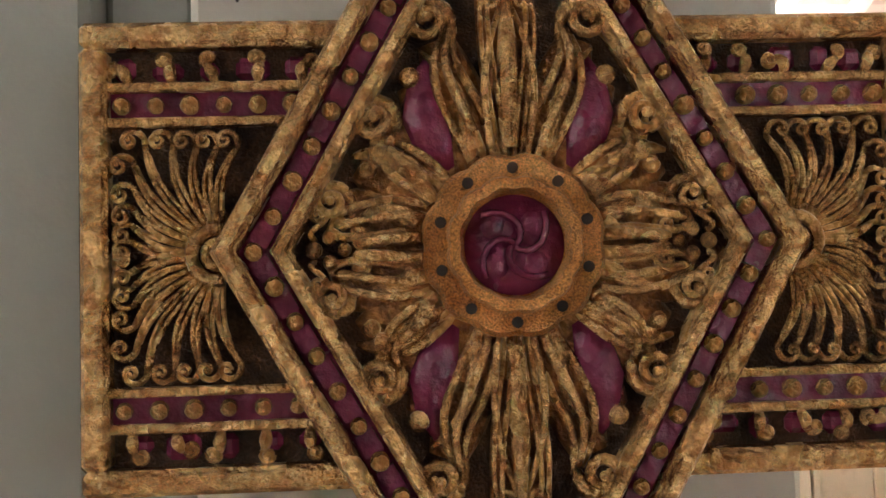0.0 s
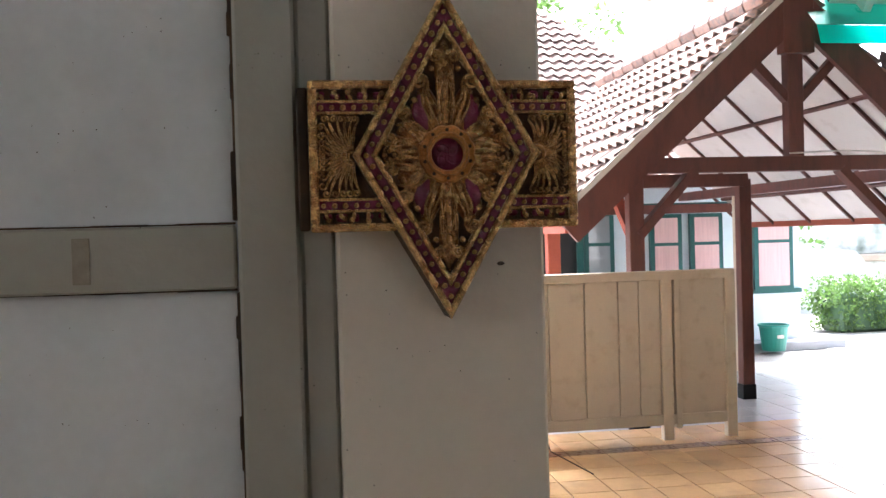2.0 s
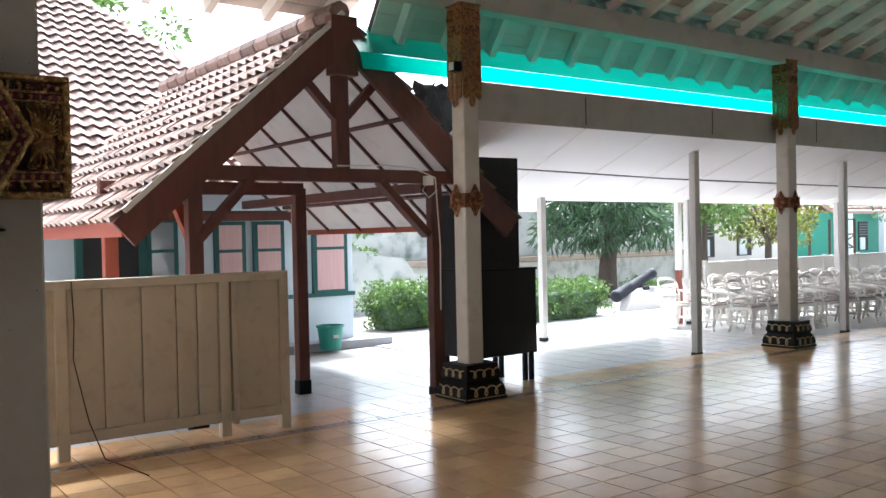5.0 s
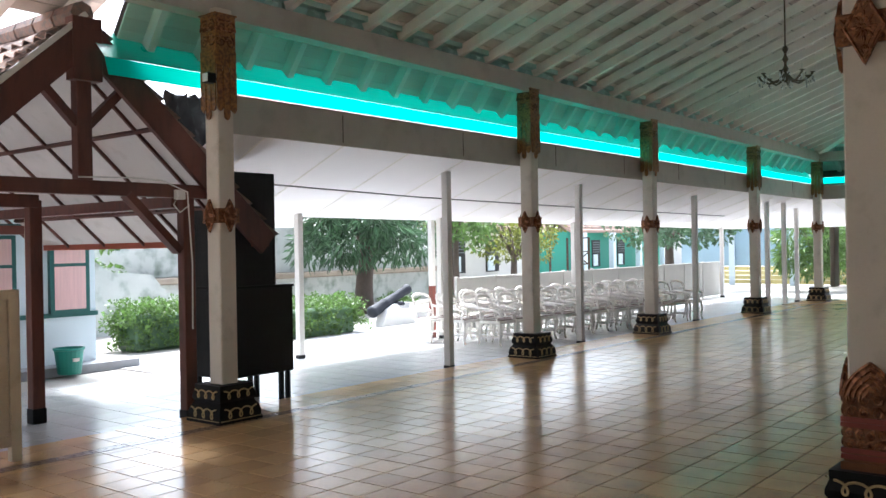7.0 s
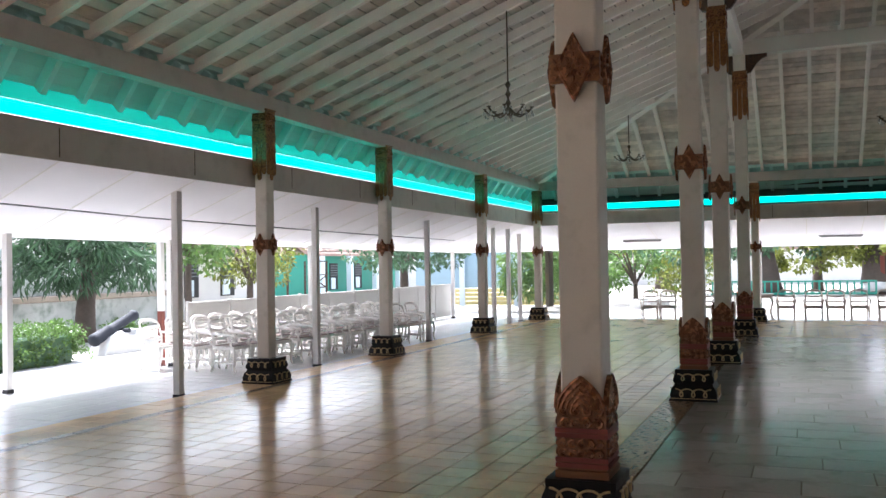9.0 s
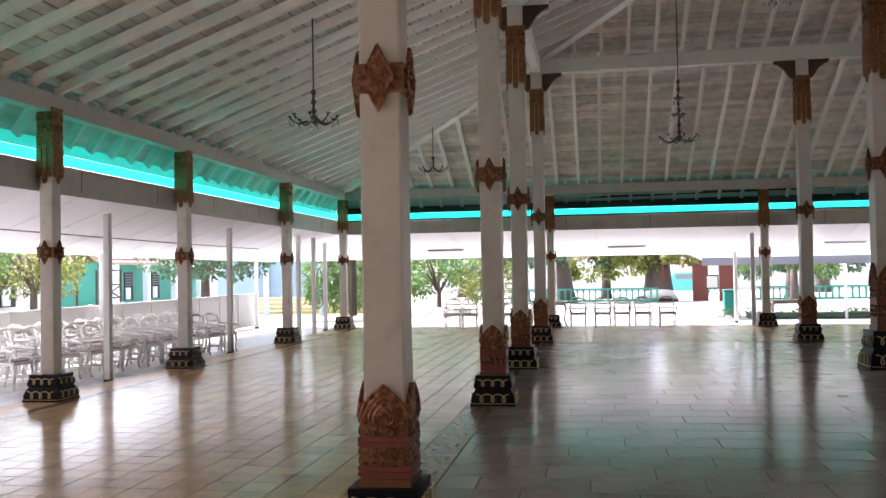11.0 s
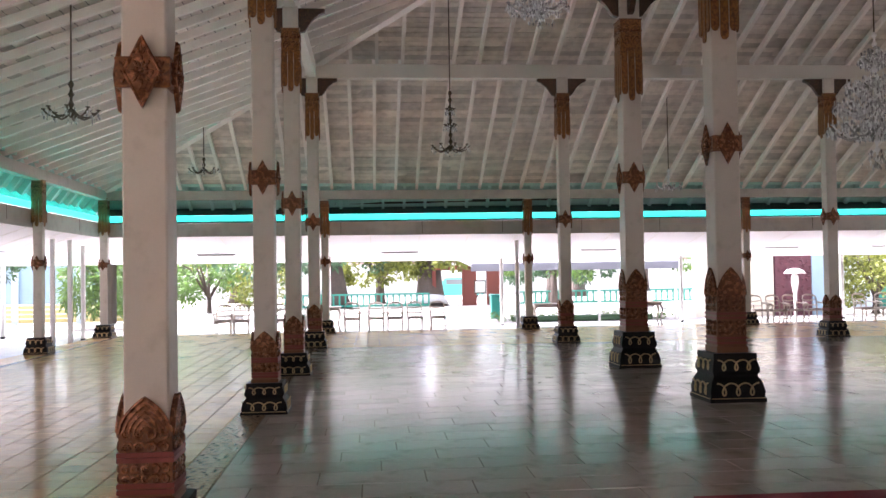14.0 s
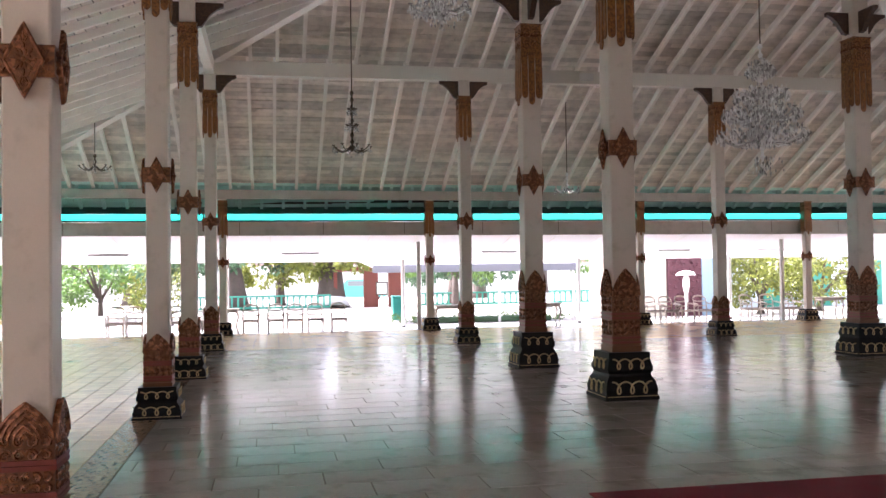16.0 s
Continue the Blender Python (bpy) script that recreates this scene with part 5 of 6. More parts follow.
def dark_cloth():
    bm = bmesh.new()
    rnd = random.Random(5)
    nx, nz = 12, 9
    grid = [[bm.verts.new((5.72 + 0.62 * i / nx + rnd.uniform(-0.02, 0.02), 7.42 + 0.05 * math.sin(i * 1.9 + j) + rnd.uniform(-0.02, 0.02), 2.80 + (0.70 - 0.06 * abs(math.sin(i * 1.3))) * j / nz)) for i in range(nx + 1)] for j in range(nz + 1)]
    for j in range(nz):
        for i in range(nx):
            bm.faces.new((grid[j][i], grid[j][i + 1], grid[j + 1][i + 1], grid[j + 1][i]))
    bmesh.ops.solidify(bm, geom=bm.faces[:], thickness=0.012)
    tagged(part("black_cloth", bm, SPEAKER, None, "", True), "crumpled black cloth tied over the porch gable corner", "cloth")


floodlight()
dark_cloth()


def bucket():
    b = thing("bucket", "green plastic bucket with a pale label", "bucket", at=(7.08, 12.05, -0.045 + -0.145 + 0.055))
    bm = loft(bmesh.new(), [(0.17, 0), (0.175, 0.02), (0.215, 0.36), (0.235, 0.37), (0.235, 0.40), (0.205, 0.40), (0.165, 0.03)], 20, 0)
    part("body", bm, PLASTIC_GREEN, b, smooth=False)
    part("label", boxed(-0.05, 0.05, -0.212, -0.195, 0.2, 0.25), POST_WHITE, b, "pale label")


bucket()


# ---- chairs and tables ----
WHITE_CHAIR = mat("white_chair_paint", (0.86, 0.83, 0.78), 0.4, var=0.06, scale=10, bump=0.05)
CANE = mat("grey_cane_seat", (0.30, 0.25, 0.22), 0.7, var=0.2, scale=30, bump=0.3, bscale=200)
PALE_WOOD = mat("pale_wood", (0.50, 0.42, 0.34), 0.45, var=0.15, scale=8, bump=0.1, stretch=(1, 1, 0.3))


def armchair(label, paint, group):
    c = thing("armchair", label, "chair", group)
    part("seat", boxed(-0.25, 0.25, -0.25, 0.23, 0.40, 0.455, 0.01), paint, c)
    part("seat_pad", boxed(-0.21, 0.21, -0.22, 0.19, 0.455, 0.475, 0.008), CANE, c, "grey cane seat")
    for sx in (-1, 1):
        part("front_leg", tube(bmesh.new(), [(sx * 0.225, -0.225, 0.40), (sx * 0.232, -0.245, 0.25), (sx * 0.222, -0.215, 0.10), (sx * 0.235, -0.25, 0.0)], [0.028, 0.024, 0.018, 0.022], 6), paint, c)
        part("back_leg", tube(bmesh.new(), [(sx * 0.215, 0.20, 0.42), (sx * 0.215, 0.215, 0.2), (sx * 0.215, 0.28, 0.0)], [0.026, 0.022, 0.02], 6), paint, c)
        part("back_post", tube(bmesh.new(), [(sx * 0.215, 0.20, 0.40), (sx * 0.22, 0.22, 0.62), (sx * 0.225, 0.29, 0.80), (sx * 0.20, 0.33, 0.88)], [0.024, 0.022, 0.02, 0.02], 6), paint, c)
        part("armrest", tube(bmesh.new(), [(sx * 0.22, 0.235, 0.68), (sx * 0.255, 0.05, 0.665), (sx * 0.265, -0.14, 0.655), (sx * 0.26, -0.24, 0.63), (sx * 0.255, -0.26, 0.58), (sx * 0.25, -0.21, 0.545), (sx * 0.245, -0.17, 0.50), (sx * 0.24, -0.19, 0.44)], [0.02, 0.024, 0.026, 0.026, 0.022, 0.02, 0.02, 0.022], 6), paint, c)
        part("stretcher", boxed(sx * 0.225 - 0.012, sx * 0.225 + 0.012, -0.22, 0.23, 0.15, 0.185), paint, c)
    part("top_rail", tube(bmesh.new(), [(-0.205, 0.33, 0.86), (-0.12, 0.345, 0.905), (0, 0.35, 0.915), (0.12, 0.345, 0.905), (0.205, 0.33, 0.86)], [0.022, 0.032, 0.036, 0.032, 0.022], 6), paint, c)
    part("back_rail", boxed(-0.21, 0.21, 0.225, 0.25, 0.56, 0.60), paint, c)
    part("back_slat", tube(bmesh.new(), [(-0.222, 0.275, 0.76), (-0.12, 0.30, 0.735), (0, 0.305, 0.725), (0.12, 0.30, 0.735), (0.222, 0.275, 0.76)], [0.016, 0.022, 0.026, 0.022, 0.016], 6), paint, c, "curved open back slat")
    return c


def chairs():
    first = armchair("white-painted wooden armchair with grey cane seat on the terrace", WHITE_CHAIR, "terrace armchairs")
    spots = []
    for row, (y, x0, n) in enumerate(((8.66, 13.62, 12), (9.40, 13.5, 12), (10.08, 13.45, 13))):
        for i in range(n):
            spots.append((x0 + i * 0.61 + random.uniform(-0.04, 0.04), y - 0.075 * i + random.uniform(-0.05, 0.05), random.uniform(-14, 2)))
    for k, (x, y, a) in enumerate(spots):
        m = pose(x, y, LOW, 0, 0, a)
        if k == 0:
            first.matrix_world = m
        else:
            copy_thing(first, m)
    east = armchair("pale wooden armchair with dark seat in the far gallery", PALE_WOOD, "far gallery armchairs")
    for k, y in enumerate((3.5, 2.95, 1.85, 1.2, -0.46, -1.21, -1.80, -2.43, -3.15, -13.6, -14.15, -14.75, -15.4, -17.2, -17.9, -18.7)):
        m = pose(28.3 + random.uniform(-0.1, 0.1), y, LOW, 0, 0, -90 + random.uniform(-6, 6))
        if k == 0:
            east.matrix_world = m
        else:
            copy_thing(east, m)


chairs()


def console_table(x, y, w, rz):
    t = thing("console_table", "pale wooden side table with curved legs", "table", "gallery tables", (x, y, LOW), rz)
    part("top", boxed(-w / 2, w / 2, -0.25, 0.25, 0.76, 0.80, 0.01), PALE_WOOD, t)
    part("apron", boxed(-w / 2 + 0.05, w / 2 - 0.05, -0.21, 0.21, 0.68, 0.76, 0.005), PALE_WOOD, t)
    for sx in (-1, 1):
        for sy in (-1, 1):
            part("leg", tube(bmesh.new(), [(sx * (w / 2 - 0.08), sy * 0.19, 0.70), (sx * (w / 2 - 0.03), sy * 0.2, 0.55), (sx * (w / 2 - 0.10), sy * 0.19, 0.25), (sx * (w / 2 - 0.03), sy * 0.21, 0.0)], [0.04, 0.035, 0.02, 0.03], 6), PALE_WOOD, t)


console_table(28.9, 0.4, 1.0, 90)
console_table(28.2, -6.7, 1.1, 90)
console_table(28.1, -9.75, 1.1, 90)
console_table(28.2, -20.1, 0.9, 90)

# ---- chandeliers ----
BRASS = mat("dark_brass", (0.10, 0.08, 0.055), 0.35, metal=0.8, var=0.2, scale=20, bump=0.05)
CRYSTAL = mat("clear_crystal", (0.86, 0.87, 0.86), 0.06, metal=0.0, var=0.25, scale=60, bump=0.0, spec=1.0, random=0.7)
CRYSTAL.node_tree.nodes["Principled BSDF"].inputs["Transmission Weight"].default_value = 0.2
CANDLE = mat("candle_sleeve", (0.75, 0.73, 0.66), 0.4, var=0.05)


def crystal_cloud(points, size):
    vs, fs = [], []
    for x, y, z in points:
        s = size * random.uniform(0.6, 1.2)
        k = len(vs)
        a = random.uniform(0, 6.28)
        vs += [(x, y, z + s * 0.8), (x, y, z - s * 1.5)] + [(x + s * 0.55 * math.cos(a + q * math.pi / 2), y + s * 0.55 * math.sin(a + q * math.pi / 2), z) for q in range(4)]
        for q in range(4):
            fs += [(k, k + 2 + q, k + 2 + (q + 1) % 4), (k + 1, k + 2 + (q + 1) % 4, k + 2 + q)]
    me = bpy.data.meshes.new("crystal_drape")
    me.from_pydata(vs, [], fs)
    me.materials.append(CRYSTAL)
    return me


def chandelier(at, top, tiers, label, arm_mat, size, swags=True):
    """tiers: (height above the lowest point, radius, arms)."""
    c = thing("chandelier", label, "chandelier", at=at)
    h = max(t[0] for t in tiers) + 0.35
    part("chain", tube(bmesh.new(), [(0, 0, h), (0, 0, top - at[2])], 0.012, 6), BRASS, c, "dark hanging chain")
    stem = []
    z = 0.08
    while z < h:
        stem += [(0.018, z), (0.045, z + 0.05), (0.02, z + 0.10)]
        z += 0.14
    part("stem", loft(bmesh.new(), stem, 10, 0), arm_mat, c)
    pts = []
    for z, r, n in tiers:
        for i in range(n):
            bm, cd = bmesh.new(), bmesh.new()
            a = 2 * math.pi * i / n + z
            ca, sa = math.cos(a), math.sin(a)
            tube(bm, [(r * s * ca, r * s * sa, z + dz * r) for s, dz in ((0.06, 0.1), (0.3, -0.16), (0.6, -0.22), (0.85, -0.10), (1.0, 0.05))], 0.015, 6)
            loft_pts = [(0.008, 0), (0.035, 0.012), (0.035, 0.02)]
            b2 = loft(bmesh.new(), loft_pts, 8, 0)
            bmesh.ops.translate(b2, vec=(r * ca, r * sa, z + 0.05 * r), verts=b2.verts)
            me = bpy.data.meshes.new("t")
            b2.to_mesh(me); b2.free(); bm.from_mesh(me); bpy.data.meshes.remove(me)
            tube(cd, [(r * ca, r * sa, z + 0.05 * r + 0.02), (r * ca, r * sa, z + 0.05 * r + 0.10)], [0.013, 0.010], 6)
            arm = part("arm", bm, arm_mat, c)
            part("candle", cd, CANDLE, arm, "pale candle sleeve")
            for k in range(22 if swags else 14):
                rr, aa = random.uniform(0, 0.05), random.uniform(0, 6.28)
                pts.append((r * ca + rr * math.cos(aa), r * sa + rr * math.sin(aa), z + 0.05 * r - 0.02 - random.uniform(0, 0.10)))
            if swags:
                for k in range(34):
                    s = random.uniform(0.1, 1)
                    a2 = a + random.uniform(-0.5, 0.5) * 2 * math.pi / n
                    pts.append((r * s * math.cos(a2), r * s * math.sin(a2), z + random.uniform(-0.16, 0.16) * (1.2 - 0.5 * s)))
    for k in range(60 if swags else 16):
        pts.append((random.gauss(0, 0.06 * (2 if swags else 1)), random.gauss(0, 0.06 * (2 if swags else 1)), random.uniform(-0.02, 0.25)))
    ob = new("crystal_drape", crystal_cloud(pts, size))
    ob.parent = c
    tagged(ob, "hanging clear crystal drops", kind="stuff")


def at_roof(x, y):
    """Height of the ceiling over a place."""
    d = min(x - XS[1], XS[4] - x, (YS[1] - y), y - YS[4])
    return Z_MID + d * 0.37 + 0.05 if d > 0 else Z_MID + d * 0.40 + 0.05


chandelier((13.60, -9.07, 3.27), 9.08, ((0.62, 0.70, 14), (0.98, 0.60, 12), (1.30, 0.42, 10), (1.72, 0.21, 7)), "large tiered crystal chandelier hanging from the centre", CRYSTAL, 0.036)
chandelier((17.95, -2.70, 4.06), at_roof(17.95, -2.70), ((0.16, 0.38, 8), (0.60, 0.11, 6), (0.92, 0.08, 5)), "small crystal chandelier with dark arms on a long stem", BRASS, 0.022, False)
chandelier((12.95, 3.08, 3.88), at_roof(12.95, 3.08), ((0.16, 0.36, 8),), "small dark chandelier with crystal drops", BRASS, 0.022, False)
chandelier((23.0, 3.09, 4.24), at_roof(23.0, 3.09), ((0.14, 0.36, 8),), "small dark brass chandelier under the hip", BRASS, 0.018, False)
chandelier((22.6, -8.75, 3.68), at_roof(22.6, -8.75), ((0.16, 0.32, 8),), "small crystal chandelier on a thin cord", CRYSTAL, 0.022, False)
chandelier((13.60, -3.68, 5.50), at_roof(13.60, -3.68), ((0.3, 0.45, 10), (0.55, 0.3, 8)), "crystal chandelier hanging beside the main columns", CRYSTAL, 0.028)


def tube_light(x, y, z, rz, ln=1.2):
    t = thing("tube_light", "switched-off white fluorescent tube light on the ceiling", "lamp", "tube lights", (x, y, z), rz)
    part("housing", boxed(-ln / 2, ln / 2, -0.03, 0.03, 0.0, 0.04, 0.004), mat("lamp_grey", (0.45, 0.42, 0.42), 0.5) if "lamp_grey" not in bpy.data.materials else bpy.data.materials["lamp_grey"], t)
    part("tube", tube(bmesh.new(), [(-ln / 2 + 0.04, 0, -0.016), (ln / 2 - 0.04, 0, -0.016)], 0.014, 8), POST_WHITE, t)


for x, y, rz in ((28.9, -2.0, 90), (28.9, 3.8, 90), (28.9, -14.7, 90), (28.9, -18.4, 90), (28.9, -8.5, 90)):
    tube_light(x, y, 2.79 - (x - 26.25) * 0.135 - 0.075, rz)
tagged(part("emergency_lamp", boxed(21.17, 21.25, -9.00, -8.66, 6.42, 6.60, 0.01), POST_WHITE), "small white emergency lamp box on the beam", "lamp")
tagged(part("switch_box", boxed(5.60, 5.70, 0.472, 0.50, 1.44, 1.80, 0.004), CREAM_OLD), "flat cream switch box on the column", "switch")
bm = bmesh.new()
tube(bm, [(6.4, 8.2, 2.62), (8.5, 8.2, 2.57), (11, 8.3, 2.52), (14, 8.3, 2.49), (18, 8.3, 2.45), (24, 8.3, 2.41)], 0.012, 5)
tagged(part("ceiling_wire", bm, mat("grey_wire", (0.2, 0.19, 0.19), 0.6)), "sagging grey wire along the gallery ceiling", "wire")

# ---- garden ----
LEAF = mat("green_leaf", (0.095, 0.17, 0.038), 0.45, var=0.25, scale=3, bump=0.1, trans=0.35, random=0.45)
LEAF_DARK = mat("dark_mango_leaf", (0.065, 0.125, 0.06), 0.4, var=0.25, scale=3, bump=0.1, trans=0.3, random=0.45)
LEAF_YELLOW = mat("yellow_green_leaf", (0.15, 0.17, 0.03), 0.45, var=0.25, scale=3, bump=0.1, trans=0.4, random=0.5)
BARK = mat("grey_bark", (0.085, 0.062, 0.05), 0.9, var=0.3, scale=8, bump=1.0, bscale=40, second=(0.09, 0.07, 0.055))
LIMEWASH = mat("limewashed_bark", (0.62, 0.60, 0.58), 0.9, var=0.15, scale=8, bump=0.8, bscale=40)
OLD_WALL = mat("stained_white_wall", (0.46, 0.48, 0.465), 0.85, var=0.25, scale=0.9, bump=0.3, second=(0.15, 0.19, 0.15), mix_lo=0.5, mix_hi=0.75)
STONE = mat("pale_rubble", (0.46, 0.38, 0.31), 0.9, var=0.2, scale=4, bump=0.5, random=0.3)
CANNON = mat("blue_grey_iron", (0.016, 0.018, 0.026), 0.8, metal=0.0, var=0.25, scale=8, bump=0.2)
WHITE_WALL = mat("white_plaster", (0.64, 0.63, 0.60), 0.8, var=0.08, scale=1.5, bump=0.15)
MINT = mat("mint_green_paint", (0.03, 0.24, 0.17), 0.6, var=0.1, scale=2, bump=0.1)
YELLOW_WALL = mat("yellow_board", (0.66, 0.55, 0.22), 0.7, var=0.08, scale=1.5, bump=0.1)
BLUE_WALL = mat("grey_blue_paint", (0.30, 0.42, 0.50), 0.7, var=0.08, scale=1.5, bump=0.1)
MAROON = mat("maroon_relief", (0.10, 0.028, 0.036), 0.6, var=0.3, scale=6, bump=1.0, bscale=9)
PAVING = mat("grey_paving", (0.33, 0.33, 0.33), 0.85, var=0.2, scale=2, bump=0.3, bscale=30, random=0.12)
GATE_RED = mat("brick_red_paint", (0.16, 0.04, 0.026), 0.7, var=0.12, scale=2, bump=0.2)
AWNING = mat("grey_awning", (0.15, 0.15, 0.165), 0.6, var=0.1, scale=2)
CREAM_BOARD = mat("pale_yellow_board", (0.66, 0.60, 0.47), 0.6, var=0.06, scale=2, bump=0.1)


def leaf_mesh(centres, radii, per, size, slim, material, droop=0.3, shell=0.55):
    """Many small folded leaves in loose clumps; one mesh."""
    rng = np.random.default_rng(len(centres) * 7 + per)
    V, F = [], []
    for (cx, cy, cz), r in zip(centres, radii):
        d = rng.normal(size=(per, 3))
        d /= np.linalg.norm(d, axis=1)[:, None]
        rr = r * (shell + (1 - shell) * rng.random(per)) ** 0.8
        p = d * rr[:, None] * np.array([1, 1, 0.8]) + np.array([cx, cy, cz])
        out = d + rng.normal(scale=0.5, size=(per, 3))
        out[:, 2] -= droop
        out /= np.linalg.norm(out, axis=1)[:, None]
        side = np.cross(out, rng.normal(size=(per, 3)))
        side /= np.linalg.norm(side, axis=1)[:, None] + 1e-9
        s = size * rng.uniform(0.6, 1.3, per)[:, None]
        mid = p + out * s * 0.5
        nrm = np.cross(out, side)
        quad = np.stack([p, mid + side * s * slim + nrm * s * 0.08, p + out * s, mid - side * s * slim + nrm * s * 0.08], 1)
        V.append(quad.reshape(-1, 3))
    V = np.concatenate(V)
    n = len(V) // 4
    idx = np.arange(n)[:, None] * 4
    F = np.concatenate([idx + np.array([0, 1, 2]), idx + np.array([0, 2, 3])])
    me = bpy.data.meshes.new("crown")
    me.from_pydata(V.tolist(), [], F.tolist())
    me.materials.append(material)
    return me


def tree(x, y, trunk_r, fork, spread, height, leaf, label, size=0.16, slim=0.22, clumps=26, per=130, lean=(0, 0), wash=0.0, seed=1, droop=0.3, clump_r=0.55):
    rnd = random.Random(seed)
    t = thing("tree", label, "tree", at=(x, y, LOW - 0.06))
    top = Vector((lean[0], lean[1], fork))
    bm = bmesh.new()
    mid = Vector((lean[0] * 0.4 + rnd.uniform(-0.06, 0.06), lean[1] * 0.4, fork * 0.5))
    tube(bm, [(0, 0, -0.05), tuple(mid * 0.4), tuple(mid), tuple(top)], [trunk_r * 1.35, trunk_r * 1.05, trunk_r * 0.92, trunk_r * 0.8], 12)
    cents, rads = [], []
    for k in range(7):
        a = 2 * math.pi * k / 7 + rnd.uniform(-0.3, 0.3)
        up = rnd.uniform(0.35, 0.95)
        end = top + Vector((math.cos(a) * spread * (1.1 - up * 0.5), math.sin(a) * spread * (1.1 - up * 0.5), (height - fork) * up * 0.8))
        q = top.lerp(end, 0.5) + Vector((0, 0, 0.15 * (height - fork)))
        tube(bm, [tuple(top - Vector((0, 0, 0.1))), tuple(q), tuple(end)], [trunk_r * 0.55, trunk_r * 0.32, trunk_r * 0.08], 7)
    part("trunk", bm, BARK, t, "rough bark trunk and limbs", True)
    if wash:
        part("limewash", tube(bmesh.new(), [(0, 0, 0.0), tuple(mid * (wash / mid.z)) if wash < mid.z else tuple(mid)], [trunk_r * 1.38, trunk_r * 1.08], 12), LIMEWASH, t, "limewashed foot of the trunk", True)
    for k in range(clumps):
        a, u, v = rnd.uniform(0, 6.283), rnd.random() ** 0.5, rnd.random()
        cents.append((lean[0] + math.cos(a) * u * spread, lean[1] + math.sin(a) * u * spread, fork * 0.8 + (height - fork * 0.8) * (0.08 + 0.9 * v) * (1 - 0.35 * u)))
        rads.append(clump_r * rnd.uniform(0.6, 1.3))
    ob = new("crown", leaf_mesh(cents, rads, per, size, slim, leaf, droop))
    ob.parent = t
    return t


def hedge(x0, x1, y0, y1, h, leaf, label):
    t = thing("hedge", label, "hedge", at=((x0 + x1) / 2, (y0 + y1) / 2, LOW - 0.06))
    a, b = (x1 - x0) / 2, (y1 - y0) / 2
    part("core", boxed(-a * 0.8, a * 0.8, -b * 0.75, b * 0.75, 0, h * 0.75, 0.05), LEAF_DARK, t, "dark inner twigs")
    rng = np.random.default_rng(int(x0 * 100))
    cents, rads = [], []
    for i in range(int(150 * (x1 - x0) * max(0.6, h))):
        cents.append((rng.uniform(-a, a), rng.uniform(-b, b), rng.uniform(0.08, h)))
        rads.append(0.13)
    ob = new("leaves", leaf_mesh(cents, rads, 36, 0.065, 0.32, leaf, 0.0))
    ob.parent = t


G0 = LOW - 0.06
hedge(11.0, 14.75, 12.95, 13.95, 0.82, LEAF, "clipped green box hedge beside the paved path")
hedge(17.1, 17.95, 14.25, 14.95, 0.68, LEAF, "small clipped green hedge beside the cannon")
hedge(9.3, 11.2, 13.9, 14.8, 0.93, LEAF, "bushy bright green hedge by the house corner")
tree(18.75, 17.0, 0.27, 2.0, 2.0, 4.8, LEAF_DARK, "mango tree with dark drooping leaves behind the hedge", 0.34, 0.10, 46, 130, (0.35, 0.1), seed=3, droop=0.7)
tree(28.3, 18.2, 0.14, 1.5, 1.8, 3.8, LEAF_YELLOW, "young tree with yellow-green leaves behind the fence", 0.17, 0.26, 26, 110, (0, 0), seed=8)
tree(24.2, 17.8, 0.12, 2.5, 1.7, 4.2, LEAF, "leafy green tree behind the fence", 0.18, 0.24, 26, 110, seed=18)
tree(9.6, 19.5, 0.16, 1.0, 2.4, 4.2, LEAF, "light green tree behind the old garden wall", 0.17, 0.25, 30, 110, seed=12)
tree(34.3, 8.8, 0.12, 0.9, 1.25, 3.4, LEAF, "dense green bamboo-like shrub tree by the terrace corner", 0.28, 0.10, 30, 150, seed=21, droop=0.6)
tree(34.0, 14.5, 0.2, 2.1, 2.8, 4.4, LEAF_DARK, "dark green spreading tree by the yellow fence", 0.22, 0.25, 34, 110, seed=30)
tree(5.5, 25.0, 0.3, 5.5, 3.4, 11.5, LEAF, "tall tree standing behind the tiled house roof", 0.25, 0.24, 40, 110, seed=44)


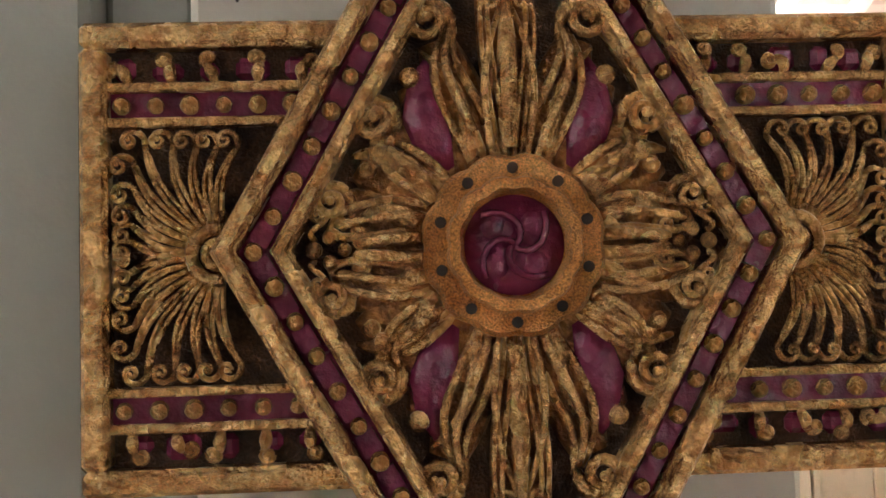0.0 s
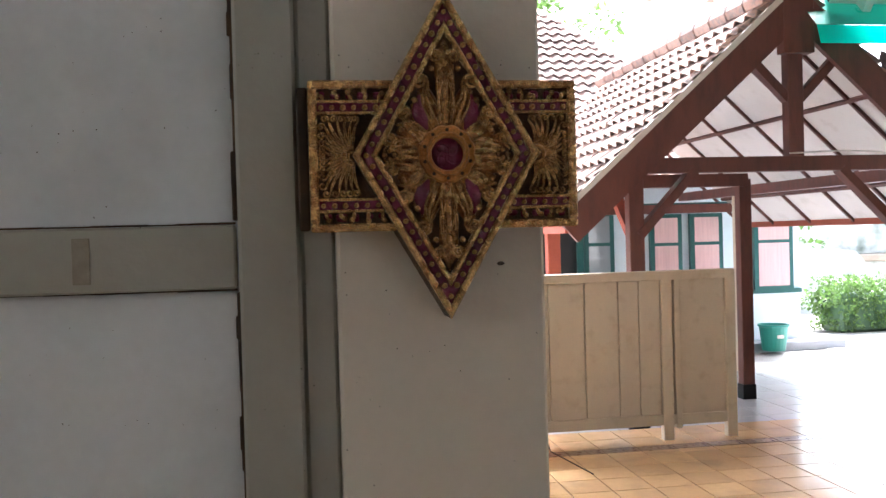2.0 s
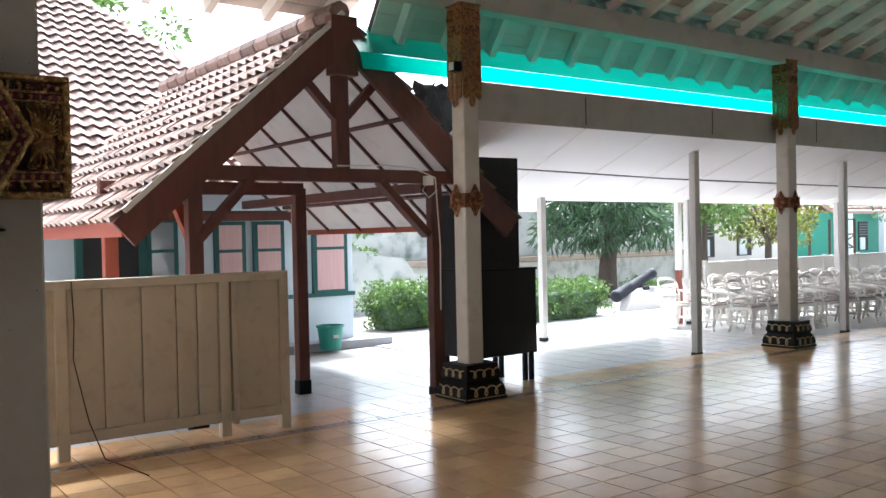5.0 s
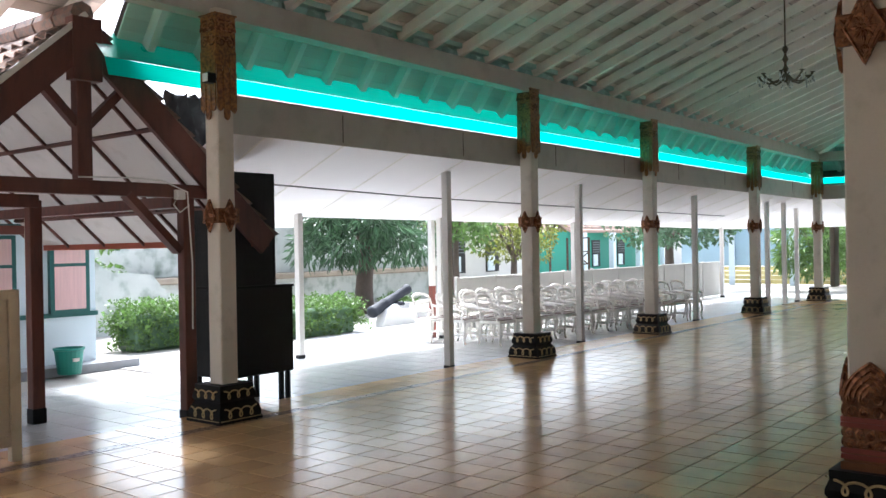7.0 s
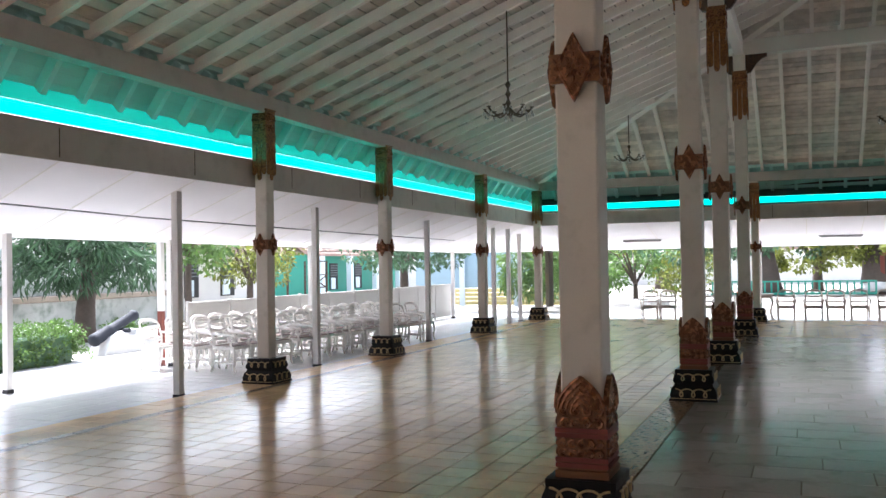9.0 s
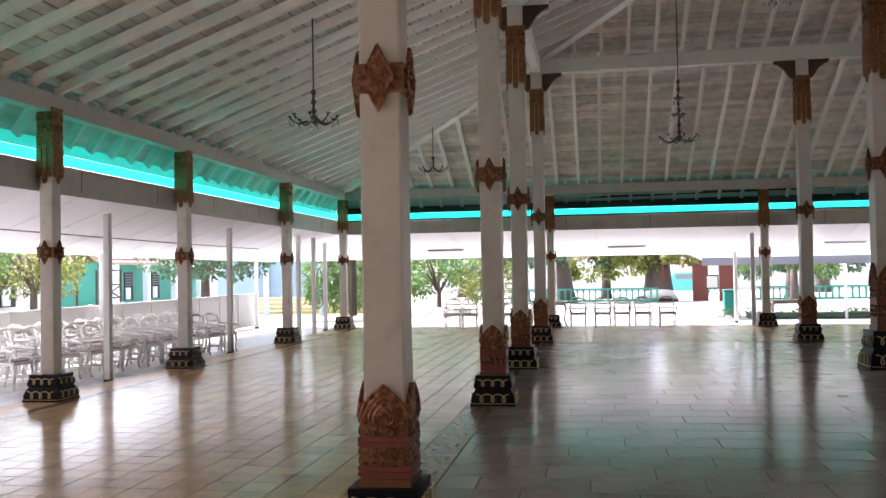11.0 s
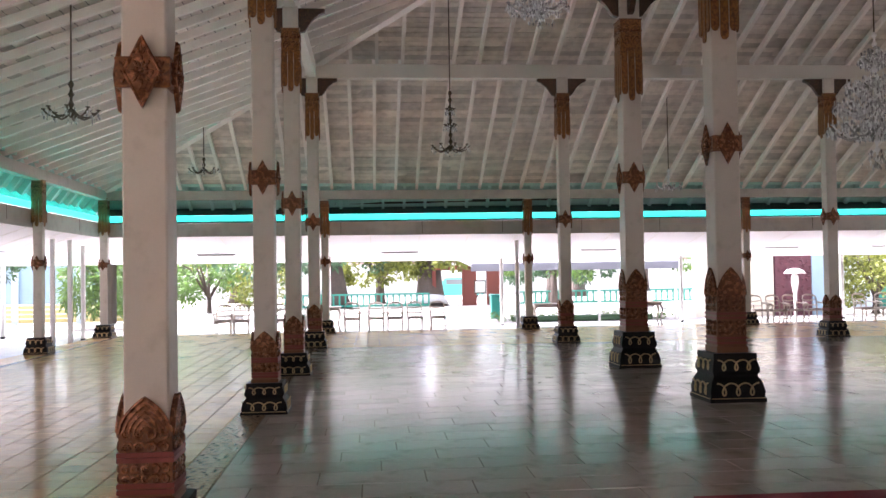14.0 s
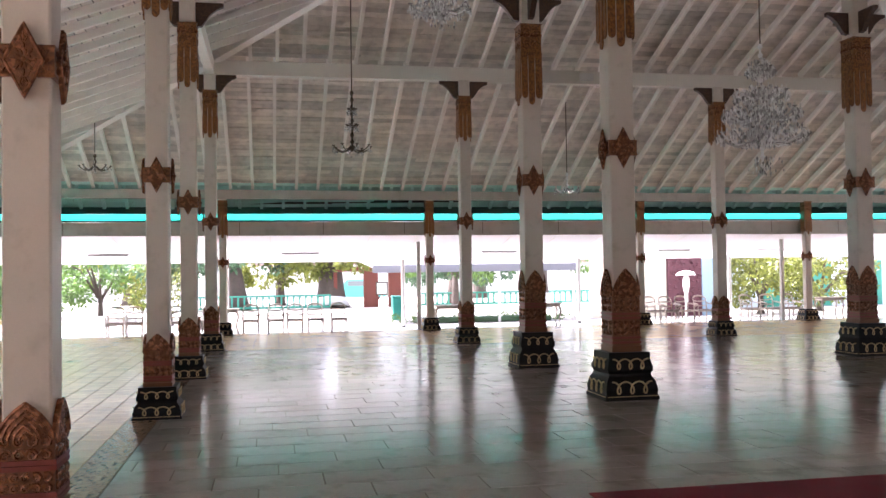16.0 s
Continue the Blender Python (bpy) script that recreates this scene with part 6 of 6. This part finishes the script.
def brick_house(x, y, w, d, h, rise, wall, label, windows=(), ridge_x=True):
    hs = thing("house", label, "house", at=(x, y, G0))
    part("wall", boxed(0, w, 0, d, 0, h), wall, hs)
    bm = bmesh.new()
    o = 0.45
    if ridge_x:
        pts = [(-o, h - 0.1), (d / 2, h + rise), (d + o, h - 0.1), (d + o, h + 0.05), (d / 2, h + rise + 0.15), (-o, h + 0.05)]
        prism(bm, pts, -o, w + o)
        bmesh.ops.transform(bm, matrix=Matrix(((0, 1, 0, 0), (1, 0, 0, 0), (0, 0, 1, 0), (0, 0, 0, 1))), verts=bm.verts)
    else:
        prism(bm, [(-o, h - 0.1), (w / 2, h + rise), (w + o, h - 0.1), (w + o, h + 0.05), (w / 2, h + rise + 0.15), (-o, h + 0.05)], -o, d + o)
    bmesh.ops.recalc_face_normals(bm, faces=bm.faces)
    rf = part("roof", bm, ROOF_TILE, hs, "clay tile roof")
    if ridge_x:
        ln = math.hypot(d / 2 + o, rise + 0.1)
        tile_field(rf, (-o, d / 2, h + rise + 0.15), (1, 0, 0), (0, -(d / 2 + o), -(rise + 0.1)), w + 2 * o, ln, False, ROOF_TILE)
    for wx, wz, ww, wh in windows:
        wn = part("window", boxed(wx, wx + ww, -0.05, 0.02, wz, wz + wh), DARK_ROOM, hs, "dark louvred window")
        n = 5
        for k in range(n):
            part("louvre", boxed(wx + 0.04, wx + ww - 0.04, -0.085, -0.05, wz + 0.06 + k * wh * 0.45 / n + wh * 0.5, wz + 0.09 + k * wh * 0.45 / n + wh * 0.5), GLASS, wn)
        part("sash", boxed(wx + 0.05, wx + ww * 0.55, -0.12, -0.06, wz + 0.05, wz + wh * 0.45), BLUE_WHITE, wn, "pale open sash")
    return hs


brick_house(27.0, 21.0, 7.0, 4.5, 2.6, 1.7, WHITE_WALL, "white house with dark louvred windows and clay roof", ((1.0, 0.8, 0.85, 1.5), (3.3, 0.8, 0.9, 1.5)))
gh = brick_house(42.0, 24.0, 12.0, 5.0, 2.6, 1.9, MINT, "mint green house with a pale tiled roof", ((2.6, 0.6, 0.9, 1.5), (5.6, 0.6, 0.9, 1.5)))
for k in range(4):
    part("pillar", boxed(0.6 + k * 3.3, 0.9 + k * 3.3, -0.7, -0.4, 0, 2.5), BLUE_WHITE, gh, "pale blue porch pillar")


def garden_wall():
    wl = thing("garden_wall", "old stained white garden wall with a projecting ledge", "wall", at=(0, 20.4, G0))
    part("lower_wall", boxed(8.0, 26.5, 0.0, 0.5, 0, 0.98, 0.02), OLD_WALL, wl)
    part("ledge", boxed(8.0, 26.5, -0.22, 0.6, 0.98, 1.16, 0.03), mat("brown_ledge", (0.30, 0.25, 0.20), 0.9, var=0.25, scale=2, bump=0.5), wl, "brown weathered ledge")
    part("upper_wall", boxed(8.0, 26.5, 0.25, 0.6, 1.16, 2.6, 0.02), OLD_WALL, wl, "pale grey upper wall")
    b = thing("ruined_wall", "broken white plastered wall beside the house", "wall", at=(8.0, 17.6, G0))
    bm = bmesh.new()
    prism(bm, [(0, 0), (5.5, 0), (5.5, 0.8), (4.6, 0.9), (4.2, 1.35), (3.1, 1.45), (2.6, 1.8), (1.4, 1.75), (1.0, 2.1), (0, 2.05)], 0, 0.4)
    part("body", bm, OLD_WALL, b)
    st = thing("stone_heap", "heap of pale broken bricks and rubble", "rubble", at=(8.35, 14.6, G0))
    for k in range(34):
        w, dd, hh = random.uniform(0.12, 0.24), random.uniform(0.1, 0.2), random.uniform(0.08, 0.13)
        lay = k // 9
        bm = boxed(-w, w, -dd, dd, 0, hh * 1.5, 0.02)
        o = part("stone", bm, STONE, st)
        o.matrix_local = pose(random.uniform(-0.4, 0.35), random.uniform(-0.3, 0.5), lay * 0.17, random.uniform(-6, 6), random.uniform(-6, 6), random.uniform(0, 180))


garden_wall()


def cannon():
    c = thing("cannon", "old blue-grey iron cannon on a white masonry plinth", "cannon", at=(16.4, 13.8, G0))
    bm = bmesh.new()
    prism(bm, [(-0.62, 0), (0.72, 0), (0.68, 0.52), (0.42, 0.52), (0.38, 0.40), (0.1, 0.40), (-0.05, 0.52), (-0.35, 0.40)], -0.25, 0.25)
    part("plinth", bm, WHITE_WALL, c, "white masonry plinth")
    prof = [(0.04, -1.0), (0.10, -0.97), (0.17, -0.92), (0.19, -0.85), (0.175, -0.8), (0.17, -0.3), (0.18, -0.28), (0.155, -0.2), (0.13, 0.7), (0.15, 0.74), (0.16, 0.85), (0.12, 0.9), (0.07, 0.9)]
    bm = loft(bmesh.new(), prof, 16, 0)
    bmesh.ops.transform(bm, matrix=Matrix.Translation((-0.02, 0, 0.60)) @ pose(0, 0, 0, 0, 69, 0) @ Matrix.Scale(0.82, 4), verts=bm.verts)
    part("barrel", bm, CANNON, c, "iron barrel", True)
    part("trunnion", tube(bmesh.new(), [(0.1, -0.32, 0.52), (0.1, 0.32, 0.52)], 0.05, 8), CANNON, c)


cannon()


def fence_panels():
    f = thing("panel_fence", "long white panelled fence along the terrace", "fence", at=(0, 10.62, LOW))
    x = 14.95
    while x < 29.0:
        part("panel", boxed(x + 0.03, x + 1.42, -0.02, 0.02, 0.05, 1.12, 0.003), FENCE_SHADED, f)
        part("post", boxed(x - 0.03, x + 0.03, -0.035, 0.035, 0, 1.2, 0.004), FENCE_SHADED, f)
        part("cap_rail", boxed(x, x + 1.45, -0.035, 0.035, 1.12, 1.17, 0.004), FENCE_SHADED, f)
        x += 1.45
    r = thing("red_post", "slim post painted white above and red below", "post", at=(14.02, 10.52, LOW))
    part("lower", boxed(-0.05, 0.05, -0.05, 0.05, 0, 1.05), GATE_RED, r, "red lower half")
    part("upper", boxed(-0.05, 0.05, -0.05, 0.05, 1.05, 2.4), POST_WHITE, r)


fence_panels()


def garden_paving():
    pv = tagged(part("pavement", boxed(8.0, 24.0, 10.72, 13.35, -0.4, G0 + 0.006), GROUT), "grey paved garden path", "pavement", kind="structure")
    rects = []
    x = 8.0
    k = 0
    while x < 23.9:
        y = 10.74 - (k % 2) * 0.2
        while y < 13.2:
            rects.append((x + 0.01, x + 0.49, max(y, 10.73) + 0.01, min(y + 0.4, 13.34) - 0.01))
            y += 0.4
        x += 0.5
        k += 1
    tiles(pv, "paving_slab", rects, PAVING, G0 + 0.02, lambda a, b: 11 < a < 18)


# ---- across the far gallery ----
def east_garden():
    tree(50.0, 0.8, 0.62, 2.6, 4.2, 6.2, LEAF_DARK, "large old tree with limewashed trunk foot", 0.30, 0.26, 44, 110, (0.5, 0.3), 0.0, 51)
    tree(51.0, -4.4, 0.8, 2.2, 4.4, 6.0, LEAF_YELLOW, "large yellow-green tree with wrapped pale trunk", 0.30, 0.26, 38, 100, (0.4, 0), 0.5, 52)
    tree(40.0, 6.0, 0.12, 1.0, 2.3, 3.6, LEAF, "small bushy garden tree with green leaves", 0.2, 0.26, 26, 110, seed=53)
    tree(44.0, 9.5, 0.25, 1.8, 3.2, 4.8, LEAF_YELLOW, "light green garden tree by the gallery", 0.24, 0.26, 30, 110, seed=54)
    tree(38.0, 3.4, 0.07, 0.9, 1.3, 2.6, LEAF_YELLOW, "young thin tree in a planter", 0.16, 0.24, 18, 90, seed=55)
    tree(36.0, 3.0, 0.30, 2.6, 2.4, 5.0, LEAF_DARK, "dark-barked tree beside the gallery", 0.22, 0.24, 24, 110, seed=56)
    tree(46.0, -10.5, 0.2, 1.8, 3.2, 5.0, LEAF, "green garden tree in the yard", 0.24, 0.26, 30, 110, seed=57)
    tree(44.0, -14.5, 0.45, 2.4, 3.4, 5.4, LEAF, "old tree with grey trunk in the yard", 0.24, 0.26, 30, 110, seed=58, wash=0.8)
    tree(34.2, -21.0, 0.14, 0.7, 1.9, 3.3, LEAF_YELLOW, "dense yellow-leaved shrub tree", 0.17, 0.28, 40, 150, seed=59)
    tree(35.5, -24.6, 0.14, 0.7, 2.2, 3.5, LEAF_YELLOW, "yellow-green shrub tree beside the yard", 0.17, 0.28, 36, 130, seed=60)
    tree(62.0, 8.0, 0.5, 2.6, 5.5, 8.0, LEAF, "tall green tree in the far yard", 0.34, 0.26, 40, 110, seed=61)
    tree(64.0, -16.0, 0.5, 2.6, 5.5, 8.0, LEAF, "tall green tree in the far yard", 0.34, 0.26, 40, 110, seed=62)
    tree(52.0, 5.0, 0.35, 1.6, 3.6, 5.0, LEAF_DARK, "spreading green tree in the yard", 0.28, 0.26, 40, 110, seed=71)
    tree(56.0, -1.6, 0.3, 1.5, 3.2, 5.0, LEAF_YELLOW, "light green tree behind the balustrade", 0.28, 0.26, 36, 110, seed=72)
    tree(47.0, 13.0, 0.3, 1.4, 3.6, 5.0, LEAF_DARK, "bushy green tree beyond the gallery", 0.26, 0.26, 40, 110, seed=73)
    tree(54.0, -12.0, 0.35, 1.5, 3.8, 5.2, LEAF_DARK, "broad green tree beyond the gate", 0.28, 0.26, 40, 110, seed=74)
    tree(37.5, 8.0, 0.1, 0.7, 1.6, 2.6, LEAF, "low leafy shrub by the planters", 0.17, 0.26, 26, 110, seed=75)
    hedge(33.0, 34.0, -12.5, -5.5, 0.28, LEAF, "low green border hedge by the gallery")
    f = thing("green_fence", "low green balustrade in front of the trees", "fence", at=(48.5, 0, G0))
    for y0, y1 in ((-4.2, 3.6), (-19.0, -9.0)):
        part("rail", boxed(-0.06, 0.06, y0, y1, 0.72, 0.80), MINT, f)
        part("rail", boxed(-0.06, 0.06, y0, y1, 0.1, 0.2), MINT, f)
        y = y0
        while y < y1:
            part("baluster", boxed(-0.04, 0.04, y, y + 0.09, 0.2, 0.72), MINT, f)
            y += 0.32
    g = thing("red_gate", "brick-red gate wall with a wide opening", "gate", at=(50.5, 0, G0))
    part("lintel", boxed(0, 0.4, -8.3, -4.6, 2.0, 2.25), GATE_RED, g)
    part("pier", boxed(0, 0.4, -7.0, -6.2, 0, 2.0), GATE_RED, g)
    part("pier", boxed(0, 0.4, -8.5, -7.6, 0, 2.0), GATE_RED, g)
    part("pier", boxed(0, 0.4, -4.7, -4.5, 0, 2.0), GATE_RED, g)
    car = thing("parked_car", "pale teal car parked in the far yard", "car", at=(60.0, -6.6, G0), rz=80)
    bm = bmesh.new()
    prism(bm, [(-2.0, 0.35), (2.0, 0.35), (2.05, 0.75), (1.9, 0.95), (1.0, 1.02), (0.5, 1.5), (-1.2, 1.52), (-1.9, 1.05), (-2.05, 0.8)], -0.8, 0.8)
    part("body", bm, mat("teal_car_paint", (0.12, 0.55, 0.50), 0.3, coat=0.5, var=0.03, bump=0), car)
    for sx in (-1.25, 1.25):
        for sy in (-0.8, 0.8):
            part("wheel", tube(bmesh.new(), [(sx, sy - 0.1, 0.32), (sx, sy + 0.1, 0.32)], 0.32, 16), BLACK, car)
    part("windscreen", boxed(-1.1, 0.45, -0.81, 0.81, 1.08, 1.4), GLASS, car)
    aw = thing("awning", "grey metal awning on white posts", "awning", at=(33.0, 0, 0))
    part("roof", sheet(bmesh.new(), (-0.4, -4.7, 1.95), (3.5, -4.0, 2.5), (3.5, -13.2, 2.5), (-0.4, -12.6, 1.95), 0.05), AWNING, aw)
    part("fascia", boxed(-0.45, -0.40, -12.6, -4.7, 1.72, 2.0), AWNING, aw, "grey awning fascia")
    for y in (-6.5, -9.5, -12.4):
        part("post", boxed(-0.35, -0.27, y, y + 0.08, G0, 1.75), POST_WHITE, aw)
    r = thing("relief_wall", "pale boarded wall with a maroon carved relief", "wall", at=(34.0, 0, G0))
    part("board_wall", boxed(0, 0.3, -16.75, -13.6, 0, 3.2), CREAM_BOARD, r, "pale yellow boarded wall")
    part("blue_wall", boxed(0, 0.3, -19.6, -18.3, 0, 3.2), BLUE_WALL, r, "grey-blue wall")
    rel = part("relief", boxed(-0.05, 0.3, -18.25, -16.8, 0, 3.2), MAROON, r, "maroon carved relief panel")
    bm = bmesh.new()
    for k in range(90):
        y, z = random.uniform(-18.2, -16.85), random.uniform(0.3, 3.0)
        a0 = random.uniform(0, 6.28)
        tube(bm, [(-0.06, y + 0.14 * s * math.cos(a0 + 3 * s), z + 0.14 * s * math.sin(a0 + 3 * s)) for s in (0.1, 0.4, 0.7, 1.0)], [0.02, 0.045, 0.035, 0.012], 6)
    part("carving", bm, MAROON, rel)
    lamp = thing("mushroom_lamp", "white mushroom-shaped standing lamp", "lamp", at=(30.8, -16.05, LOW))
    part("stem", loft(bmesh.new(), [(0.16, 0), (0.05, 0.08), (0.06, 0.9), (0.13, 1.25), (0.12, 1.5), (0.05, 1.62)], 12, 0), POST_WHITE, lamp)
    part("shade", loft(bmesh.new(), [(0.36, 1.60), (0.36, 1.62), (0.28, 1.72), (0.10, 1.78)], 20, 0), POST_WHITE, lamp)
    bn = thing("green_bin", "green waste bin in the yard", "bin", at=(36.0, -6.1, G0))
    part("body", boxed(-0.25, 0.25, -0.25, 0.25, 0, 0.9, 0.03), PLASTIC_GREEN, bn)
    part("lid", boxed(-0.28, 0.28, -0.28, 0.28, 0.9, 0.98, 0.03), PLASTIC_GREEN, bn)
    sg = thing("notice_board", "small framed notice board on a post", "sign", at=(36.5, -5.5, G0))
    part("pole", boxed(-0.03, 0.03, -0.03, 0.03, 0, 1.0), POST_WHITE, sg)
    part("frame", boxed(-0.03, 0.03, -0.24, 0.24, 1.0, 1.55), DARK_GAP, sg)
    part("sheet", boxed(-0.04, -0.03, -0.2, 0.2, 1.05, 1.5), POST_WHITE, sg)
    th = thing("teal_building", "pale building with teal doors beyond the shrubs", "building", at=(40.0, -32.0, G0))
    part("wall", boxed(0, 4, 0, 12, 0, 3.2), BLUE_WHITE, th)
    for k in range(4):
        part("door", boxed(-0.05, 0.02, 1.0 + 2.8 * k, 2.0 + 2.8 * k, 0, 2.2), MINT, th, "teal door")
    part("roof", boxed(-0.6, 4.6, -0.5, 12.5, 3.2, 3.4), ROOF_TILE, th)
    yw = thing("yellow_fence", "yellow and grey-blue boarded fence", "fence", at=(38.5, 0, G0))
    for k in range(4):
        part("board", boxed(0, 0.06, 8.2, 16.0, 0.05 + k * 0.19, 0.22 + k * 0.19), YELLOW_WALL, yw)
    part("panel", boxed(0.1, 0.16, 8.2, 16.0, 0.82, 2.6), BLUE_WALL, yw, "grey-blue upper boarding")
    for y in (8.3, 10.9, 13.5):
        part("post", boxed(-0.06, 0.0, y, y + 0.25, 0, 2.6), BLUE_WHITE, yw, "pale blue post")
    fw = thing("far_wall", "long white yard wall behind the trees", "wall", at=(72.0, 0, G0))
    part("body", boxed(0, 0.4, -60, 50, 0, 2.6), WHITE_WALL, fw)
    part("coping", boxed(-0.1, 0.5, -60, 50, 2.6, 2.75), ROOF_TILE, fw)
    nw = thing("boundary_wall", "long pale yard wall behind the houses", "wall", at=(0, 34.0, G0))
    part("body", boxed(-10, 72, 0, 0.4, 0, 2.8), OLD_WALL, nw)
    bh = thing("steel_stand", "dark steel water tank stand", "stand", at=(36.5, 20.5, G0))
    for sx in (0, 1.6):
        for sy in (0, 1.2):
            part("leg", boxed(sx - 0.04, sx + 0.04, sy - 0.04, sy + 0.04, 0, 2.2), DARK_GAP, bh)
    for z in (0.9, 1.5, 2.15):
        part("brace", boxed(-0.04, 1.64, -0.03, 0.03, z, z + 0.06), DARK_GAP, bh)
    part("brace", bar(bmesh.new(), (0, 0, 0.9), (1.6, 0, 1.5), 0.04, 0.05), DARK_GAP, bh)
    part("brace", bar(bmesh.new(), (1.6, 0, 0.9), (0, 0, 1.5), 0.04, 0.05), DARK_GAP, bh)
    for x, y in ((36.5, 5.2), (37.4, 4.6), (38.5, 5.5)):
        pc = thing("planter", "low pale masonry planter", "planter", "planters", (x, y, G0))
        part("body", loft(bmesh.new(), [(0.4, 0), (0.45, 0.3), (0.36, 0.3), (0.34, 0.2)], 8, 0), WHITE_WALL, pc)


east_garden()
garden_paving()
floor_pieces()
